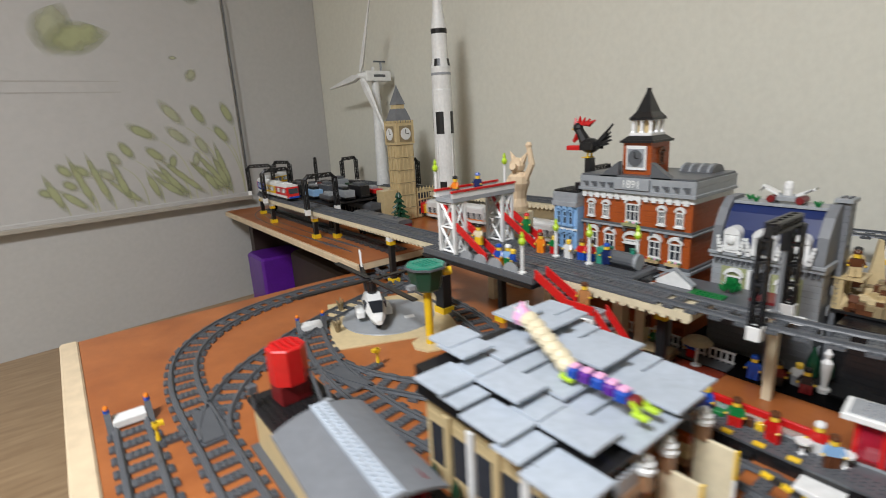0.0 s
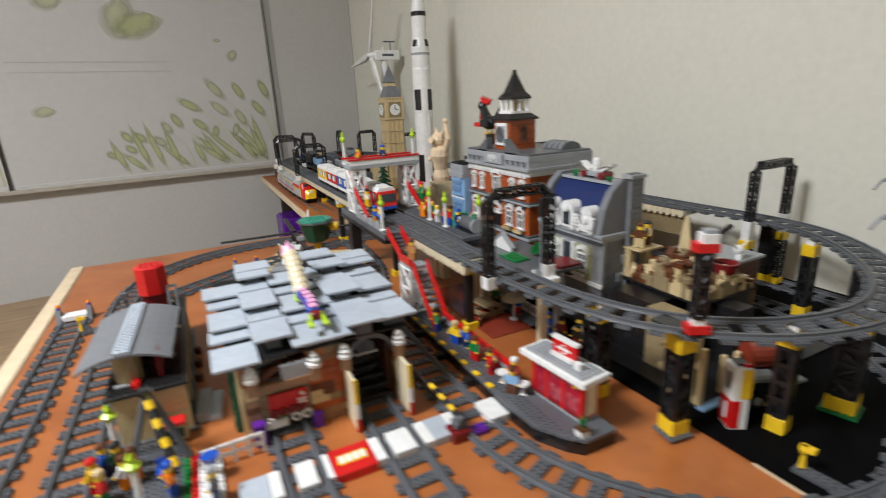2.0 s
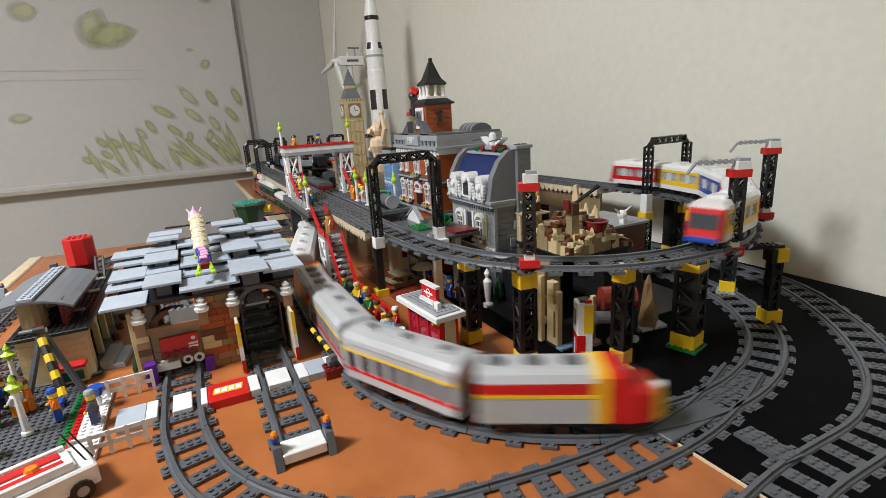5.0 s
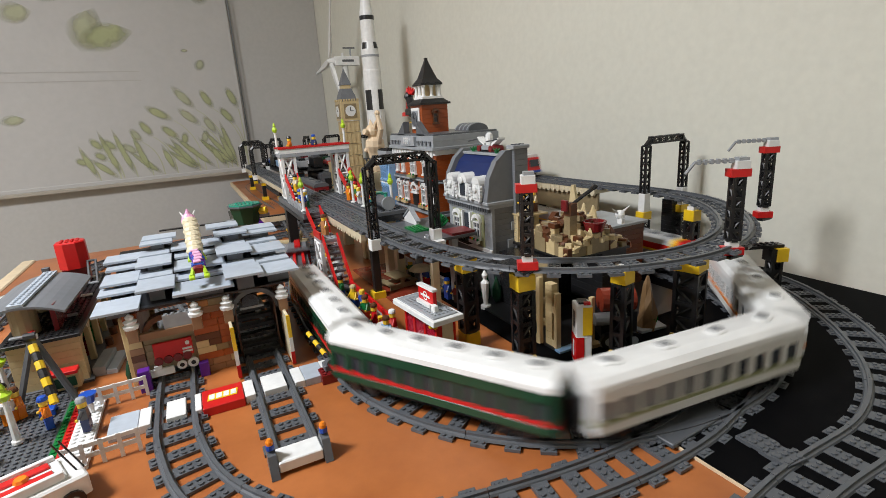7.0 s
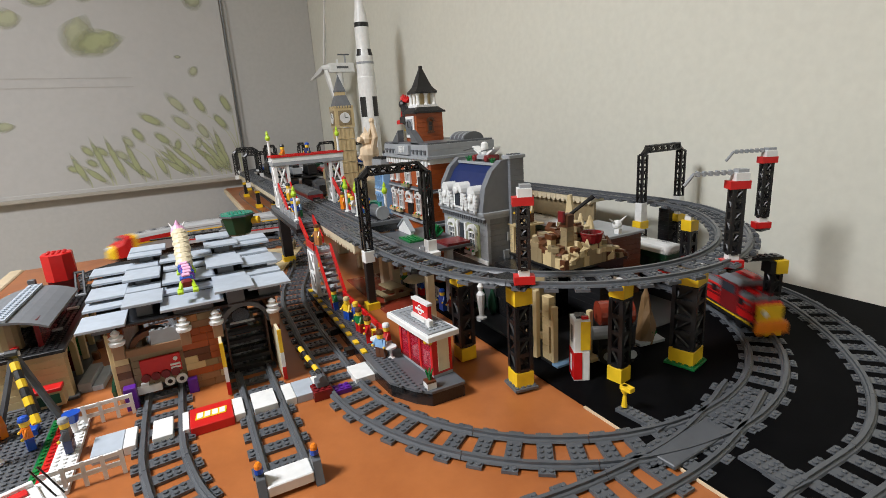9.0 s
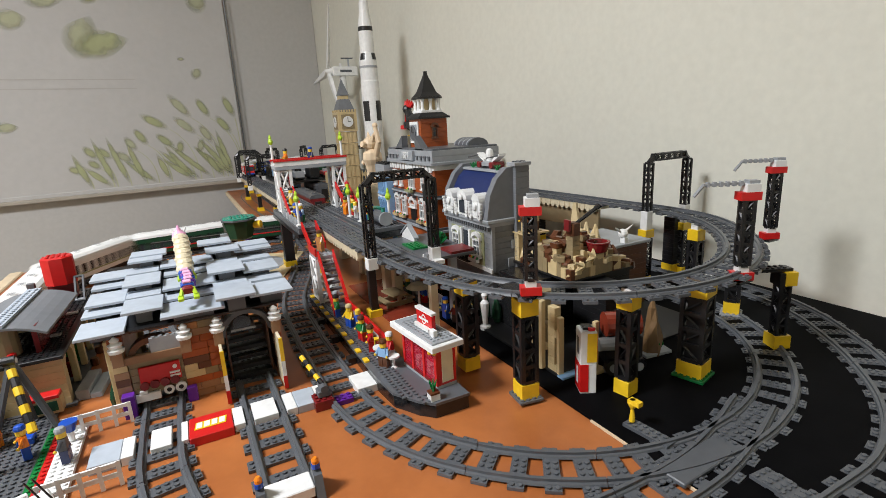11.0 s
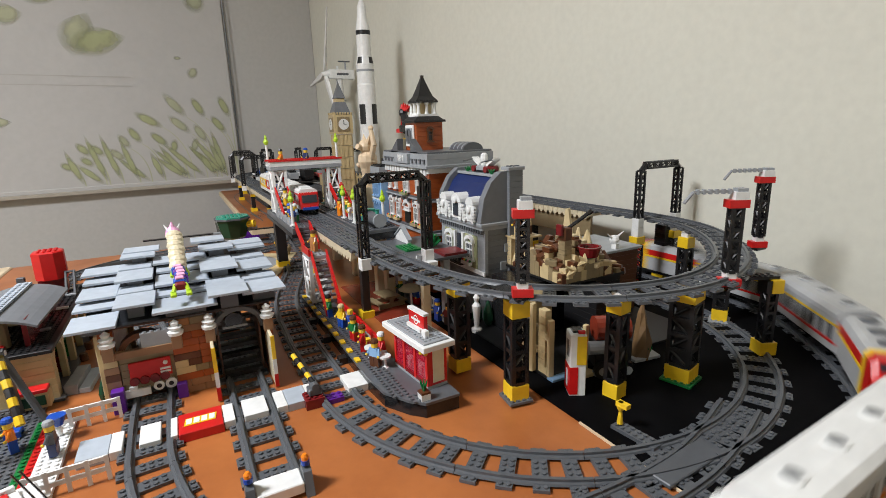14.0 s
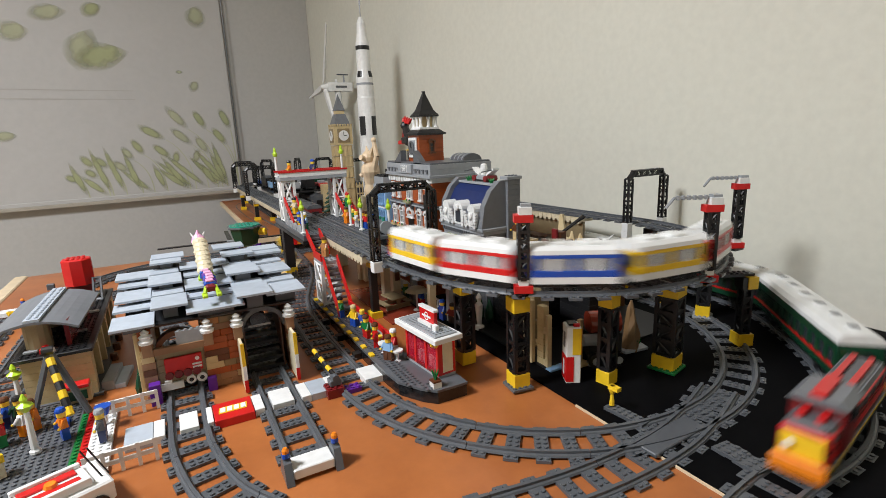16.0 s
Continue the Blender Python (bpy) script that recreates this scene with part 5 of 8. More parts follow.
# ---------------------------------------------------------------- station with the plated roof
def build_station():
    X0, X1, Y0, Y1 = 0.290, 0.494, 0.218, 0.432
    b = thing("train_station", "brown and tan toy-brick engine shed with pale grey plated roof", "toy building", at(0, 0, 0.0004))
    # front wall pieces between and beside the two openings
    rng = random.Random(3)
    tones = (TANBRICK, TANBRICK, NOUGAT, TANBRICK, BROWN, DTAN, DORANGE, TAN)
    H = 0.106
    fronts = [(X0, 0.3065), (0.3675, 0.4165), (0.4835, X1)]
    for x0, x1 in fronts:
        z = 0.0
        while z < H - 0.002:
            x = x0
            while x < x1 - 0.001:
                w = min(x1 - x, rng.choice((0.016, 0.024, 0.032)))
                part("brick", Shape().box(x, Y0, z, x + w - 0.0003, Y0 + 0.012, z + 0.0093, DORANGE if 0.055 < z < 0.08 and x > 0.36 else rng.choice(tones), edge=0.0004), b)
                x += w
            z += 0.0096
    part("side_wall", courses(Shape(), X0, Y0 + 0.0122, X0 + 0.010, Y1, 0.0, H, TAN), b, "tan side wall")
    for k in range(5):
        y = Y0 + 0.024 + k * 0.039
        part("side_window", Shape().box(X0 - 0.0008, y, 0.022, X0 - 0.0002, y + 0.026, 0.075, SMOKE), b, "dark arched side window")
        part("side_pier", Shape().box(X0 - 0.006, y - 0.014, 0.0, X0 - 0.0009, y - 0.004, 0.098, WHITE if k % 2 else TAN, edge=0.0006), b)
        part("hedge", Shape().lathe(X0 - 0.010, y + 0.012, [(0.005, 0), (0.0065, 0.012), (0.004, 0.022), (0.001, 0.030)], DGREEN, 7), b, "dark green shrub")
    part("side_wall", courses(Shape(), X1 - 0.010, Y0 + 0.0122, X1, Y1, 0.0, H, TANBRICK), b)
    part("back_wall", courses(Shape(), X0 + 0.0102, Y1 - 0.010, 0.307, Y1, 0.0, H, TAN), b)
    part("back_wall", courses(Shape(), 0.368, Y1 - 0.010, 0.418, Y1, 0.0, H, TAN), b)
    part("lintel", Shape().box(X0 + 0.002, Y0 + 0.001, H, X1 - 0.002, Y0 + 0.011, H + 0.006, BROWN), b)
    # left opening: arch, red emblem wall over white boards
    s = Shape()
    n = 10
    cx, r = 0.337, 0.0305
    for i in range(n):
        a0, a1 = math.pi * i / n, math.pi * (i + 1) / n
        q = [(cx + r * math.cos(a0), 0.068 + r * math.sin(a0)), (cx + r * math.cos(a1), 0.068 + r * math.sin(a1)), (cx + (r - 0.007) * math.cos(a1), 0.068 + (r - 0.007) * math.sin(a1)), (cx + (r - 0.007) * math.cos(a0), 0.068 + (r - 0.007) * math.sin(a0))]
        s.add([(p, Y0 - 0.004, z) for p, z in q] + [(p, Y0 + 0.012, z) for p, z in q], [(0, 1, 2, 3), (7, 6, 5, 4), (0, 4, 5, 1), (1, 5, 6, 2), (2, 6, 7, 3), (3, 7, 4, 0)], BROWN)
    part("arch", s, b, "brown arch over the opening")
    part("gate_panel", courses(Shape(), 0.3068, Y0 + 0.003, 0.3672, Y0 + 0.011, 0.020, 0.068, DTAN), b)
    em = part("emblem", Shape().box(0.316, Y0 - 0.0015, 0.034, 0.363, Y0 + 0.0028, 0.0585, RED, edge=0.0008), b, "red engine-shaped emblem")
    for k in range(4):
        part("emblem_wheel", Shape().lathe(0, 0, [(0.0055, 0), (0.0055, 0.003)], DRED, 10, pose(0.320 + k * 0.0115, Y0 - 0.0016, 0.034, 90, 0, 0)), em)
    part("emblem_light", Shape().lathe(0, 0, [(0.0028, 0), (0.0028, 0.002)], WHITE, 8, pose(0.357, Y0 - 0.0016, 0.052, 90, 0, 0)), em)
    part("emblem_grille", Shape().box(0.350, Y0 - 0.003, 0.0385, 0.362, Y0 - 0.0016, 0.041, WHITE).box(0.350, Y0 - 0.003, 0.043, 0.362, Y0 - 0.0016, 0.0455, WHITE), em)
    part("white_board", Shape().box(0.307, Y0 - 0.003, 0.013, 0.336, Y0 + 0.002, 0.023, WHITE, edge=0.0005).box(0.313, Y0 - 0.003, 0.0231, 0.322, Y0 + 0.002, 0.027, WHITE), b, "white boards")
    for k, r0 in enumerate((0.0062, 0.0068)):
        part("white_disc", Shape().lathe(0, 0, [(r0, 0), (r0, 0.003)], WHITE, 14, pose(0.346 + k * 0.014, Y0 - 0.0005, 0.022, 90, 0, 0)).lathe(0, 0, [(0.003, 0.0031), (0.003, 0.0036)], BLACK, 10, pose(0.346 + k * 0.014, Y0 - 0.0005, 0.022, 90, 0, 0)), b)
    part("purple_pier", Shape().box(0.294, Y0 - 0.014, 0.0, 0.308, Y0 - 0.0006, 0.030, PURPLE, edge=0.0006), b, "purple corner bricks")
    part("purple_pier", Shape().box(0.366, Y0 - 0.010, 0.0, 0.378, Y0 - 0.0006, 0.020, PURPLE, edge=0.0006), b, "purple corner bricks")
    part("ledge", Shape().box(0.296, Y0 - 0.012, 0.0702, 0.377, Y0 - 0.0045, 0.0795, TANBRICK, edge=0.0005), b)
    part("small_roof", Shape().box(0.335, Y0 - 0.010, 0.0796, 0.368, Y0 - 0.0045, 0.098, LGREY).studs(0.336, Y0 - 0.0115, 4, 1, 0.098, LGREY), b)
    # right opening: dark stepped ramp between open doors with yellow edges
    for k in range(8):
        part("ramp_step", Shape().box(0.425, Y0 + 0.004 + k * 0.011, 0.006 + k * 0.0098, 0.476, Y0 + 0.016 + k * 0.011, 0.012 + k * 0.0098, BLACK, edge=0.0005), b, "black step inside the opening")
    part("ramp_wall", Shape().box(0.4225, Y0 + 0.0125, 0.0, 0.4247, Y0 + 0.12, H - 0.004, BROWN).box(0.4763, Y0 + 0.0125, 0.0, 0.4785, Y0 + 0.12, H - 0.004, BROWN), b)
    s = Shape()
    cx, r = 0.450, 0.034
    for i in range(n):
        a0, a1 = math.pi * i / n, math.pi * (i + 1) / n
        q = [(cx + r * math.cos(a0), 0.076 + r * math.sin(a0)), (cx + r * math.cos(a1), 0.076 + r * math.sin(a1)), (cx + (r - 0.006) * math.cos(a1), 0.076 + (r - 0.006) * math.sin(a1)), (cx + (r - 0.006) * math.cos(a0), 0.076 + (r - 0.006) * math.sin(a0))]
        s.add([(p, Y0 - 0.005, z) for p, z in q] + [(p, Y0 + 0.012, z) for p, z in q], [(0, 1, 2, 3), (7, 6, 5, 4), (0, 4, 5, 1), (1, 5, 6, 2), (2, 6, 7, 3), (3, 7, 4, 0)], DGREY)
    part("arch", s, b, "dark grey arch over the opening")
    part("ramp_engine", Shape().rod((0.445, Y0 + 0.004, 0.088), (0.445, Y0 + 0.035, 0.092), 0.012, BLACK, 12).box(0.430, Y0 + 0.004, 0.078, 0.462, Y0 + 0.034, 0.081, LGREY), b, "black boiler front in the arch")
    for x in (0.4135, 0.4855):
        d = part("door_leaf", Shape().box(x - 0.002, Y0 - 0.046, 0.002, x + 0.002, Y0 - 0.0052, 0.074, CREAM, edge=0.0006), b, "open door leaf")
        part("door_edge", Shape().box(x - 0.0024, Y0 - 0.0486, 0.042, x + 0.0024, Y0 - 0.0461, 0.075, YELLOW).box(x - 0.0024, Y0 - 0.0486, 0.002, x + 0.0024, Y0 - 0.0461, 0.0205, RED).box(x - 0.0024, Y0 - 0.0486, 0.0206, x + 0.0024, Y0 - 0.0461, 0.0419, WHITE), d, "yellow, white and red edge")
    for x in (0.300, 0.3745, 0.4135, 0.4865):
        f = part("corner_post", Shape().box(x - 0.006, Y0 - 0.0185, 0.0725, x + 0.006, Y0 - 0.0046, 0.090, TANBRICK, edge=0.0005), b)
        part("finial", Shape().lathe(x, Y0 - 0.012, [(0.0085, 0.0901), (0.0095, 0.0945), (0.006, 0.096), (0.0085, 0.1005), (0.004, 0.102), (0.0055, 0.106), (0.001, 0.110)], WHITE, 12), f, "white turned finial")
    # roof: lapped plates that climb towards the back, the second and fourth columns lifted
    def rise(y):
        return H + 0.0135 + 0.165 * (y - 0.200)
    v = [(x, y, z) for x in (X0 - 0.012, X1 + 0.006) for y, z in ((Y0 - 0.008, H + 0.0062), (Y1, H + 0.0062), (Y1, rise(Y1) - 0.011), (Y0 - 0.008, rise(Y0 - 0.008) - 0.011))]
    part("roof_frame", Shape().add(v, [(3, 2, 1, 0), (4, 5, 6, 7), (0, 1, 5, 4), (1, 2, 6, 5), (2, 3, 7, 6), (3, 0, 4, 7)], BLACK), b, "black roof frame")
    cols = ((0.262, 0.3135, 0.0, -0.004), (0.3075, 0.3565, 0.022, 0.0065), (0.3525, 0.4275, 0.004, 0.0), (0.4145, 0.4675, 0.002, 0.0125), (0.4595, 0.5165, 0.012, 0.0035))
    for i, (x0, x1, shift, lift) in enumerate(cols):
        for j in range(3):
            y = 0.197 + shift + 0.083 * j
            z = rise(y) + lift + 0.0006 * ((i + 2 * j) % 3)
            x0j, x1j = x0 + 0.003 * ((i + j) % 2), x1 - 0.003 * ((i * 2 + j) % 2)
            L = 0.060 if j < 2 else 0.048
            part("roof_plate", Shape().box(x0j, y, z, x1j, y + L, z + 0.0034, PALEGREY, edge=0.0004), b)
            part("plate_block", Shape().box(x0j + 0.014, y + 0.012, rise(y) - 0.012, x1j - 0.014, y + L - 0.010, z - 0.0001, DGREY), b)
            if j < 2:
                low = rise(y + L) - 0.0045 + 0.5 * lift
                part("roof_plate", Shape().box(x0j + 0.001, y + L + 0.0005, low, x1j - 0.003, y + L + 0.036, low + 0.0034, PALEGREY, edge=0.0004), b)
                part("plate_block", Shape().box(x0j + 0.016, y + L + 0.008, rise(y) - 0.012, x1j - 0.018, y + L + 0.026, low - 0.0001, DGREY), b)
    for x0, y, z in ((0.312, 0.412, 0.160), (0.408, 0.402, 0.1665), (0.466, 0.398, 0.1555)):
        part("roof_plate", Shape().box(x0, y, z, x0 + 0.050, y + 0.040, z + 0.0034, PALEGREY, edge=0.0004), b)
        part("plate_block", Shape().box(x0 + 0.014, y + 0.010, rise(y) - 0.006, x0 + 0.036, y + 0.030, z - 0.0001, DGREY), b)
    # the jointed dragon on the roof
    zr = H + 0.0273
    g = thing("toy_dragon", "jointed toy dragon with cream neck and purple, pink and lime body", "toy dragon", at(0, 0.226, 0.0004 - 0.1278) @ pose(0, -0.226, 0) @ pose(0, 0.226, 0.1333, 3.5, 0, 0) @ pose(0, -0.226, 0))
    for k in range(7):
        part("neck_ring", Shape().ball((0.387 + 0.001 * (k % 2), 0.316 + 0.009 * k, zr + 0.012 + 0.0052 * k), 0.0118, CREAM, 10, 0.8), g, "cream neck ring")
    for k in range(5):
        b2 = part("body_segment", Shape().box(-0.008, -0.0065, 0, 0.008, 0.0065, 0.0105, PURPLE if k % 2 else BLUE, edge=0.002), g, "purple or blue segment", m=pose(0.388 + 0.002 * math.sin(k), 0.248 + 0.0142 * k, zr + 0.004, 0, 0, 8 * math.sin(k)))
        part("back_plate", Shape().box(-0.005, -0.005, 0.0107, 0.005, 0.005, 0.0132, PINK, edge=0.0008), b2, "pink plate")
    part("hip", Shape().box(0.381, 0.230, zr + 0.004, 0.395, 0.241, zr + 0.013, DRED, edge=0.002), g, "dark red hip")
    for side in (-1, 1):
        for fy in (0.226, 0.310):
            part("foot", Shape().box(0.388 + side * 0.009 - 0.0035, fy - 0.010, zr, 0.388 + side * 0.009 + 0.0035, fy + 0.006, zr + 0.004, LIME, edge=0.001).rod((0.388 + side * 0.009, fy, zr + 0.003), (0.388 + side * 0.006, fy + 0.010, zr + 0.010), 0.0028, LIME, 6), g, "lime foot")
    x, y, zh = 0.386, 0.380, zr + 0.036
    h2 = part("head", Shape().lathe(x, y, [(0.008, zh), (0.011, zh + 0.007), (0.009, zh + 0.015), (0.004, zh + 0.020), (0.0008, zh + 0.027)], PINK, 10), g, "pale pink head")
    for side in (-1, 1):
        part("horn", Shape().rod((x + side * 0.006, y, zh + 0.014), (x + side * 0.011, y + 0.004, zh + 0.023), 0.0022, WHITE, 6, 0.0006), h2)


def build_crossing():
    c = thing("level_crossing", "row of white and grey tiles forming a crossing over the tracks", "toy crossing", at(0, 0, 0.0003))
    Y0, Y1, z = 0.100, 0.142, 0.0098
    for x0, x1, mat in ((0.268, 0.298, PALEGREY), (0.2985, 0.3105, WHITE), (0.3265, 0.3475, WHITE), (0.3575, 0.3645, WHITE), (0.4135, 0.4255, WHITE), (0.4355, 0.4635, WHITE), (0.4735, 0.486, WHITE), (0.4865, 0.512, PALEGREY), (0.5125, 0.526, WHITE), (0.5635, 0.594, WHITE)):
        part("tile", Shape().box(x0, Y0, 0.0, x1, Y1, z, mat, edge=0.0005), c)
    sg = thing("crossing_sign", "red sign tile with a plain white and yellow band", "sign", at(0, 0, 0.0003))
    part("plate", Shape().box(0.3655, 0.096, 0.0, 0.4125, 0.142, 0.0108, RED, edge=0.0006), sg)
    m = pose(0.389, 0.119, 0.0110, 0, 0, 0)
    part("band_border", Shape().prism([(-0.018, -0.0075), (0.016, -0.0075), (0.018, 0.0085), (-0.016, 0.0085)], 0, 0.0004, YELLOW, m=m), sg, "yellow outline")
    for k in range(4):
        part("band_bar", Shape().prism([(-0.016 + k * 0.0082, -0.0055), (-0.0098 + k * 0.0082, -0.0055), (-0.0088 + k * 0.0082, 0.0065), (-0.015 + k * 0.0082, 0.0065)], 0.0005, 0.0009, WHITE, m=m), sg, "plain white bar")
    bar = thing("barrier_post", "leaning black and yellow striped pole on red and purple bricks", "toy barrier", at(0.522, 0.104, 0.0101))
    s = Shape()
    brick(s, -0.016, -0.014, 3, 3, -0.0098, DRED, 4)
    part("base", s, bar)
    s = Shape()
    brick(s, 0.0085, -0.014, 3, 2, -0.0098, PURPLE, 2)
    part("side_brick", s, bar, "purple bricks")
    part("hinge", Shape().box(-0.010, -0.008, 0.0052, 0.006, 0.008, 0.013, DGREY, edge=0.001).rod((-0.002, -0.010, 0.016), (-0.002, 0.008, 0.016), 0.005, DGREY, 8), bar)
    for k in range(6):
        part("pole_band", Shape().rod((-0.002 - 0.0022 * k, 0.0 + 0.0085 * k, 0.018 + 0.0035 * k), (-0.0042 - 0.0022 * k, 0.0083 + 0.0085 * k, 0.0215 + 0.0035 * k), 0.0033, YELLOW if k % 2 else BLACK, 8), bar)


# ---------------------------------------------------------------- lower platform with kiosk
def build_platform():
    p = thing("lower_platform", "long dark grey studded toy platform beside the track", "toy platform", at(0, 0, 0.0003))
    part("side_wall", Shape().prism([(0.590, 0.10), (0.594, 0.05), (0.613, 0.016), (0.628, 0.000), (0.672, 0.000), (0.672, 0.11), (0.640, 0.13), (0.632, 0.50), (0.592, 0.50)], 0.0, 0.0165, BLACK), p, "black side wall")
    s = Shape().prism([(0.589, 0.10), (0.593, 0.05), (0.612, 0.016), (0.627, -0.001), (0.673, -0.001), (0.673, 0.111), (0.641, 0.131), (0.633, 0.50), (0.591, 0.50)], 0.0166, 0.0200, DGREY)
    for j in range(64):
        y = 0.004 + j * 0.0077
        x0 = 0.612 if y < 0.02 else 0.596
        s.studs(x0, y, 4 if y > 0.13 else 3, 1, 0.02, DGREY)
    part("deck", s, p, "studded dark grey deck")
    for k in range(10):
        part("edge_tile", Shape().box(0.5895, 0.145 + k * 0.036, 0.0201, 0.5968, 0.1575 + k * 0.036, 0.0230, YELLOW, edge=0.0004), p, "yellow edge tile")
    for k in range(3):
        part("track_bracket", Shape().box(0.578, 0.19 + k * 0.09, 0.0, 0.5898, 0.204 + k * 0.09, 0.010, BLACK), p)
    f = thing("platform_fence", "red toy fence with clear panels along the platform", "toy fence", at(0, 0, 0.0203))
    for k in range(5):
        y = 0.145 + k * 0.045
        part("fence_panel", Shape().box(0.6285, y, 0.003, 0.6300, y + 0.040, 0.020, CLEAR), f, "clear panel")
        part("fence_post", Shape().box(0.6275, y - 0.0035, 0.0, 0.6310, y - 0.0003, 0.024, RED), f)
        part("fence_rail", Shape().box(0.6272, y - 0.0002, 0.0165, 0.6318, y + 0.0408, 0.0250, RED, edge=0.0006), f)
    k = thing("kiosk", "red and white toy ticket kiosk with flat roof and sign", "toy kiosk", at(0.651, 0.071, 0.0203, 5.4) @ Matrix.Diagonal((0.76, 0.80, 0.95, 1)) @ Matrix.Translation((-0.65, -0.051, 0)))
    X0, X1, Y0, Y1 = 0.634, 0.672, -0.004, 0.104
    part("base", Shape().box(X0, Y0, 0, X1, Y1, 0.004, LGREY), k)
    for y in (Y0, 0.032, 0.068, Y1 - 0.006):
        part("post", Shape().box(X0, y, 0.0041, X0 + 0.005, y + 0.006, 0.058, RED), k)
    for y0, y1 in ((0.002, 0.032), (0.038, 0.068), (0.074, 0.098)):
        part("front_pane", Shape().box(X0 + 0.0015, y0 + 0.0002, 0.006, X0 + 0.003, y1 - 0.0002, 0.056, PINKPANE), k, "red transparent window")
        part("sill", Shape().box(X0 - 0.0005, y0 + 0.0002, 0.0041, X0 + 0.005, y1 - 0.0002, 0.008, DRED), k)
    part("back_wall", Shape().box(X1 - 0.004, Y0, 0.0041, X1, Y1, 0.058, RED), k)
    e = part("end_wall", Shape().box(X0 + 0.0052, Y0, 0.0041, X1 - 0.0042, Y0 + 0.004, 0.058, RED), k)
    part("end_panel", Shape().box(X0 + 0.010, Y0 - 0.0012, 0.008, X1 - 0.006, Y0 - 0.0002, 0.054, CREAM, edge=0.0005), e, "cream end panel")
    part("end_wall", Shape().box(X0 + 0.0052, Y1 - 0.004, 0.0041, X1 - 0.0042, Y1, 0.058, RED), k)
    part("bench", Shape().box(X0 + 0.014, 0.02, 0.0041, X0 + 0.026, 0.09, 0.016, WHITE, edge=0.001), k)
    r = part("roof", Shape().box(X0 - 0.014, Y0 - 0.014, 0.0582, X1 + 0.008, Y1 + 0.016, 0.0655, WHITE, edge=0.0008), k, "flat white roof")
    part("roof_plate", Shape().box(X0 - 0.008, Y0 - 0.006, 0.0656, X1 + 0.001, Y1 + 0.008, 0.0675, LGREY).studs(X0 - 0.004, Y0, 5, 13, 0.0675, LGREY), r, "light grey studded roof plate")
    sg = part("sign", Shape().box(0.648, 0.024, 0.0693, 0.656, 0.072, 0.092, RED, edge=0.0008), k, "red roof sign")
    part("sign_cap", Shape().box(0.647, 0.022, 0.0922, 0.657, 0.074, 0.0955, WHITE), sg)
    s = Shape()
    ring = [(0.0068 * math.cos(i * math.pi / 8), 0.0068 * math.sin(i * math.pi / 8)) for i in range(16)]
    m = pose(0.6478, 0.048, 0.082, 90, 0, -90)
    for i in range(16):
        a, c = ring[i], ring[(i + 1) % 16]
        s.add([(a[0], a[1], 0.0003), (c[0], c[1], 0.0003), (c[0] * 0.75, c[1] * 0.75, 0.0003), (a[0] * 0.75, a[1] * 0.75, 0.0003)], [(0, 1, 2, 3)], WHITE, m)
    s.box(-0.014, -0.0016, 0.0002, 0.014, 0.0016, 0.0006, WHITE, m)
    part("sign_mark", s, sg, "plain white ring and bar")
    part("sign_board", Shape().box(0.642, 0.026, 0.0692, 0.6475, 0.070, 0.074, WHITE), sg)
    part("roof_block", Shape().box(0.640, 0.008, 0.0676, 0.648, 0.020, 0.077, WHITE, edge=0.0006), k)
    fl = Shape()
    for i in range(7):
        fl.ball((X0 - 0.003 + 0.004 * math.cos(i * 2.2), Y0 + 0.004 + 0.0065 * math.sin(i * 2.2), 0.050 + 0.002 * (i % 3)), 0.0034, YELLOW, 7)
    part("flower_bunch", fl, k, "bunch of yellow toy flowers")
    pl = thing("planter", "white toy planter with a green plant at the kiosk corner", "toy plant", at(0.6300, 0.010, 0.0203))
    part("pot", Shape().box(-0.006, -0.006, 0, 0.006, 0.006, 0.008, WHITE).box(-0.006, -0.006, 0.0081, 0.006, 0.006, 0.0105, BROWN), pl)
    s = Shape()
    for i in range(6):
        s.rod((0, 0, 0.0106), (0.005 * math.cos(i * 1.05), 0.005 * math.sin(i * 1.05), 0.024), 0.0018, GREEN, 5, 0.0006)
    part("leaves", s, pl)
    for x, y, tu, to, le, ha in ((0.607, 0.345, 180, GREEN, BLUE, BLACK), (0.612, 0.365, 170, WHITE, DGREY, LGREY), (0.612, 0.285, 200, YELLOW, BLUE, TAN), (0.620, 0.262, 180, BLUE, DBLUE, None), (0.612, 0.222, 190, GREEN, RED, BROWN),
                                 (0.612, 0.180, 160, RED, RED, BROWN), (0.610, 0.122, 210, LBLUE, BROWN, BROWN), (0.626, 0.140, 180, RED, WHITE, WHITE)):
        minifig(x, y, 0.0203, tu, to, le, ha)
    for x, y, col, what in ((0.624, 0.300, BLUE, "blue"), (0.624, 0.246, GREEN, "green")):
        ch = thing("toy_chair", "%s toy chair on the platform" % what, "toy chair", at(x, y, 0.0203, 90))
        part("seat", Shape().box(-0.007, -0.006, 0.0, 0.007, 0.006, 0.007, col, edge=0.001), ch)
        part("backrest", Shape().box(-0.007, -0.008, 0.0, 0.007, -0.0061, 0.017, col, edge=0.001), ch)
    for x, y in ((0.613, 0.150), (0.620, 0.112)):
        tb = thing("bistro_table", "white round toy table on a thin post", "toy table", at(x, y, 0.0203))
        part("post", Shape().lathe(0, 0, [(0.005, 0), (0.002, 0.002), (0.002, 0.0149)], WHITE, 8), tb)
        part("table_top", Shape().lathe(0, 0, [(0.0085, 0.015), (0.0085, 0.0175)], WHITE, 14), tb)
    s = Shape()
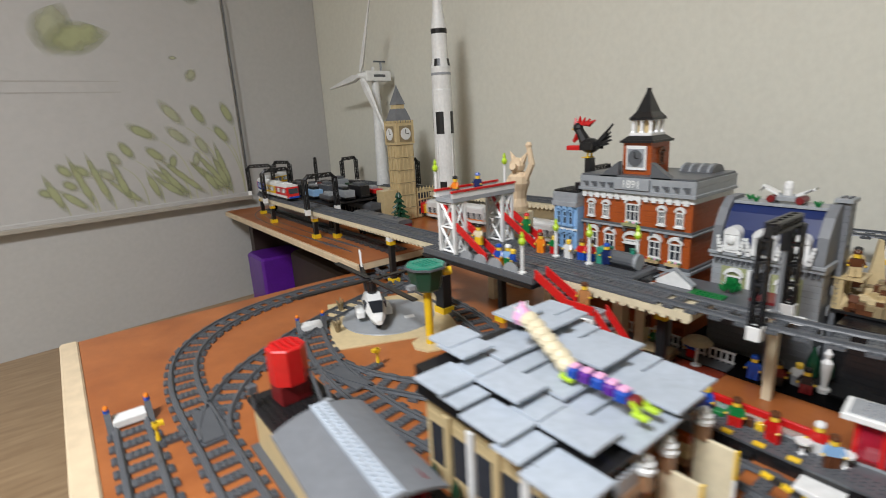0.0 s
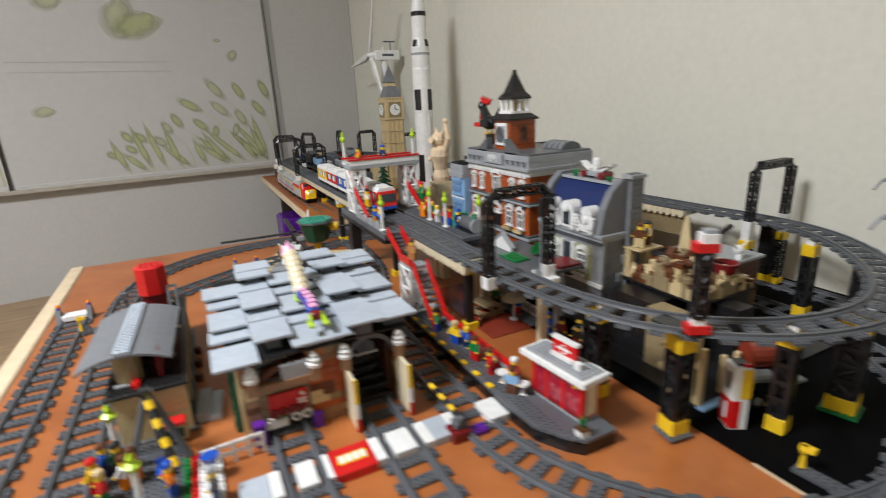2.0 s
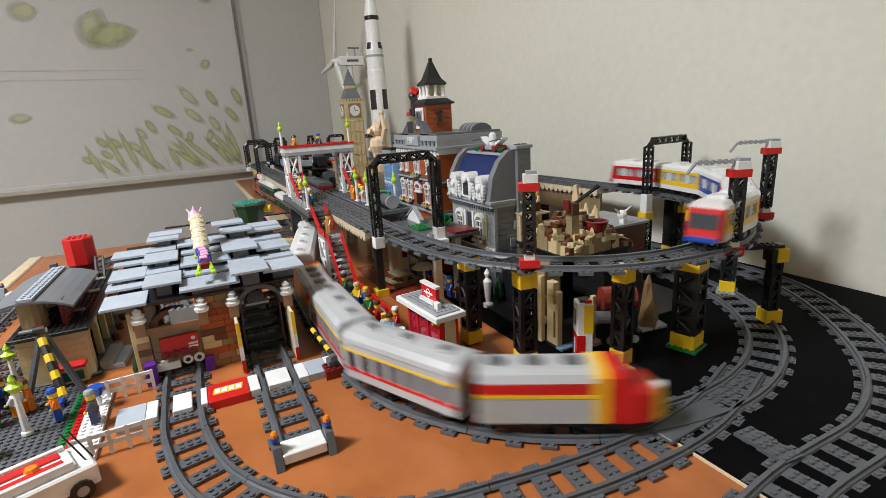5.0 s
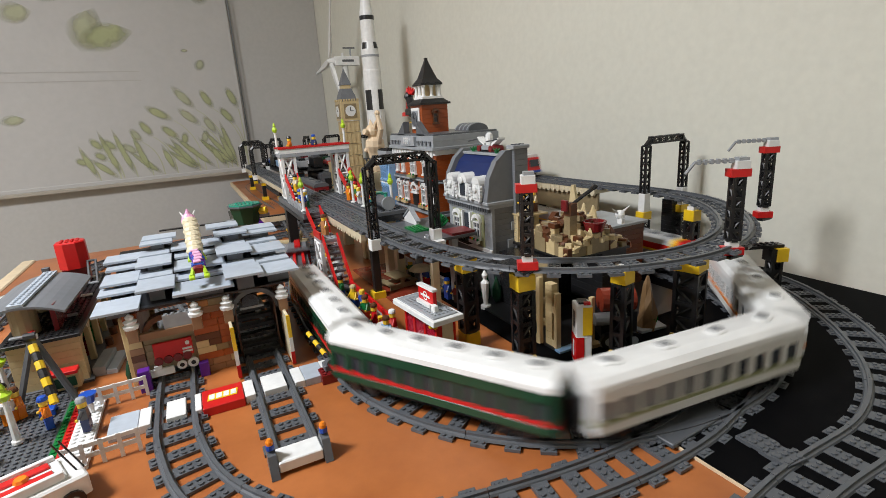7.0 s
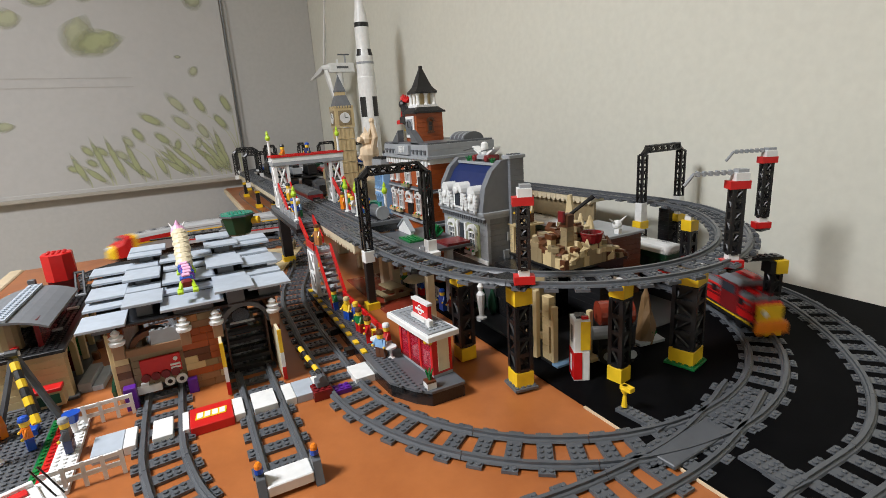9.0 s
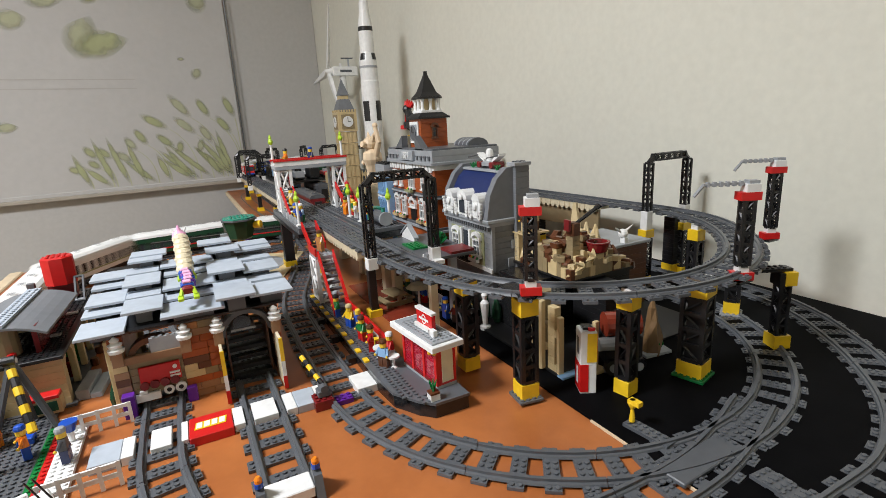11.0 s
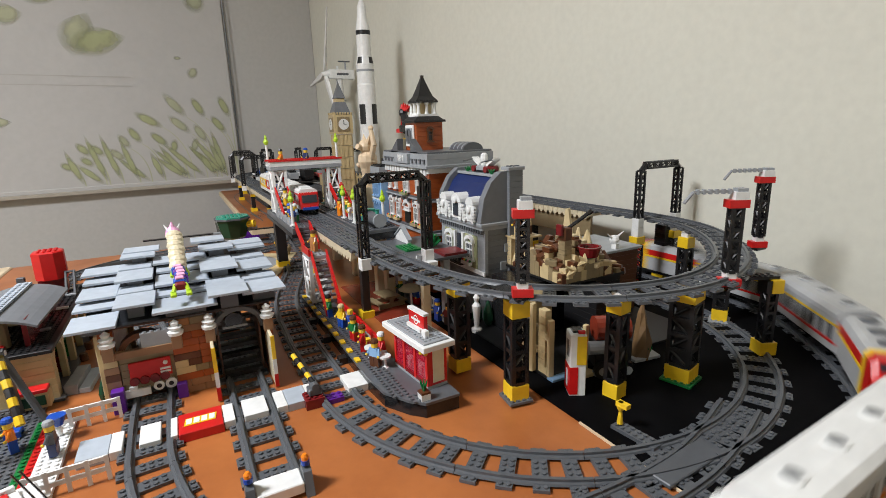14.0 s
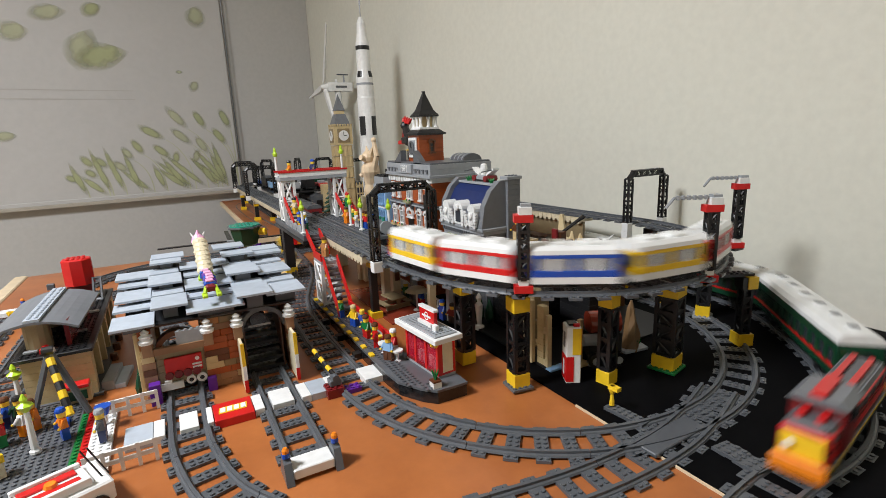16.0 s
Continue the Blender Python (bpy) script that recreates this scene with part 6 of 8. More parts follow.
    for i in range(3):
        s.box(0.622, 0.182 + i * 0.012, 0, 0.631, 0.191 + i * 0.012, 0.007 + 0.002 * i, (RED, YELLOW, BROWN)[i], edge=0.0005)
    thing("luggage", "small stack of red, yellow and brown toy cases on the platform", "toy luggage", at(0, 0, 0.0203), shape=s)


# ---------------------------------------------------------------- stairs and footbridge
def stair(parent, x, w, y0, h0, y1, h1, n=7):
    """Dark steps between red hand-rails from (y0, h0) down to (y1, h1)."""
    for k in range(n):
        u = (k + 0.5) / n
        y, h = y0 + (y1 - y0) * u, h0 + (h1 - h0) * (k + 1) / n
        part("step", Shape().box(x - w / 2, y - abs(y1 - y0) / n / 2, h - 0.004, x + w / 2, y + abs(y1 - y0) / n / 2, h, DGREY, edge=0.0003), parent)
    for side in (-1, 1):
        s = Shape()
        d = 0.004
        xx = x + side * (w / 2 + 0.002)
        q = [(y0, h0 - 0.002), (y1, h1 - 0.002), (y1, h1 + 0.014), (y0, h0 + 0.014)]
        s.prism(q if y1 > y0 else q[::-1], xx - 0.0016, xx + 0.0016, RED, "x")
        part("handrail", s, parent, "red solid hand-rail")


def x_frame(parent, x0, x1, y0, y1, h0, h1):
    """A white lattice panel: posts, rails and crossed braces; it stands in the plane of x or of y."""
    s = Shape()
    t = 0.0032
    along_y = abs(y1 - y0) > abs(x1 - x0)
    if along_y:     # the corner posts stand in the panels across
        y0, y1 = y0 + t, y1 - t
    else:
        for x in (x0, x1):
            s.box(x - t, y0 - t, h0, x + t, y0 + t, h1, WHITE)
        x0, x1 = x0 + t, x1 - t
    mid = (h0 + h1) / 2
    for z in (h0 + t, mid, h1 - t):
        s.rod((x0, y0, z), (x1, y1, z), t * 0.9, WHITE, 4)
    for za, zb in ((h0, mid), (mid, h1)):
        s.rod((x0, y0, za), (x1, y1, zb), t * 0.8, WHITE, 4)
        s.rod((x0, y0, zb), (x1, y1, za), t * 0.8, WHITE, 4)
    part("lattice_panel", s, parent, "white crossed lattice panel")


def build_footbridge():
    D = UP - 0.0055
    # near platform strip and far platform beside the upper line
    n = thing("upper_platform", "dark grey studded platform strip with grey fence beside the raised track", "toy platform", at(0, 0, D))
    part("deck", Shape().box(0.596, 0.545, -0.009, 0.6385, 0.860, 0.003, DGREY, edge=0.0006).studs(0.598, 0.55, 4, 38, 0.003, DGREY), n)
    part("edge_beam", Shape().box(0.594, 0.545, -0.017, 0.6384, 0.860, -0.0092, BLACK), n)
    for k in range(4):
        y = 0.60 + k * 0.040
        s = Shape()
        o = [(y + 0.017 * math.cos(math.pi * i / 8), 0.0032 + 0.016 * math.sin(math.pi * i / 8)) for i in range(9)]
        s.prism(o, 0.5985, 0.6025, LGREY, "x")
        part("arched_fence", s, n, "grey arched fence piece")
    for x, y in ((0.615, 0.82),):
        post = part("pier", Shape().box(x - 0.012, y - 0.014, -D + 0.0004, x + 0.012, y + 0.014, -0.0172, BLACK, edge=0.001), n, "black pier")
        part("pier_foot", Shape().box(x - 0.0145, y - 0.0165, -D + 0.0003, x + 0.0145, y + 0.0165, -D + 0.017, YELLOW), post, "yellow foot")
    f = thing("upper_platform", "long dark grey platform with black edge between raised track and houses", "toy platform", at(0, 0, D))
    part("deck", Shape().box(0.7085, 0.430, -0.004, 0.785, 0.860, 0.003, DGREY, edge=0.0006).studs(0.712, 0.436, 9, 52, 0.003, DGREY), f)
    part("edge_beam", Shape().box(0.7085, 0.428, -0.017, 0.790, 0.860, -0.0042, BLACK), f, "black edge beam")
    for y in (0.47, 0.63, 0.80):
        part("pier", Shape().box(0.745, y, -D + 0.0004, 0.770, y + 0.02, -0.0172, CREAM, edge=0.001), f)
    b = thing("footbridge", "white lattice toy footbridge with red rails and two stairs", "toy bridge", at(0, 0, D + 0.0033))
    top = 0.105
    for xa, xb in ((0.604, 0.632), (0.736, 0.764)):
        for yy in (0.757, 0.803):
            x_frame(b, xa, xb, yy, yy, 0.0, top)
        x_frame(b, xa, xa, 0.757, 0.803, 0.0, top)
        x_frame(b, xb, xb, 0.757, 0.803, 0.0, top)
    part("bridge_deck", Shape().box(0.598, 0.752, top, 0.770, 0.808, top + 0.008, LGREY, edge=0.0006).studs(0.602, 0.756, 20, 6, top + 0.008, LGREY), b)
    for y in (0.7535, 0.8065):
        part("bridge_rail", Shape().box(0.598, y - 0.0015, top + 0.0082, 0.770, y + 0.0015, top + 0.019, WHITE), b)
        part("rail_cap", Shape().box(0.596, y - 0.003, top + 0.0192, 0.772, y + 0.003, top + 0.0235, RED, edge=0.0005), b, "red rail cap")
    stair(b, 0.618, 0.024, 0.750, 0.052, 0.665, 0.004, 6)
    stair(b, 0.750, 0.024, 0.750, 0.052, 0.665, 0.004, 6)
    stair(b, 0.618, 0.020, 0.800, 0.100, 0.757, 0.056, 4)
    stair(b, 0.750, 0.020, 0.800, 0.100, 0.757, 0.056, 4)
    # stairs from the raised line down to the lower platform
    l = thing("stair_tower", "white lattice stair tower with red rails between the platforms", "toy stairs", at(0, 0, 0.0206))
    stair(l, 0.617, 0.024, 0.545, D - 0.018, 0.480, 0.092, 6)
    part("landing", Shape().box(0.598, 0.425, 0.086, 0.634, 0.4795, 0.092, LGREY, edge=0.0006).studs(0.600, 0.428, 4, 6, 0.092, LGREY), l)
    part("landing_rail", Shape().box(0.5975, 0.425, 0.0923, 0.6005, 0.4795, 0.106, RED), l, "red landing rail")
    for yy in (0.428, 0.474):
        x_frame(l, 0.600, 0.632, yy, yy, 0.0, 0.0858)
    x_frame(l, 0.600, 0.600, 0.428, 0.474, 0.0, 0.0858)
    x_frame(l, 0.632, 0.632, 0.428, 0.474, 0.0, 0.0858)
    stair(l, 0.617, 0.024, 0.425, 0.088, 0.380, 0.040, 5)
    stair(l, 0.617, 0.024, 0.380, 0.040, 0.345, 0.003, 4)
    for x, y in ((0.604, 0.575), (0.722, 0.600), (0.722, 0.525), (0.760, 0.455), (0.604, 0.81), (0.768, 0.78)):
        lamp_post(x, y, D + 0.0032 if y < 0.75 else D + 0.0033 + top + 0.008)
    for x, y, tu, to, le, ha in ((0.612, 0.640, 180, BLUE, ORANGE, BLUE), (0.620, 0.625, 200, LBLUE, GREEN, WHITE), (0.612, 0.605, 150, BLUE, DGREY, None), (0.725, 0.640, 190, ORANGE, ORANGE, BROWN), (0.735, 0.615, 180, GREEN, RED, None),
                                 (0.728, 0.575, 170, WHITE, WHITE, None), (0.740, 0.535, 200, RED, BLUE, BROWN), (0.738, 0.500, 180, DBLUE, DBLUE, BLUE), (0.735, 0.55, 180, RED, BLUE, BROWN), (0.745, 0.66, 180, RED, GREEN, RED)):
        minifig(x, y, D + 0.0032, tu, to, le, ha)
    minifig(0.630, 0.780, D + 0.0033 + top + 0.008, 180, ORANGE, DGREY, BLACK)
    minifig(0.690, 0.780, D + 0.0033 + top + 0.008, 200, DBLUE, DBLUE, BLUE)
    minifig(0.750, 0.700, D + 0.031, 190, GREEN, GREEN, RED)
    minifig(0.617, 0.700, D + 0.031, 190, CREAM, YELLOW, BLACK)
    minifig(0.616, 0.455, 0.1155, 200, NOUGAT, NOUGAT, BROWN)
    # tank locomotive nose parked at the platform end
    t = thing("parked_engine", "black and teal toy engine parked at the platform end", "toy locomotive", at(0.748, 0.470, D + 0.0034))
    part("boiler", Shape().rod((0, 0.030, 0.014), (0, -0.022, 0.014), 0.013, DGREY, 14), t)
    part("smokebox", Shape().rod((0, -0.0222, 0.014), (0, -0.028, 0.014), 0.014, LGREY, 14), t, "grey smokebox ring")
    part("cab", Shape().box(-0.013, 0.0305, 0.0, 0.013, 0.050, 0.030, TEAL, edge=0.001), t, "teal cab")
    part("chimney", Shape().lathe(0, -0.014, [(0.004, 0.0265), (0.004, 0.033), (0.0052, 0.035)], TEAL, 10), t)
    part("footplate", Shape().box(-0.014, -0.026, 0.0, 0.014, 0.030, 0.003, BLACK), t)
    # signal beside the track
    g = thing("track_signal", "light grey toy signal post with red and green lamps", "toy signal", at(0.742, 0.232, UP - 0.012))
    part("post", Shape().box(-0.003, -0.003, 0, 0.003, 0.003, 0.085, LGREY), g)
    hd = part("head", Shape().box(-0.006, -0.005, 0.0852, 0.006, 0.005, 0.112, BLACK, edge=0.001), g)
    part("red_lamp", Shape().rod((0, -0.0052, 0.092), (0, -0.0085, 0.092), 0.0045, RED, 10), hd)
    part("green_lamp", Shape().rod((0, -0.0052, 0.104), (0, -0.0085, 0.104), 0.0045, DGREEN, 10), hd)
    part("bracket", Shape().box(-0.010, -0.008, -0.010, 0.010, 0.006, -0.0002, LGREY), g)
    part("support", Shape().box(-0.006, -0.006, -UP + 0.0125, 0.006, 0.006, -0.0102, CREAM), g)


# ---------------------------------------------------------------- the goods shed and yard
def build_goods_shed():
    X0, X1, Y0, Y1, H = 0.146, 0.226, 0.290, 0.625, 0.066
    b = thing("goods_shed", "tan toy-brick goods shed with studded black roof and open sides", "toy building", at(0, 0, 0.0038))
    part("floor_plate", Shape().box(X0 - 0.010, Y0 - 0.006, -0.0034, X1 + 0.006, Y1 + 0.004, 0.0, DGREY), b)
    part("front_wall", courses(Shape(), X0, Y0, X1, Y0 + 0.008, 0.0, H, TAN), b)
    part("back_wall", courses(Shape(), X0, Y1 - 0.008, X1, Y1, 0.0, H, TAN), b)
    part("side_wall", courses(Shape(), X0, Y0 + 0.0082, X0 + 0.008, Y1 - 0.0082, 0.0, H, TAN), b)
    for k in range(6):
        y = Y0 + 0.0083 + k * 0.0615
        part("side_pier", Shape().box(X1 - 0.008, y, 0.0, X1, y + 0.010, H, TAN, edge=0.0005), b)
        if k < 5:
            s = Shape()
            n = 6
            for i in range(n):
                a0, a1 = math.pi * i / n, math.pi * (i + 1) / n
                c, r = y + 0.0358, 0.0256
                q = [(c + r * math.cos(a0), 0.044 + 0.018 * math.sin(a0)), (c + r * math.cos(a1), 0.044 + 0.018 * math.sin(a1)), (c + r * math.cos(a1), H), (c + r * math.cos(a0), H)]
                s.add([(X1 - 0.007, p, z) for p, z in q] + [(X1 - 0.0005, p, z) for p, z in q], [(0, 1, 2, 3), (7, 6, 5, 4), (0, 4, 5, 1), (1, 5, 6, 2), (2, 6, 7, 3), (3, 7, 4, 0)], TAN)
            part("arch_panel", s, b, "tan arch over the opening")
            part("crate", Shape().box(X1 - 0.030, y + 0.020, 0.0003, X1 - 0.012, y + 0.046, 0.020 + 0.004 * (k % 3), (BROWN, DRED, GREEN, NOUGAT, DGREY)[k], edge=0.0006), b)
    r = part("roof", Shape().box(X0 - 0.006, Y0 - 0.008, H + 0.0002, X1 + 0.004, Y1 + 0.004, H + 0.005, BLACK, edge=0.0006), b, "studded black roof")
    part("roof_studs", Shape().studs(X0 - 0.002, Y0 - 0.004, 10, 41, H + 0.005, BLACK), r)
    for k, (x, y) in enumerate(((0.200, 0.36), (0.206, 0.46), (0.206, 0.54), (0.196, 0.585), (0.150, 0.30))):
        part("roof_tile", Shape().box(x, y, H + 0.0069, x + 0.016, y + 0.008, H + 0.0095, WHITE if k % 2 else LGREY, edge=0.0004), b)
    # curved grey canopy on brown drums with the white studded ridge
    n = 10
    prof = [(-0.052 + 0.104 * i / n, 0.030 - 0.014 * ((i - n / 2) / (n / 2)) ** 2) for i in range(n + 1)]
    under = [(a, z - 0.0032) for a, z in prof][::-1]
    m = pose(0.170, 0.385, H + 0.021, 1, 0, -3)
    c = thing("curved_canopy", "curved dark grey canopy with a white studded ridge over the shed", "toy canopy", at(0, 0, 0.0038))
    s = Shape()
    ring = prof + under
    k = len(ring)
    v = [(a, -0.085, z) for a, z in ring] + [(a, 0.085, z) for a, z in ring]
    f = [tuple(range(k)), tuple(range(2 * k - 1, k - 1, -1))] + [((i + 1) % k, i, k + i, k + (i + 1) % k) for i in range(k)]
    part("canopy_sheet", s.add(v, [q[::-1] for q in f], DGREY2, m), c)
    part("ridge_strip", Shape().box(-0.009, -0.084, 0.0302, 0.009, 0.084, 0.0336, PALEGREY, m).studs(-0.008, -0.080, 2, 20, 0.0336, PALEGREY, m), c, "pale studded ridge strip")
    for y in (0.320, 0.425):
        part("drum", Shape().lathe(0.166, y, [(0.016, H + 0.007), (0.016, H + 0.046)], DTAN, 14), c, "brown drum support")
    part("red_panel", Shape().box(0.198, 0.310, H + 0.0052, 0.204, 0.455, H + 0.043, DRED), c, "dark red panel")
    part("red_strip", Shape().box(0.170, 0.288, H + 0.0071, 0.178, 0.335, H + 0.012, RED).studs(0.170, 0.288, 1, 5, H + 0.012, RED), c, "red studded strip")
    t = thing("red_container", "tall bright red toy-brick tower on the shed roof", "toy tower", at(0.186, 0.585, 0.0038 + H + 0.0070, 4))
    s = Shape()
    brick(s, -0.020, -0.016, 5, 4, 0.0, DRED, 8, False)
    part("lower_block", s, t, "darker red lower block")
    s = Shape()
    s.lathe(0, 0, [(0.0245, 0.0258), (0.0245, 0.072), (0.022, 0.074)], RED, 8, turn=0.39)
    s.studs(-0.016, -0.016, 4, 4, 0.074, RED)
    part("upper_block", s, t, "eight-sided red upper block")
    g = thing("roof_hoist", "small dark grey hoist frame on the shed roof", "toy hoist", at(0.214, 0.560, 0.0038 + H + 0.0069))
    for side in (-1, 1):
        part("hoist_leg", Shape().rod((side * 0.006, -0.018, 0.0), (side * 0.006, 0.010, 0.036), 0.0022, DGREY, 6), g)
    part("hoist_bar", Shape().rod((-0.008, 0.010, 0.036), (0.008, 0.010, 0.036), 0.0022, DGREY, 6), g)
    w = thing("roof_lamp", "small grey square lamp standing on the shed roof", "toy lamp", at(0.140, 0.592, 0.0038 + H + 0.0052))
    part("stem", Shape().rod((0, 0, 0), (0, 0, 0.022), 0.002, DGREY, 6), w)
    part("head", Shape().box(-0.006, -0.004, 0.0222, 0.006, 0.004, 0.033, DGREY, edge=0.001), w)
    st = thing("loading_steps", "two pale grey plates stepped beside the shed", "toy steps", at(0.247, 0.330, 0.0003, -6))
    part("plate", Shape().box(-0.014, -0.034, 0.0, 0.002, 0.034, 0.014, LGREY, edge=0.0006), st)
    part("plate", Shape().box(0.0022, -0.034, 0.0, 0.016, 0.034, 0.007, PALEGREY, edge=0.0006), st)
    for k in range(3):
        thing("cable_drum", "small dark toy drum standing by the shed wall", "toy drum", at(0.236, 0.42 + 0.05 * k, 0.0003), "drums by the shed", shape=Shape().lathe(0, 0, [(0.006, 0), (0.006, 0.010), (0.005, 0.012)], BROWN, 10))


def build_yard():
    y = thing("yard_plate", "dark grey studded base plate with green and red edge", "toy base plate", at(0, 0, 0.0004))
    part("plate", Shape().box(0.115, 0.045, 0.0, 0.214, 0.280, 0.0034, DGREY), y)
    part("plate_studs", Shape().studs(0.117, 0.047, 12, 29, 0.0034, DGREY), y)
    part("green_edge", Shape().box(0.2142, 0.075, 0.0, 0.2218, 0.225, 0.0045, GREEN).studs(0.2142, 0.077, 1, 18, 0.0045, GREEN), y, "green edge strip")
    part("red_edge", Shape().box(0.222, 0.075, 0.0, 0.2298, 0.225, 0.0045, RED).studs(0.222, 0.077, 1, 18, 0.0045, RED), y, "red edge strip")
    part("white_edge", Shape().box(0.230, 0.060, 0.0, 0.254, 0.215, 0.0045, WHITE).studs(0.230, 0.062, 3, 19, 0.0045, WHITE), y, "white edge plates")
    fz = 0.0004
    for yy in (0.196, 0.066):
        f = thing("picket_fence", "low white toy fence", "toy fence", at(0.268, yy, 0.0004, 3), "white fences of the yard")
        for z in (0.010, 0.022):
            part("rail", Shape().box(-0.034, -0.0014, z, 0.034, 0.0014, z + 0.0045, WHITE), f)
        for k in range(5):
            part("post", Shape().box(-0.034 + k * 0.0165, -0.0026, 0.0, -0.030 + k * 0.0165, -0.0015, 0.028, WHITE), f)
    # tripod crane with striped boom
    c = thing("yard_crane", "grey toy tripod crane with a black and yellow striped boom", "toy crane", at(0.190, 0.235, 0.0056))
    for a, b in (((-0.030, 0.0, 0), (0.0, 0.006, 0.088)), ((0.032, -0.01, 0), (0.002, 0.004, 0.088)), ((0.0, 0.030, 0), (0.0, 0.008, 0.088))):
        part("strut", Shape().rod(a, b, 0.0042, DGREY, 6), c)
    for k in range(7):
        u0, u1 = k / 7, (k + 1) / 7
        p, q = Vector((0.002, -0.004, 0.082)), Vector((0.020, -0.052, 0.020))
        part("boom_band", Shape().rod(p.lerp(q, u0), p.lerp(q, u1 - 0.01), 0.0048, BLACK if k % 2 else YELLOW, 8), c)
    part("sheave", Shape().rod((-0.006, 0.004, 0.090), (0.006, 0.004, 0.090), 0.006, BLACK, 10).rod((0.0062, 0.004, 0.090), (0.0072, 0.004, 0.090), 0.0035, WHITE, 8), c)
    st = thing("market_stall", "small toy stall with red tray and green crate", "toy stall", at(0.205, 0.277, 0.0056))
    part("table", Shape().box(-0.020, -0.012, 0.0, 0.016, 0.006, 0.020, TAN, edge=0.0006), st)
    part("tray", Shape().box(-0.018, -0.013, 0.0202, 0.015, 0.006, 0.025, RED, edge=0.0006), st, "red tray")
    part("screen", Shape().box(-0.016, -0.0136, 0.004, 0.012, -0.0122, 0.017, DGREEN), st, "dark green panel")
    for x, yy, tu, to, le, ha in ((0.140, 0.190, 200, RED, GREEN, TAN), (0.160, 0.205, 150, WHITE, ORANGE, BROWN), (0.166, 0.215, 220, ORANGE, ORANGE, BROWN), (0.136, 0.240, 180, BLUE, DBLUE, BROWN), (0.204, 0.168, 200, ORANGE, BLUE, BLUE), (0.150, 0.235, 120, DGREEN, BLACK, BLACK), (0.130, 0.215, 160, YELLOW, RED, RED)):
        minifig(x, yy, 0.0056, tu, to, le, ha)
    minifig(0.246, 0.135, 0.0068, 180, DGREY, DBLUE, LGREY)
    for x, yy, lime in ((0.146, 0.262, True), (0.178, 0.150, True)):
        p = thing("yard_lamp", "white toy lamp post with a lime head", "toy lamp", at(x, yy, 0.0056), "lamps of the yard")
        part("pole", Shape().lathe(0, 0, [(0.006, 0), (0.006, 0.003), (0.0042, 0.005), (0.0028, 0.052)], WHITE, 8), p)
        part("head", Shape().lathe(0, 0, [(0.003, 0.0522), (0.006, 0.056), (0.0085, 0.060), (0.003, 0.064), (0.004, 0.068), (0.001, 0.074)], LIME, 8), p, "lime head")
    ch = thing("toy_chair", "blue toy chair on the yard plate", "toy chair", at(0.196, 0.205, 0.0056))
    part("seat", Shape().box(-0.008, -0.008, 0.004, 0.008, 0.008, 0.008, BLUE, edge=0.001).box(-0.008, -0.008, 0, 0.008, -0.005, 0.0039, BLUE).box(-0.008, 0.005, 0, 0.008, 0.008, 0.0039, BLUE), ch)
    part("backrest", Shape().box(-0.008, 0.006, 0.0082, 0.008, 0.009, 0.018, BLUE, edge=0.001), ch)
    bk = thing("blue_bucket", "blue toy bucket on a white post", "toy bucket", at(0.244, 0.178, 0.0068))
    part("post", Shape().lathe(0, 0, [(0.003, 0), (0.003, 0.012)], WHITE, 8), bk)
    part("bowl", Shape().lathe(0, 0, [(0.005, 0.0121), (0.0085, 0.022), (0.0095, 0.024)], BLUE, 12), bk)
    hb = thing("mail_box", "cream toy box with a yellow sloping lid", "toy box", at(0.148, 0.115, 0.0056, 20))
    part("body", Shape().box(-0.010, -0.008, 0, 0.010, 0.008, 0.018, CREAM, edge=0.001), hb)
    part("lid", Shape().prism([(-0.009, 0.0182), (0.009, 0.0182), (0.009, 0.021), (-0.009, 0.027)], -0.011, 0.011, YELLOW, "x"), hb, "yellow lid")
    t = thing("ambulance_truck", "white toy truck with red and yellow roof panel", "toy truck", at(0.222, 0.012, 0.0004, 22))
    part("body", Shape().box(-0.055, -0.026, 0.010, 0.040, 0.026, 0.030, WHITE, edge=0.002), t)
    part("roof_panel", Shape().box(-0.034, -0.016, 0.0302, 0.026, 0.016, 0.034, WHITE, edge=0.001), t)
    for k in (-1, 1):
        part("roof_stripe", Shape().box(-0.028, k * 0.0085 - 0.005, 0.0342, 0.018, k * 0.0085 + 0.005, 0.0362, RED, edge=0.0004), t, "red roof stripe")
        part("roof_bar", Shape().box(-0.032, k * 0.0175 - 0.0025, 0.0302, 0.024, k * 0.0175 + 0.0025, 0.0385, WHITE, edge=0.0006), t)
    part("beacon", Shape().lathe(-0.004, 0, [(0.006, 0.0363), (0.005, 0.0395)], ORANGE, 8), t, "orange beacon")
    for x in (-0.034, 0.024):
        for k in (-1, 1):
            w = part("wheel", Shape().rod((x, k * 0.022, 0.010), (x, k * 0.029, 0.010), 0.0100, BLACK, 12), t)
            part("hub", Shape().rod((x, k * 0.0291, 0.010), (x, k * 0.0296, 0.010), 0.005, LGREY, 10), w)
    for k in (0.0, 0.006):
        part("aerial", Shape().rod((0.034 + k, -0.012, 0.030), (0.022 + k, -0.006, 0.062), 0.0009, BLACK, 5), t, "thin black aerial")


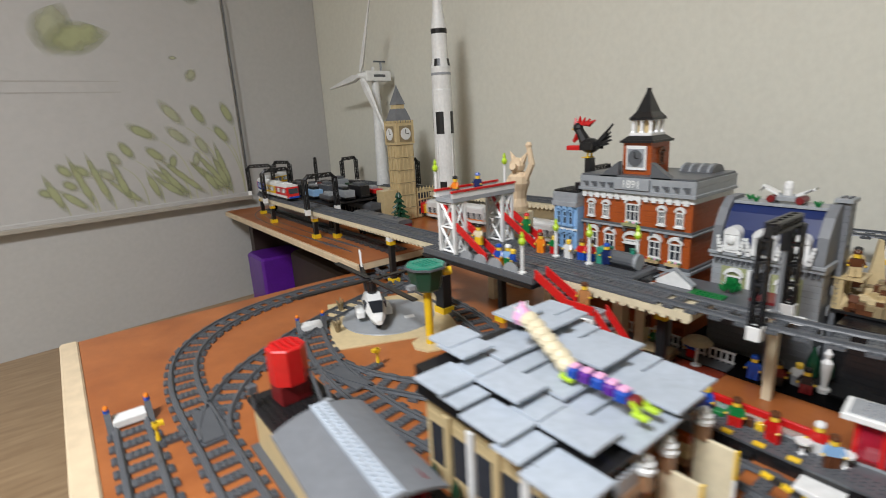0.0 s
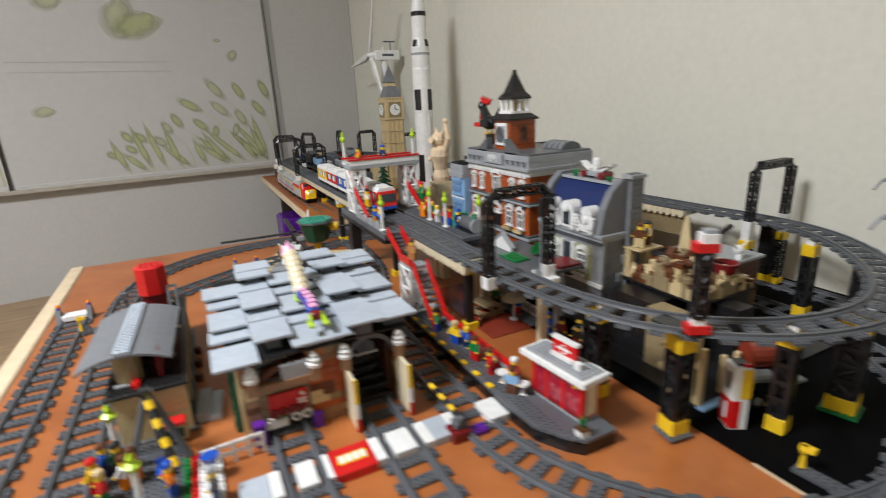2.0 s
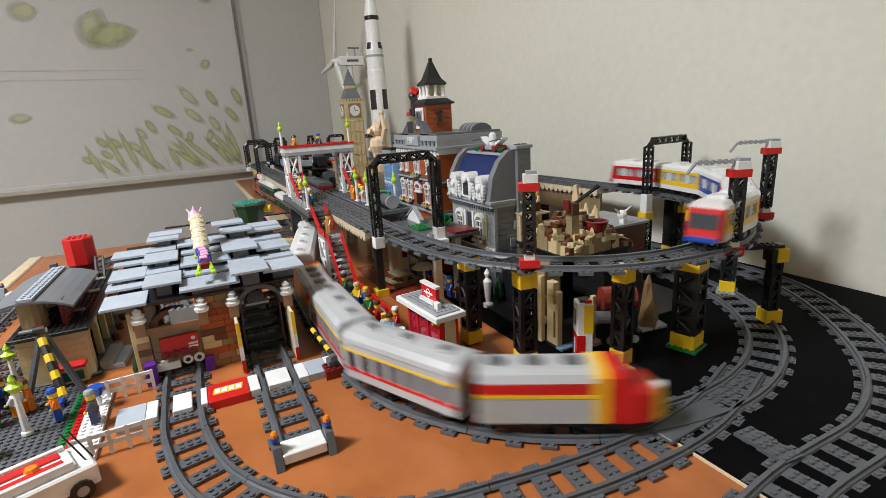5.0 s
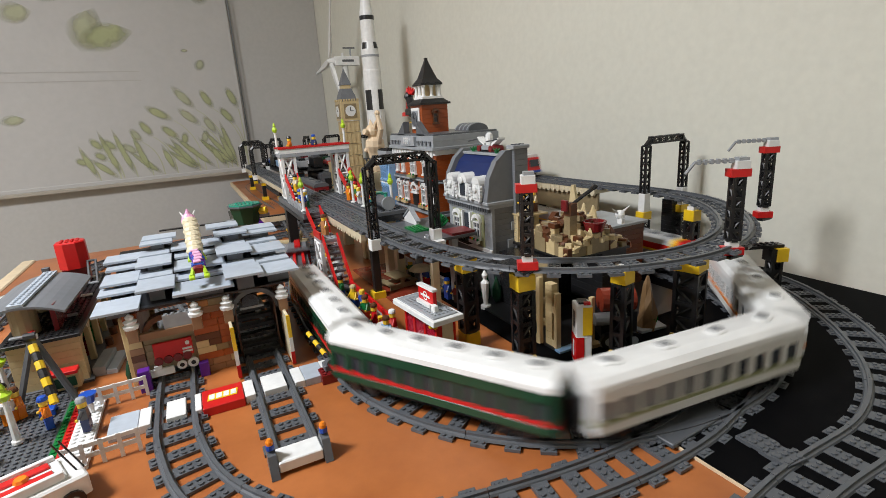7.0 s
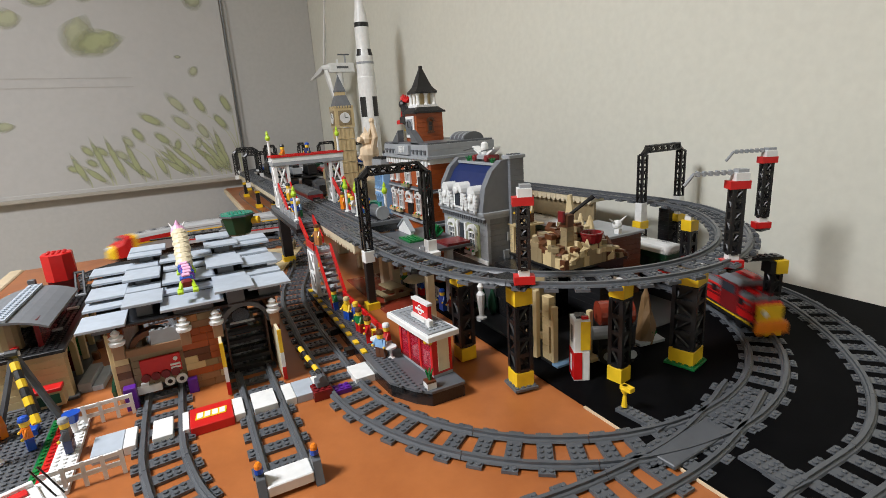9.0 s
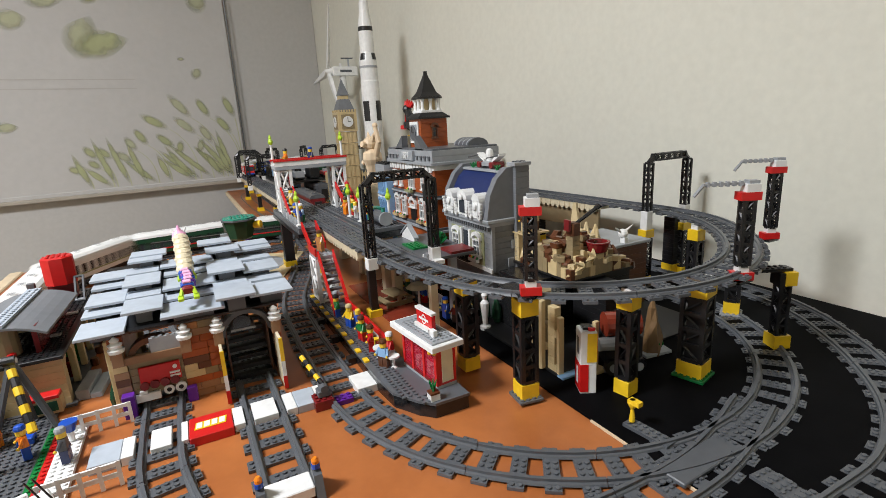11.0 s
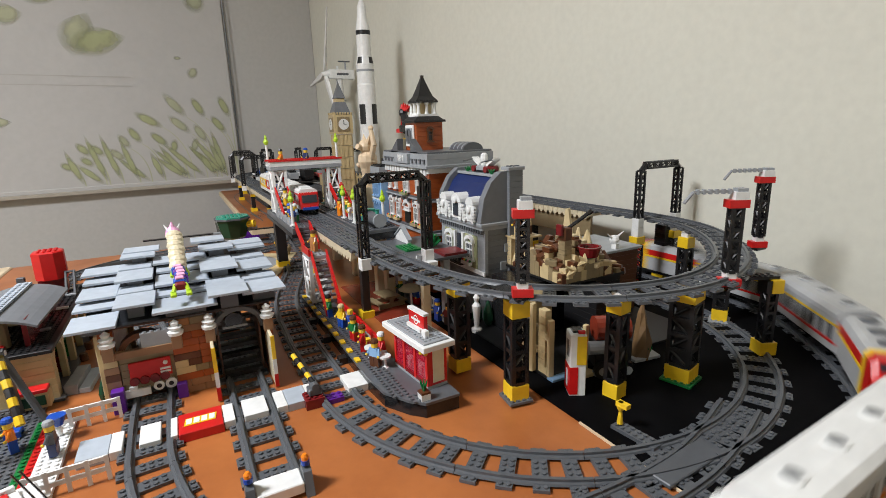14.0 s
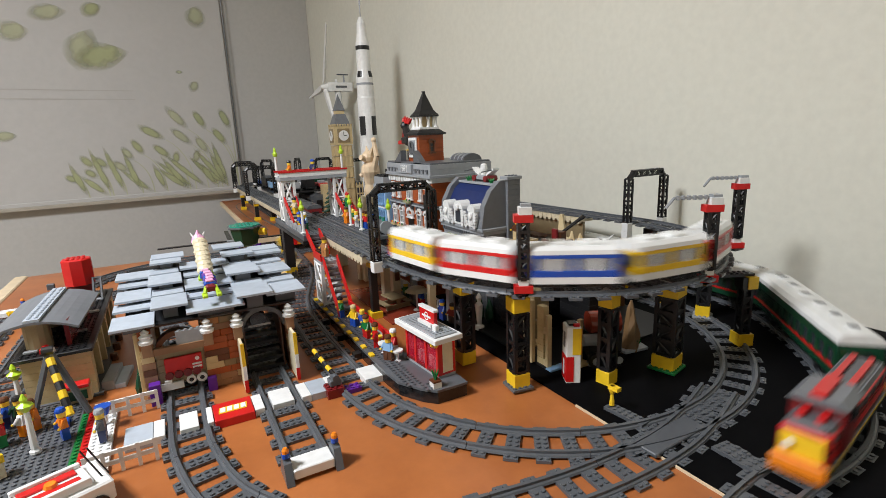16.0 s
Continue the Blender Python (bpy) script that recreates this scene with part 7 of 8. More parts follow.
# ---------------------------------------------------------------- helicopter pad and watch tower
def build_helipad():
    m = at(0.512, 0.885, 0.0004, -23)
    b = thing("helipad", "tan toy base plate with a round grey landing pad", "toy base plate", m)
    part("base_plate", Shape().box(-0.126, -0.126, 0, 0.126, 0.126, 0.0032, SAND, edge=0.0006), b)
    part("pad", Shape().lathe(0, 0, [(0.100, 0.0033), (0.099, 0.0046)], LGREY, 28), b, "round grey pad")
    part("pad_mark", Shape().box(0.030, -0.03, 0.0047, 0.052, -0.014, 0.0052, WHITE), b, "white pad mark")
    for x, y in ((-0.112, -0.045), (-0.098, 0.075), (0.108, 0.10)):
        s = Shape()
        for i in range(9):
            a = i * 0.7
            s.rod((x, y, 0.0033), (x + 0.009 * math.cos(a), y + 0.009 * math.sin(a), 0.024 + 0.004 * (i % 3)), 0.0035, DTAN, 5, 0.001)
        part("dry_bush", s, b, "dry tan bush")
    h = thing("toy_helicopter", "white and black toy helicopter with long black rotor blades", "toy helicopter", at(0.480, 0.890, 0.0052, -112) @ Matrix.Scale(1.45, 4))
    prof = [(-0.050, 0.006, 0.016, 0.010), (-0.030, 0.014, 0.010, 0.034), (0.0, 0.016, 0.008, 0.042), (0.024, 0.015, 0.008, 0.038), (0.044, 0.010, 0.010, 0.026), (0.054, 0.004, 0.012, 0.018)]
    s = Shape()
    v, f = [], []
    for x, w, z0, z1 in prof:
        v += [(x, -w * 0.6, z0), (x, w * 0.6, z0), (x, w, (z0 + z1) / 2), (x, w * 0.65, z1), (x, -w * 0.65, z1), (x, -w, (z0 + z1) / 2)]
    for k in range(len(prof) - 1):
        f += [(k * 6 + i, k * 6 + (i + 1) % 6, k * 6 + 6 + (i + 1) % 6, k * 6 + 6 + i) for i in range(6)]
    f += [(5, 4, 3, 2, 1, 0), tuple(range(len(v) - 6, len(v)))]
    part("fuselage", s.add(v, f, WHITE), h)
    part("cockpit", Shape().add([(0.026, -0.0105, 0.0378), (0.026, 0.0105, 0.0378), (0.0445, 0.0072, 0.0266), (0.0445, -0.0072, 0.0266)], [(0, 1, 2, 3), (3, 2, 1, 0)], SMOKE).box(0.006, -0.0160, 0.024, 0.022, 0.0160, 0.034, SMOKE), h, "dark cockpit glass")
    part("tail_boom", Shape().rod((-0.045, 0, 0.026), (-0.135, 0, 0.046), 0.006, BLACK, 8, 0.0035), h, "black tail boom")
    part("tail_fin", Shape().prism([(-0.128, 0.042), (-0.120, 0.042), (-0.132, 0.072), (-0.142, 0.072)][::-1], -0.0015, 0.0015, WHITE, "y", m=Matrix(((0, 0, 1, 0), (0, 1, 0, 0), (1, 0, 0, 0), (0, 0, 0, 1)))), h)
    part("mast", Shape().rod((0, 0, 0.041), (0, 0, 0.060), 0.007, BLACK, 8), h)
    for k in range(4):
        a = k * 1.571 + 0.35
        bl = Shape().box(0.006, -0.004, 0.0605, 0.118, 0.004, 0.0625, BLACK, Matrix.Rotation(a, 4, "Z"))
        part("rotor_blade", bl, h, "long black rotor blade")
    for k in (-1, 1):
        part("sponson", Shape().box(-0.022, k * 0.020 - 0.006, 0.008, 0.010, k * 0.020 + 0.006, 0.018, WHITE, edge=0.002), h)
        part("wheel", Shape().rod((-0.010, k * 0.016, 0.0045), (-0.010, k * 0.022, 0.0045), 0.0045, BLACK, 8), h)
    part("wheel", Shape().rod((0.036, -0.003, 0.0045), (0.036, 0.003, 0.0045), 0.0045, BLACK, 8), h)
    part("nose_leg", Shape().box(0.034, -0.002, 0.0045, 0.038, 0.002, 0.0105, DGREY), h)
    w = thing("watch_tower", "dark green toy lookout on a yellow post with teal top", "toy tower", at(0.499, 0.715, 0.0004))
    part("base_plate", Shape().lathe(0, 0, [(0.036, 0), (0.036, 0.0032)], SAND, 8), w)
    part("post", Shape().lathe(0, 0, [(0.0078, 0.0033), (0.0078, 0.110)], YELLOW, 10), w, "yellow post")
    part("cabin", Shape().lathe(0, 0, [(0.022, 0.1101), (0.026, 0.114), (0.033, 0.140), (0.036, 0.1535)], DGREEN, 8, turn=0.39), w, "dark green cabin")
    part("rim", Shape().lathe(0, 0, [(0.040, 0.1536), (0.040, 0.157)], DGREY, 8, turn=0.39), w)
    part("roof_plate", Shape().lathe(0, 0, [(0.036, 0.1571), (0.036, 0.160)], TEAL, 8, turn=0.39).studs(-0.020, -0.020, 5, 5, 0.160, TEAL), w, "teal studded roof")
    part("searchlight", Shape().rod((0.030, -0.010, 0.140), (0.044, -0.018, 0.141), 0.0085, YELLOW, 12), w, "yellow searchlight")
    part("grey_bracket", Shape().box(0.030, 0.004, 0.124, 0.052, 0.012, 0.132, LGREY, edge=0.001).box(-0.042, -0.006, 0.118, -0.028, 0.006, 0.126, LGREY), w)


# ---------------------------------------------------------------- landmarks at the back
def build_rocket():
    r = thing("toy_rocket", "tall white and black toy moon rocket", "toy rocket", at(1.073, 1.378, 0.0484))
    o = -0.048

    def ring(name, prof, mat, label="", n=24):
        part(name, Shape().lathe(0, 0, [(a, z + o) for a, z in prof], mat, n), r, label)
    ring("first_stage", [(0.034, 0.075), (0.034, 0.438)], WHITE)
    ring("second_stage", [(0.0338, 0.4382), (0.0338, 0.500), (0.0322, 0.505), (0.0322, 0.570)], WHITE)
    ring("interstage", [(0.0325, 0.5702), (0.0320, 0.575), (0.0262, 0.6035)], WHITE)
    ring("third_stage", [(0.0260, 0.6037), (0.0260, 0.675)], WHITE)
    ring("black_band", [(0.0263, 0.6752), (0.0263, 0.690)], BLACK, "black band")
    ring("nose_section", [(0.0260, 0.6902), (0.0250, 0.700), (0.0185, 0.735), (0.0165, 0.760)], WHITE)
    ring("capsule", [(0.0165, 0.7602), (0.0165, 0.770), (0.0070, 0.793)], WHITE)
    ring("escape_tower", [(0.0045, 0.7932), (0.0022, 0.796), (0.0022, 0.832), (0.004, 0.834), (0.0032, 0.850), (0.0006, 0.862)], LGREY, "grey escape tower", 10)
    ring("grey_ring", [(0.0329, 0.548), (0.0329, 0.556)], LGREY)
    for k in range(4):
        a0 = k * math.pi / 2 + 0.55
        for name, z0, z1, rr0, rr1, half in (("black_panel", 0.360, 0.432, 0.0344, 0.0344, 0.42), ("black_panel", 0.576, 0.599, 0.0325, 0.0278, 0.36), ("black_panel", 0.10, 0.20, 0.0344, 0.0344, 0.42)):
            s = Shape()
            for i in range(4):
                a, c = a0 - half + half * i / 2, a0 - half + half * (i + 1) / 2
                s.add([(rr0 * math.cos(a), rr0 * math.sin(a), z0 + o), (rr0 * math.cos(c), rr0 * math.sin(c), z0 + o), (rr1 * math.cos(c), rr1 * math.sin(c), z1 + o), (rr1 * math.cos(a), rr1 * math.sin(a), z1 + o)], [(0, 1, 2, 3)], BLACK)
            part(name, s, r, "black roll pattern")
        a = k * math.pi / 2
        s = Shape().prism([(0.033, 0.0), (0.062, -0.002), (0.060, 0.012), (0.034, 0.060)], -0.0025, 0.0025, WHITE, "y", m=Matrix.Rotation(a, 4, "Z") @ Matrix(((0, 0, 1, 0), (0, 1, 0, 0), (1, 0, 0, 0), (0, 0, 0, 1))) @ Matrix(((0, 0, 1, 0), (0, 1, 0, 0), (1, 0, 0, 0), (0, 0, 0, 1))))
        part("tunnel", Shape().box(0.0338, -0.0018, 0.12 + o, 0.0362, 0.0018, 0.34 + o, WHITE, Matrix.Rotation(a + 0.2, 4, "Z")), r)
        part("engine_fairing", Shape().lathe(0.030 * math.cos(a), 0.030 * math.sin(a), [(0.014, 0.048 + o + 0.004), (0.010, 0.09 + o), (0.002, 0.125 + o)], WHITE, 10), r)
    ring("skirt", [(0.030, 0.0492), (0.034, 0.0748)], LGREY)


def build_clock_tower():
    b = thing("clock_tower", "tan toy-brick gothic clock tower with grey spire", "toy building", at(1.025, 1.582, 0.0484, 0))
    w, o = 0.036, -0.048
    for k in range(6):
        z0, z1 = 0.050 + k * 0.046, 0.0945 + k * 0.046
        part("shaft_section", Shape().box(-w + 0.002, -w + 0.002, z0 + o, w - 0.002, w - 0.002, z1 + o - 0.003, TAN).box(-w, -w, z1 + o - 0.0029, w, w, z1 + o, TAN, edge=0.0005), b)
        for side in range(4):
            for j in range(4):
                m = Matrix.Rotation(side * math.pi / 2, 4, "Z")
                part("shaft_rib", Shape().box(-w + 0.004 + j * 0.0185, -w - 0.0004, z0 + o + 0.001, -w + 0.011 + j * 0.0185, -w + 0.0018, z1 + o - 0.0032, TAN, m), b)
    part("clock_stage", Shape().box(-w - 0.003, -w - 0.003, 0.3262 + o, w + 0.003, w + 0.003, 0.402 + o, TAN, edge=0.001), b)
    for side in range(4):
        m = Matrix.Rotation(side * math.pi / 2, 4, "Z")
        c = part("clock_frame", Shape().box(-0.026, -w - 0.0055, 0.336 + o, 0.026, -w - 0.0032, 0.392 + o, DTAN, m, 0.001), b)
        part("clock_face", Shape().lathe(0, 0, [(0.0215, 0), (0.0215, 0.0012)], WHITE, 18, m @ pose(0, -w - 0.0056, 0.364 + o, 90, 0, 0)), c, "white clock face")
        part("clock_hand", Shape().box(-0.0011, -w - 0.0078, 0.364 + o, 0.0011, -w - 0.0070, 0.380 + o, BLACK, m).box(0.0012, -w - 0.0078, 0.3632 + o, 0.012, -w - 0.0070, 0.3652 + o, BLACK, m), c)
        for j in range(7):
            part("crenel", Shape().box(-w + j * 0.011, -w - 0.0045, 0.4022 + o, -w + 0.006 + j * 0.011, -w - 0.0005, 0.411 + o, TAN, m), b)
    r4 = 1.414
    part("lower_roof", Shape().lathe(0, 0, [((w - 0.001) * r4, 0.4023 + o), ((w - 0.006) * r4, 0.422 + o), ((w - 0.016) * r4, 0.452 + o)], DGREY2, 4, turn=math.pi / 4), b, "grey hipped roof")
    part("lantern", Shape().box(-0.018, -0.018, 0.4522 + o, 0.018, 0.018, 0.466 + o, TAN, edge=0.001), b)
    part("spire", Shape().lathe(0, 0, [(0.021 * r4, 0.4662 + o), (0.018 * r4, 0.475 + o), (0.004 * r4, 0.520 + o), (0.001, 0.533 + o)], DGREY2, 4, turn=math.pi / 4), b, "grey spire")
    h = part("hall_wing", Shape().box(w + 0.004, -0.030, 0.0502 + o, w + 0.100, 0.034, 0.150 + o, TAN, edge=0.001), b, "tan hall wing")
    for i in range(7):
        for j in range(3):
            part("hall_window", Shape().box(w + 0.009 + i * 0.013, -0.0308, 0.062 + j * 0.029 + o, w + 0.017 + i * 0.013, -0.0302, 0.084 + j * 0.029 + o, SMOKE), h)
        part("hall_pinnacle", Shape().lathe(w + 0.008 + i * 0.0145, -0.027, [(0.003, 0.1502 + o), (0.003, 0.158 + o), (0.0006, 0.166 + o)], TAN, 6), h)
    part("hall_wing", Shape().box(-w - 0.062, -0.020, 0.0502 + o, -w - 0.004, 0.034, 0.165 + o, TAN, edge=0.001), b, "tan hall wing")


def build_turbine():
    t = thing("wind_turbine", "white toy wind turbine with three long blades", "toy turbine", at(1.11, 1.90, 0.0484))
    part("tower", Shape().lathe(0.02, 0, [(0.034, 0.0), (0.026, 0.15), (0.020, 0.36), (0.015, 0.526)], WHITE, 18), t)
    n = part("nacelle", Shape().box(-0.030, -0.020, 0.5262, 0.090, 0.020, 0.566, WHITE, edge=0.004), t)
    part("nacelle_mark", Shape().box(0.005, -0.0206, 0.541, 0.060, -0.0201, 0.551, DGREY), n, "plain dark bar")
    part("service_crane", Shape().box(0.050, -0.004, 0.5662, 0.056, 0.004, 0.600, LGREY).box(0.020, -0.003, 0.6002, 0.075, 0.003, 0.606, DGREY).box(0.010, -0.006, 0.5662, 0.018, 0.006, 0.582, WHITE), n, "grey service crane")
    hub = part("hub", Shape().rod((-0.0302, 0, 0.546), (-0.062, 0, 0.546), 0.019, WHITE, 14, 0.008), t)
    for k in range(3):
        a = 0.42 + k * 2.094
        q = Matrix.Translation((-0.046, 0, 0.546)) @ Matrix.Rotation(a, 4, "X")
        s = Shape()
        secs = ((0.016, 0.007, 0.007), (0.06, 0.016, 0.006), (0.16, 0.011, 0.004), (0.285, 0.004, 0.0025))
        v, f = [], []
        for z, wd, th in secs:
            v += [(-th, -wd, z), (th, -wd * 0.5, z), (th, wd, z), (-th, wd * 0.6, z)]
        for i in range(3):
            f += [(i * 4 + j, i * 4 + (j + 1) % 4, i * 4 + 4 + (j + 1) % 4, i * 4 + 4 + j) for j in range(4)]
        f += [(3, 2, 1, 0), (12, 13, 14, 15)]
        part("blade", s.add(v, f, WHITE, q), hub, "long white blade")


def build_statue():
    """A cream winged figure with one raised arm, on a cream pier."""
    p = thing("statue_pier", "cream toy-brick pier carrying a statue", "toy pier", at(0.868, 0.835, 0.0004), shape=courses(Shape(), -0.026, -0.026, 0.022, 0.022, 0, 0.186, CREAM))
    s = Shape()
    s.lathe(0, 0, [(0.020, 0.0), (0.022, 0.012), (0.017, 0.030), (0.020, 0.048), (0.026, 0.064), (0.024, 0.080), (0.014, 0.090)], STATUE, 12)
    s.ball((-0.004, 0, 0.104), 0.0185, STATUE, 12)
    s.lathe(0, 0, [(0.008, 0), (0.0075, 0.010)], STATUE, 10, pose(-0.020, -0.006, 0.102, 0, -75, 20))
    for side in (-1, 1):
        s.rod((0.0, side * 0.012, 0.114), (0.002, side * 0.026, 0.134), 0.008, STATUE, 6, 0.001)
    s.rod((0.004, -0.018, 0.074), (0.008, -0.034, 0.108), 0.0085, STATUE, 8, 0.0070)
    s.rod((0.008, -0.034, 0.106), (0.004, -0.028, 0.146), 0.0072, STATUE, 8, 0.0055)
    s.ball((0.004, -0.028, 0.149), 0.0075, STATUE, 8)
    s.rod((0.0, 0.020, 0.074), (-0.018, 0.030, 0.052), 0.008, STATUE, 8, 0.006)
    s.rod((0.012, 0.010, 0.060), (0.030, 0.034, 0.088), 0.010, STATUE, 7, 0.002)
    thing("statue", "cream toy statue with pointed ears and a raised arm", "statue", at(0.868, 0.835, 0.1874) @ Matrix.Scale(1.04, 4), shape=s)


def build_rooster():
    p = thing("rooster_stand", "black toy-brick stand on the blue house roof", "toy stand", at(0.925, 0.676, 0.2566), shape=Shape().box(-0.008, -0.008, 0, 0.008, 0.008, 0.056, BLACK, edge=0.0006))
    s = Shape()
    s.ball((0, 0, 0.026), 0.022, BLACK, 10, 0.75)
    s.rod((0, 0.010, 0.030), (0, 0.030, 0.060), 0.013, BLACK, 8, 0.009)
    s.ball((0, 0.032, 0.064), 0.0115, BLACK, 9)
    for k in range(5):
        s.rod((0, 0.038 - 0.008 * k, 0.070), (0, 0.040 - 0.013 * k, 0.088 - 0.003 * abs(k - 1)), 0.006, RED, 5, 0.0015)
    s.rod((0, 0.030, 0.050), (0, 0.044, 0.034), 0.008, RED, 6, 0.0035)
    s.box(-0.012, 0.020, 0.016, 0.012, 0.056, 0.026, RED, edge=0.002)
    s.rod((0, 0.041, 0.063), (0, 0.050, 0.060), 0.0035, YELLOW, 6, 0.0008)
    for k in range(6):
        s.rod((0, -0.015, 0.028), (0.004 * (k % 3 - 1), -0.048 - 0.004 * (k % 2), 0.030 + 0.008 * k), 0.006, BLACK, 5, 0.002)
    for side in (-1, 1):
        s.rod((side * 0.006, 0.0, 0.012), (side * 0.007, 0.002, 0.001), 0.0022, YELLOW, 6)
        s.box(side * 0.007 - 0.004, -0.004, 0.0, side * 0.007 + 0.004, 0.014, 0.002, YELLOW)
        s.box(side * 0.018 - 0.003, -0.020, 0.018, side * 0.018 + 0.003, 0.014, 0.034, BLACK, edge=0.002)
    thing("toy_rooster", "black toy rooster with red comb and yellow feet", "toy bird", at(0.925, 0.676, 0.2566 + 0.0563), shape=s)


# ---------------------------------------------------------------- desert scene inside the curve
def rock(seed, r, h, mat):
    rng = random.Random(seed)
    s = Shape()
    n = 7
    prof = []
    v, f = [], []
    for k, (u, w) in enumerate(((0, 1.0), (0.3, 0.92), (0.6, 0.66), (0.85, 0.36), (1.0, 0.12))):
        for i in range(n):
            a = 2 * math.pi * i / n
            q = r * w * (0.75 + 0.5 * rng.random())
            v.append((q * math.cos(a), q * math.sin(a), h * u))
    for k in range(4):
        f += [(k * n + i, k * n + (i + 1) % n, (k + 1) * n + (i + 1) % n, (k + 1) * n + i) for i in range(n)]
    f += [tuple(range(n - 1, -1, -1)), tuple(range(4 * n, 5 * n))]
    return s.add(v, f, mat)


def build_desert():
    d = thing("desert_fort", "tan toy-brick desert ruin with jagged rocks, cannon and barrels", "toy building", at(0, 0, 0.0034))
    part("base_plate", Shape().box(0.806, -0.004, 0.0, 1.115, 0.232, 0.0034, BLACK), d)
    part("pond", Shape().box(0.806, -0.016, 0.0, 0.850, -0.0042, 0.003, LBLUE), d, "pale blue water")
    # lower walls; solid black blocks stand in for shade in the open inside
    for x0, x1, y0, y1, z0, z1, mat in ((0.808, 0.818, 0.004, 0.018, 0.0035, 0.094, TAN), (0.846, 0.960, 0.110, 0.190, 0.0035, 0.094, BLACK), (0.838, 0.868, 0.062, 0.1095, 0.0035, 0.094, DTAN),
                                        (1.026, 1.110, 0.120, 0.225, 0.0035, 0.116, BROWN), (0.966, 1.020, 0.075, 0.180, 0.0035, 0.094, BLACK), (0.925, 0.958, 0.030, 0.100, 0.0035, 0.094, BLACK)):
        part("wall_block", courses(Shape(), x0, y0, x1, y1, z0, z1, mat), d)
    for z, mat in ((0.030, TAN), (0.062, DTAN)):
        part("wall_beam", Shape().box(0.806, 0.0185, z, 0.814, 0.0595, z + 0.006, mat, edge=0.0006), d)
    for x, y, turn, hh in ((0.800, 0.030, 12, 0.098), (0.812, 0.004, -6, 0.080), (0.862, -0.006, 8, 0.066)):
        s = Shape().box(-0.004, -0.011, 0.0, 0.004, -0.005, hh, TAN, edge=0.0006).box(-0.004, 0.005, 0.0, 0.004, 0.011, hh * 0.82, TAN, edge=0.0006)
        s.box(-0.0038, -0.0048, 0.0, 0.0038, 0.0048, 0.010, TAN).box(-0.0038, -0.0048, hh * 0.62, 0.0038, 0.0048, hh * 0.62 + 0.010, TAN)
        part("wall_frame", s, d, "broken tan window frame", m=pose(x, y, 0.0035, 0, 0, turn))
    part("flat_roof", Shape().box(1.024, 0.114, 0.1162, 1.114, 0.230, 0.121, LGREY, edge=0.001), d, "grey flat roof")
    u = thing("rock_heap", "heap of tan and brown toy slopes with cannon and pot", "toy rocks", at(0.062, 0.065, 0.0214) @ Matrix.Diagonal((1.0, 1.0, 0.82, 1)))
    part("upper_deck", Shape().box(0.826, 0.000, 0.0952, 0.957, 0.150, 0.100, BLACK, edge=0.0006), u)
    # two crossed slopes for the tall spike, smaller ones round it
    spike = Shape().prism([(-0.016, 0), (0.016, 0), (0.005, 0.118), (-0.001, 0.122)], -0.005, 0.005, TAN, "y")
    spike.prism([(-0.015, 0), (0.013, 0), (0.003, 0.108), (-0.002, 0.108)], -0.0052, 0.0048, SAND, "x")
    part("spike", spike, u, "tall pointed tan rock", m=pose(0.942, 0.120, 0.1002, 0, 0, 28))
    for k, (x, y, z, r, h, mat) in enumerate(((0.962, 0.092, 0.1002, 0.014, 0.064, TAN), (0.925, 0.075, 0.1002, 0.015, 0.078, SAND), (0.840, 0.135, 0.1002, 0.010, 0.030, TAN), (0.945, 0.035, 0.1002, 0.013, 0.036, BROWN))):
        part("rock", rock(k + 11, r, h, mat), u, "jagged toy rock", m=pose(x, y, z))
    # watch post wall along the far side, with a walk on top
    for x0, y0 in ((0.830, 0.134), (0.866, 0.134)):
        part("post_column", courses(Shape(), x0, y0, x0 + 0.010, y0 + 0.012, 0.1002, 0.158, TAN), u, "tan watch post column")
    part("walk_plate", Shape().box(0.828, 0.112, 0.1582, 0.878, 0.150, 0.1615, TAN).studs(0.830, 0.116, 5, 4, 0.1615, TAN), u)
    # heaps of small slopes and bricks, higher towards the middle, browner low down
    rng = random.Random(9)
    for i in range(14):
        for j in range(13):
            x, y = 0.830 + 0.0094 * i + 0.002 * rng.random(), 0.004 + 0.0105 * j + 0.002 * rng.random()
            hill = max(0.0, 1 - math.hypot((x - 0.878) / 0.085, (y - 0.055) / 0.090))
            n = int(hill * 9 * (0.6 + 0.4 * rng.random()) + 0.9 * rng.random())
            if n < 1 and rng.random() < 0.45:
                continue
            low = x > 0.905 or y < 0.02
            mat = rng.choice((TAN, DTAN, BROWN, TAN, SAND)) if low and rng.random() < 0.8 else rng.choice((TAN, DTAN, DTAN, SAND, BROWN, BROWN))
            z = 0.1003 + 0.0096 * n
            if n:
                part("heap_brick", Shape().box(x - 0.0054, y - 0.0054, 0.1002, x + 0.0054, y + 0.0054, z - 0.0002, rng.choice((TAN, DTAN, DTAN, BROWN)), edge=0.0006), u)
            w, dd = rng.choice((0.005, 0.007, 0.0085)), rng.choice((0.005, 0.006, 0.007))
            if rng.random() < 0.7:
                s2 = Shape().prism([(-w, 0), (w, 0), (w, 0.003 + 0.004 * rng.random()), (-w * rng.random(), 0.014), (-w, 0.013)], -dd, dd, mat, "y")
            else:
                s2 = Shape().box(-w, -dd, 0, w, dd, 0.0095, mat, edge=0.0008)
            part("slope_brick", s2, u, m=pose(x, y, z, 0, 0, rng.choice((0, 0, 90, 180, 270, 30, 45))))
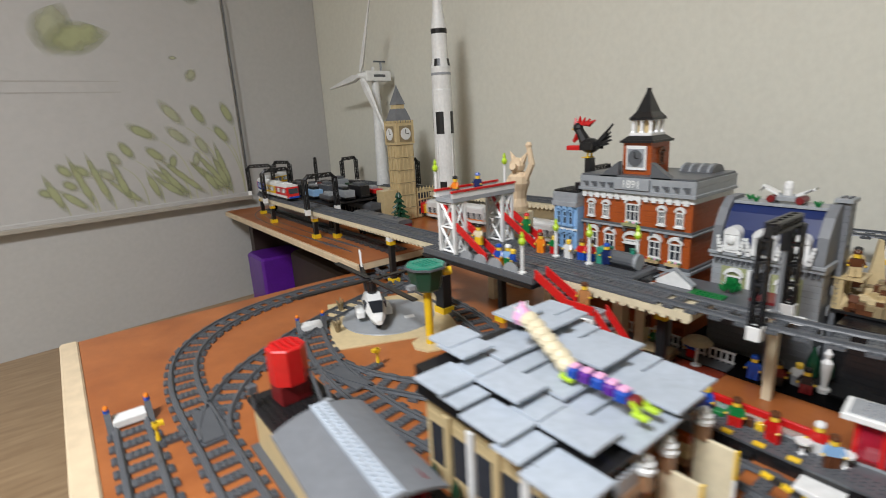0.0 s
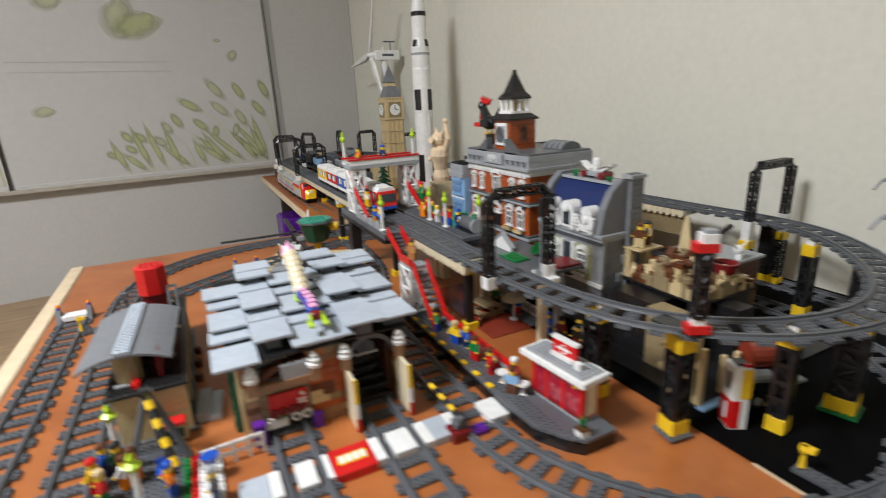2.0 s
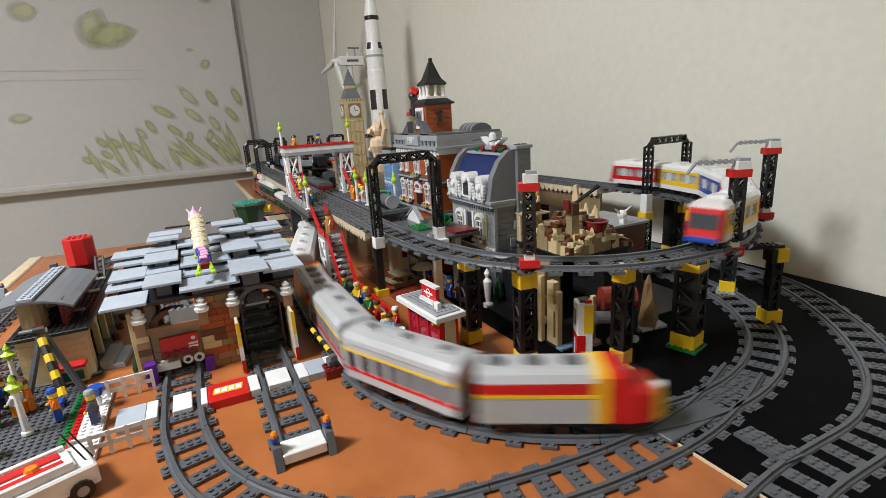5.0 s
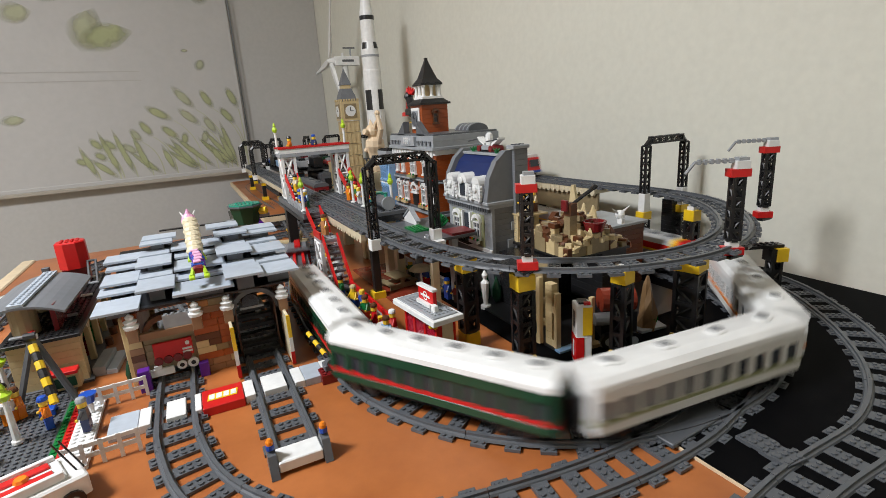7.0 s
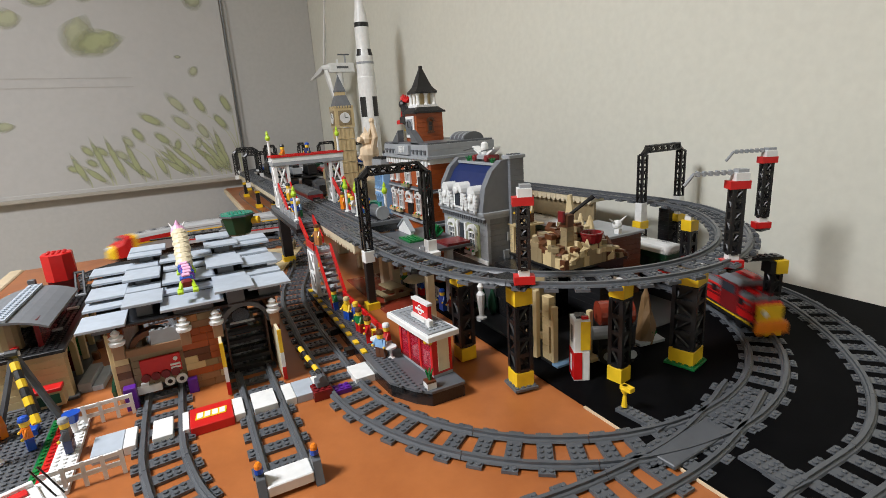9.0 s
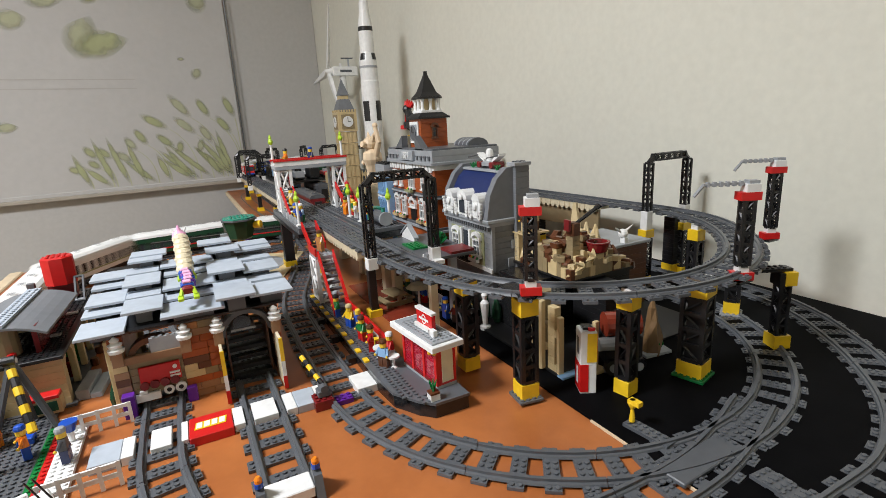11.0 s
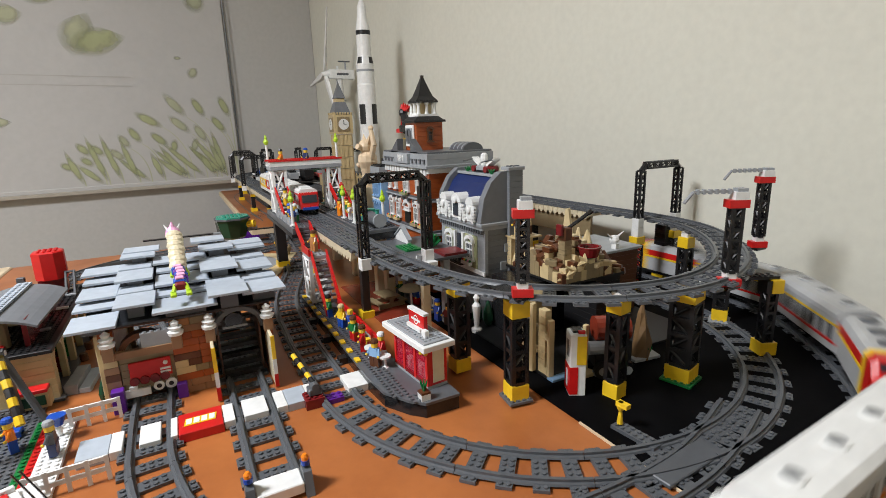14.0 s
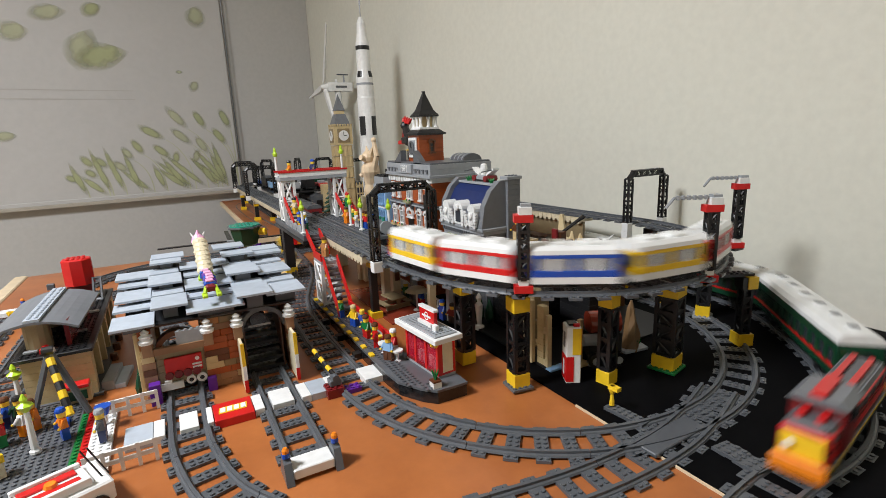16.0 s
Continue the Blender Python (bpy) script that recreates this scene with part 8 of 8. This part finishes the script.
    for k, (x, y, z) in enumerate(((0.846, -0.002, 0.118), (0.866, -0.004, 0.132), (0.836, 0.004, 0.104))):
        s = Shape()
        for i in range(5):
            a = i * 1.257 + k
            s.rod((0, 0, 0.006), (0.015 * math.cos(a), 0.004, 0.006 + 0.015 * math.sin(a)), 0.0055, TAN, 5, 0.0012)
        part("spiky_rock", s, u, "tan slopes set in a star", m=pose(x, y, z, 0, 0, 20))
    pot = part("clay_pot", Shape().lathe(0.886, 0.008, [(0.014, 0.142), (0.0175, 0.1575), (0.0185, 0.1585), (0.0185, 0.161), (0.015, 0.161), (0.013, 0.150)], DRED, 16), u, "dark red pot")
    part("pot_stand", courses(Shape(), 0.876, 0.002, 0.897, 0.020, 0.1002, 0.1418, BROWN), u)
    part("cannon", Shape().rod((0.851, 0.020, 0.196), (0.886, 0.008, 0.226), 0.0030, BLACK, 10, 0.0034).rod((0.882, 0.0094, 0.2226), (0.888, 0.0073, 0.2277), 0.0044, BLACK, 10), u, "black cannon")
    part("cannon_mount", Shape().box(0.842, 0.014, 0.176, 0.858, 0.030, 0.200, BROWN, edge=0.002).box(0.836, 0.016, 0.186, 0.8418, 0.028, 0.206, DRED, edge=0.001), u, "brown cannon mount")
    part("mount_pillar", courses(Shape(), 0.844, 0.016, 0.858, 0.030, 0.1002, 0.1758, DTAN), u)
    sk = Shape()
    sk.ball((1.000, 0.058, 0.140), 0.0085, WHITE, 9)
    for side in (-1, 1):
        sk.rod((1.000 + side * 0.006, 0.058, 0.144), (1.000 + side * 0.020, 0.056, 0.153), 0.0024, WHITE, 6, 0.0006)
    sk.box(0.996, 0.050, 0.1245, 1.004, 0.060, 0.134, WHITE)
    part("skull", sk, d, "white horned skull", m=pose(0.055, 0.066, -0.0032))
    for x, y, tu, to, le, ha in ((0.902, 0.190, 200, BROWN, TAN, BROWN), (0.922, 0.194, 180, TAN, BROWN, BLACK)):
        minifig(x, y, 0.0214 + 0.82 * 0.1636, tu, to, le, ha)
    t = thing("tank_wagon", "brown toy tank on black wheels under the track", "toy wagon", at(0.893, -0.028, 0.0034, -25))
    part("tank", Shape().rod((-0.022, 0, 0.064), (0.024, 0, 0.064), 0.017, TANKRED, 16), t, "dark red tank")
    part("engine", Shape().rod((-0.034, -0.014, 0.042), (0.000, -0.014, 0.042), 0.009, LGREY, 12), t, "grey cylinder")
    part("frame", Shape().box(-0.024, -0.014, 0.014, 0.026, 0.014, 0.050, BLACK, edge=0.001), t)
    for x in (-0.016, 0.018):
        for k in (-1, 1):
            w = part("wheel", Shape().rod((x, k * 0.016, 0.0115), (x, k * 0.024, 0.0115), 0.0115, BLACK, 12), t)
            part("hub", Shape().rod((x, k * 0.0242, 0.0115), (x, k * 0.0248, 0.0115), 0.006, LGREY, 10), w)
    bb = thing("battery_case", "red, white and yellow toy battery case standing on end", "battery case", at(0.815, -0.045, 0.0034, -28))
    part("lower_half", Shape().box(-0.008, -0.012, 0, 0.012, 0.012, 0.040, WHITE, edge=0.0008), bb)
    part("lower_label", Shape().box(-0.0086, -0.0122, 0.002, -0.0082, 0.0122, 0.039, RED).box(-0.0082, -0.0126, 0.002, 0.002, -0.0122, 0.039, RED), bb, "red label")
    part("upper_half", Shape().box(-0.008, -0.012, 0.0402, 0.012, 0.012, 0.082, WHITE, edge=0.0008), bb)
    part("upper_label", Shape().box(0.000, -0.0126, 0.042, 0.0118, -0.0122, 0.080, YELLOW).box(0.0121, -0.0122, 0.042, 0.0125, 0.0118, 0.080, ORANGE), bb, "yellow label")
    part("label_bar", Shape().box(-0.0091, -0.003, 0.010, -0.0087, 0.003, 0.032, WHITE).box(-0.0086, -0.004, 0.050, -0.0082, 0.004, 0.072, DGREY), bb, "plain bars")
    part("terminal", Shape().box(-0.004, -0.006, 0.0822, 0.008, 0.008, 0.085, BLACK).box(0.002, -0.010, 0.0822, 0.010, -0.0062, 0.086, RED), bb)
    rs = thing("rock_stump", "tall brown toy rock with grass beside the tower", "toy rock", at(0.966, -0.018, 0.0034))
    part("stone", rock(71, 0.015, 0.080, ROCKBROWN), rs)
    part("side_stone", rock(73, 0.011, 0.060, BROWN), rs, m=pose(0.014, 0.010, 0.0))
    part("ice_base", Shape().prism([(-0.024, -0.014), (0.020, -0.020), (0.026, 0.004), (0.0, 0.018), (-0.022, 0.008)], 0.0, 0.004, PALEGREY), rs, "pale grey base")
    s = Shape()
    for i in range(8):
        s.rod((0.004, -0.010, 0.0041), (0.004 + 0.007 * math.cos(i), -0.010 + 0.007 * math.sin(i), 0.018), 0.0016, GREEN, 5, 0.0005)
    part("grass_tuft", s, rs, "green tuft")
    thing("gantry_riser", "small white toy block under a gantry foot", "toy block", at(0.743, 0.220, UP - 0.0233), shape=Shape().box(-0.008, -0.02, -0.0014, 0.008, 0.030, 0.0056, WHITE, edge=0.0005))
    for k in range(5):
        thing("ice_block", "pale grey toy slope piece on the black sheet", "toy slope", at(0.862 + 0.012 * k, -0.022 - 0.006 * (k % 3), 0.0034, 25 * k), "loose pale pieces", shape=Shape().prism([(-0.009, -0.007), (0.009, -0.007), (0.006, 0.007), (-0.008, 0.005)], 0, 0.005 + 0.002 * (k % 2), PALEGREY if k % 2 else TAN))


# ---------------------------------------------------------------- masts, gantries and clutter
def build_masts():
    build_crane_mast(0.734, -0.044, UP - 0.002, 0.113, 150, False)
    build_crane_mast(0.986, -0.126, UP - 0.012, 0.119, 150, True)
    build_crane_mast(1.205, -0.031, UP - 0.012, 0.124, 150, True)
    for x, y in ((0.986, -0.126), (1.205, -0.031), (0.734, -0.044)):
        s = thing("mast_bracket", "black toy plate carrying a mast beside the track", "toy bracket", at(x, y, UP - (0.0125 if x > 0.8 else 0.0025)), "mast brackets")
        part("plate", Shape().box(-0.012, -0.008, -0.0035, 0.012, 0.050, -0.0002, BLACK), s)
    p = thing("side_tower", "slim black lattice tower with yellow foot and head", "toy tower", at(1.122, -0.103, 0.0034, -25))
    s = Shape()
    brick(s, -0.010, -0.010, 3, 3, 0, YELLOW, 6, False)
    part("foot_brick", s, p)
    s = Shape()
    lattice(s, -0.006, -0.006, 0.006, 0.006, 0.0192, 0.094, BLACK, 5, 0.002)
    s.box(-0.004, -0.004, 0.0192, 0.004, 0.004, 0.094, BLACK)
    part("lattice", s, p)
    s = Shape()
    brick(s, -0.004, -0.012, 2, 3, 0.0942, YELLOW, 6, False)
    s.box(-0.012, -0.010, 0.0942, -0.0042, 0.010, 0.112, BLACK)
    part("head_brick", s, p)
    part("bracket", Shape().box(-0.048, -0.006, 0.1136, 0.008, 0.010, 0.118, BLACK).studs(-0.046, -0.006, 6, 2, 0.118, BLACK), p, "black studded bracket")
    for x, y, turn, w, hh in ((0.690, 0.220, 0, 0.106, 0.119), (1.261, 0.206, 0, 0.110, 0.104), (1.226, 0.86, 0, 0.10, 0.105), (0.672, 1.53, 0, 0.105, 0.105), (0.672, 1.93, 0, 0.105, 0.105),
                              (0.70, 2.20, -35, 0.105, 0.105), (0.83, 2.29, -70, 0.105, 0.105), (0.99, 2.28, 65, 0.105, 0.105), (1.09, 2.13, 25, 0.105, 0.105), (1.14, 1.72, 0, 0.105, 0.105)):
        build_gantry(x, y, UP - 0.0175, w, turn, hh + 0.0175)
    for x, y, turn in ((1.206, 0.206, 0), (1.316, 0.206, 0)):
        s = thing("gantry_pier", "slim pier of white and black toy bricks under a gantry", "toy pier", at(x, y, 0.0035, turn), "piers under the gantries")
        part("foot_brick", Shape().box(-0.010, -0.010, 0, 0.010, 0.010, 0.0128, YELLOW, edge=0.0006), s, "yellow foot brick")
        lat = Shape()
        lattice(lat, -0.0075, -0.0075, 0.0075, 0.0075, 0.015, UP - 0.0578, BLACK, 5, 0.0018)
        part("lattice", lat, s, "black lattice shaft")
        part("joint", Shape().box(-0.012, -0.010, UP - 0.0553, 0.012, 0.010, UP - 0.040, YELLOW, edge=0.0006), s)
        part("head", Shape().box(-0.008, -0.008, UP - 0.0399, 0.008, 0.008, UP - 0.0212, WHITE), s)


def build_far_clutter():
    for x, y, L, body, stripe, what in ((0.80, 1.38, 0.28, DRED, RED, "dark red toy coach parked on the far board"), (0.83, 1.90, 0.24, LBLUE, WHITE, "light blue toy coach parked on the far board"), (0.91, 1.72, 0.26, DGREY, SILVER, "dark grey toy coach parked on the far board")):
        c = build_coach(L, body, stripe, DGREY if body is not LBLUE else LGREY, what, 3)
        c.matrix_basis = at(x, y, 0.0485, 90)
    rng = random.Random(4)
    # engines and wagons crowded on a raised shelf inside the far loop
    sh = thing("inner_shelf", "dark shelf inside the far loop", "shelf", at(0, 0, 0.0485))
    part("shelf_top", Shape().box(0.735, 1.62, 0.086, 1.05, 2.24, 0.092, BLACK, edge=0.001), sh)
    for x, y in ((0.75, 1.64), (1.03, 1.64), (0.75, 2.22), (1.03, 2.22)):
        part("shelf_leg", Shape().box(x - 0.008, y - 0.008, 0, x + 0.008, y + 0.008, 0.0858, BLACK), sh)
    for k in range(14):
        x, y = 0.77 + 0.06 * (k % 4), 1.68 + 0.14 * (k // 4)
        col = (DGREY, LGREY, BLACK, RED, LBLUE, DGREY, WHITE, DGREEN, BLACK, SILVER, DRED, LGREY, BLUE, TAN)[k]
        w = thing("parked_wagon", "small toy wagon parked inside the far loop", "toy wagon", at(x, y, 0.0485 + 0.0922, 90 + rng.uniform(-4, 4)), "wagons inside the far loop")
        part("chassis", Shape().box(-0.055, -0.018, 0.006, 0.055, 0.018, 0.012, BLACK), w)
        part("body", Shape().box(-0.052, -0.019, 0.0122, 0.052, 0.019, 0.026 + 0.010 * (k % 3), col, edge=0.002), w)
        part("load", Shape().box(-0.030 + 0.01 * (k % 2), -0.013, 0.0262 + 0.010 * (k % 3), 0.024, 0.013, 0.036 + 0.010 * (k % 3), (LGREY, BLACK, DGREY)[k % 3], edge=0.002), w)
        for xx in (-0.035, 0.035):
            part("wheelset", Shape().rod((xx, -0.017, 0.006), (xx, 0.017, 0.006), 0.006, BLACK, 8), w)
    tr = thing("toy_fir_tree", "dark green toy fir tree on the far board", "toy tree", at(0.93, 1.47, 0.0485))
    part("trunk", Shape().lathe(0, 0, [(0.006, 0), (0.005, 0.02)], BROWN, 8), tr)
    s = Shape()
    for k in range(6):
        for i in range(9):
            a = i * 0.698 + k * 0.3
            r = 0.042 - 0.006 * k
            s.rod((0, 0, 0.026 + 0.018 * k), (r * math.cos(a), r * math.sin(a), 0.014 + 0.018 * k), 0.008, DGREEN, 5, 0.002)
    part("crown", s, tr)
    # things below the raised line
    for x, y, hh in ((0.76, 0.44, 0.09), (0.76, 0.62, 0.09)):
        s = thing("stone_pillar", "cream and brown toy pillar under the raised line", "toy pillar", at(x, y, 0.0004), "pillars under the raised line")
        part("shaft", Shape().box(-0.009, -0.009, 0, 0.009, 0.009, hh, CREAM, edge=0.001), s)
        part("lamp", Shape().box(-0.005, -0.013, hh * 0.5, 0.005, -0.0092, hh * 0.72, BROWN), s, "brown wall lamp")
    bn = thing("picnic_table", "tan toy picnic table with benches", "toy table", at(0.735, 0.395, 0.0004, 8))
    part("table_top", Shape().box(-0.016, -0.026, 0.022, 0.016, 0.026, 0.025, DTAN, edge=0.0005), bn)
    for sx in (-1, 1):
        part("bench", Shape().box(sx * 0.025 - 0.006, -0.026, 0.011, sx * 0.025 + 0.006, 0.026, 0.0135, DTAN), bn)
        part("leg_frame", Shape().box(-0.028, sx * 0.018 - 0.002, 0.0, 0.028, sx * 0.018 + 0.002, 0.0108, DTAN), bn)
        part("leg", Shape().box(-0.004, sx * 0.018 - 0.002, 0.0109, 0.004, sx * 0.018 + 0.002, 0.0218, DTAN), bn)
    pv = thing("terrace_paving", "dark reddish brown toy paving before the house fronts", "toy paving", at(0, 0, 0.0004))
    part("paving", Shape().box(0.690, 0.300, 0, 0.7985, 0.560, 0.0016, TANKRED), pv)
    part("kerb", Shape().box(0.772, 0.300, 0.0017, 0.7985, 0.560, 0.0045, DGREY, edge=0.0005), pv, "grey kerb")
    pz = thing("parasol", "cream toy parasol with a yellow knob", "toy parasol", at(0.765, 0.345, 0.0004))
    part("pole", Shape().lathe(0, 0, [(0.008, 0), (0.008, 0.003), (0.002, 0.004), (0.002, 0.042)], WHITE, 8), pz)
    part("canopy", Shape().lathe(0, 0, [(0.024, 0.0421), (0.016, 0.049), (0.004, 0.052)], CREAM, 12), pz)
    for k in range(6):
        f = thing("porch_railing", "white toy railing before the house fronts", "toy railing", at(0.800, 0.30 + 0.045 * k, 0.0036), "porch railings")
        part("top_rail", Shape().box(-0.0015, 0.0, 0.019, 0.0015, 0.040, 0.022, WHITE), f)
        part("bottom_rail", Shape().box(-0.0015, 0.0, 0.003, 0.0015, 0.040, 0.006, WHITE), f)
        for i in range(5):
            part("baluster", Shape().box(-0.0012, 0.002 + i * 0.009, 0.0, 0.0012, 0.0045 + i * 0.009, 0.0189, WHITE), f)
    for x, y, tu, to, le, ha in ((0.780, 0.265, 180, BLUE, BLUE, BLUE), (0.785, 0.235, 200, DRED, BLACK, BLACK), (0.805, 0.215, 170, WHITE, LGREY, None), (0.775, 0.42, 180, GREEN, DGREEN, WHITE), (0.782, 0.36, 180, BLUE, RED, BROWN), (0.79, 0.20, 190, BLACK, DRED, BLACK)):
        minifig(x, y, 0.0034, tu, to, le, ha)
    st = thing("garden_statue", "white toy statue on a pedestal", "statue", at(0.812, 0.185, 0.0034), shape=Shape().lathe(0, 0, [(0.009, 0), (0.009, 0.006), (0.004, 0.008), (0.006, 0.030), (0.0075, 0.046), (0.003, 0.052), (0.0055, 0.060), (0.001, 0.068)], WHITE, 10))
    for x, y, hh in ((0.825, 0.205, 0.06), (0.838, 0.190, 0.05)):
        t = thing("toy_cypress", "dark green toy cypress", "toy tree", at(x, y, 0.0034), "cypresses by the restaurant")
        part("crown", Shape().lathe(0, 0, [(0.004, 0.004), (0.009, 0.014), (0.008, hh * 0.6), (0.001, hh)], DGREEN, 8), t)
        part("trunk", Shape().lathe(0, 0, [(0.003, 0), (0.003, 0.0039)], BROWN, 6), t)
    # shelf with bush and red mat in front of the restaurant, level with the rails
    e = thing("terrace", "grey toy terrace at rail height before the restaurant", "toy terrace", at(0, 0, 0))
    part("deck", Shape().box(0.7085, 0.240, UP - 0.030, 0.8335, 0.425, UP - 0.025, DGREY, edge=0.0006).studs(0.714, 0.25, 3, 20, UP - 0.025, DGREY), e)
    for x, y in ((0.79, 0.25), (0.79, 0.41)):
        part("prop", Shape().box(x - 0.006, y - 0.006, 0.0036, x + 0.006, y + 0.006, UP - 0.0302, LGREY), e)
    part("red_mat", Shape().box(0.785, 0.242, UP - 0.0248, 0.830, 0.285, UP - 0.0205, DRED), e, "dark red mat")
    part("green_plate", Shape().box(0.745, 0.31, UP - 0.0248, 0.775, 0.36, UP - 0.0215, GREEN).studs(0.746, 0.312, 3, 5, UP - 0.0215, GREEN), e, "green plate")
    bu = thing("leafy_bush", "round bright green toy bush on the terrace", "toy bush", at(0.800, 0.318, UP - 0.0246))
    s = Shape()
    rng = random.Random(2)
    for k in range(60):
        a, q = rng.uniform(0, 6.28), rng.uniform(0.1, 1.4)
        p = Vector((0.017 * math.cos(a) * math.cos(q), 0.017 * math.sin(a) * math.cos(q), 0.006 + 0.020 * math.sin(q)))
        s.rod(p * 0.5, p, 0.0028, GREEN, 5, 0.0007)
    part("leaves", s, bu)
    gb = thing("garden_gable", "small white toy gable with grey slopes beside the track", "toy gable", at(0.775, 0.395, UP - 0.0246))
    part("gable", Shape().prism([(-0.030, 0), (0.030, 0), (0.030, 0.006), (0.0, 0.026), (-0.030, 0.006)], -0.003, 0.003, WHITE, "x"), gb)
    part("slope", Shape().prism([(-0.034, 0.0062), (0.0, 0.0285), (0.034, 0.0062), (0.034, 0.0092), (0.0, 0.0315), (-0.034, 0.0092)][::-1], -0.0045, 0.0045, LGREY, "x"), gb)


# ---------------------------------------------------------------- build
build_room()
build_blind()
build_table()
build_upper_line()
TRAM = [build_tram_car(RED, 1, "red"), build_tram_car(YELLOW, 0, "yellow"), build_tram_car(BLUE, 0, "blue"), build_tram_car(RED, 0, "red"), build_tram_car(YELLOW, -1, "yellow")]
silver = "silver toy coach with red and yellow stripes and grey roof"
TRAIN = [(build_nose_loco(1), 0.19), (build_coach(0.171, SILVER, RED, SILVER, silver, 3, YELLOW), 0.18), (build_coach(0.171, SILVER, RED, SILVER, silver, 3, YELLOW), 0.18), (build_nose_loco(-1), 0.19),
         (build_coach(0.284, WHITE, ORANGE, WHITE, "white toy coach with a thin orange stripe and white roof", 4), 0.295),
         (build_coach(0.284, WHITE, OLIVE, WHITE, "white toy coach with a thin olive stripe and white roof", 4), 0.295),
         (build_coach(0.284, DGREEN, RED, WHITE, "dark green toy coach with white roof and red belt", 6), 0.295),
         (build_coach(0.284, DGREEN, RED, WHITE, "dark green toy coach with white roof and red belt", 6), 0.295), (build_red_loco(), 0.245)]
build_town_hall()
build_blue_house()
build_restaurant()
build_station()
build_crossing()
build_platform()
build_footbridge()
build_goods_shed()
build_yard()
build_helipad()
build_rocket()
build_clock_tower()
build_turbine()
build_statue()
build_rooster()
build_desert()
build_masts()
build_far_clutter()
build_tracks()
motions()
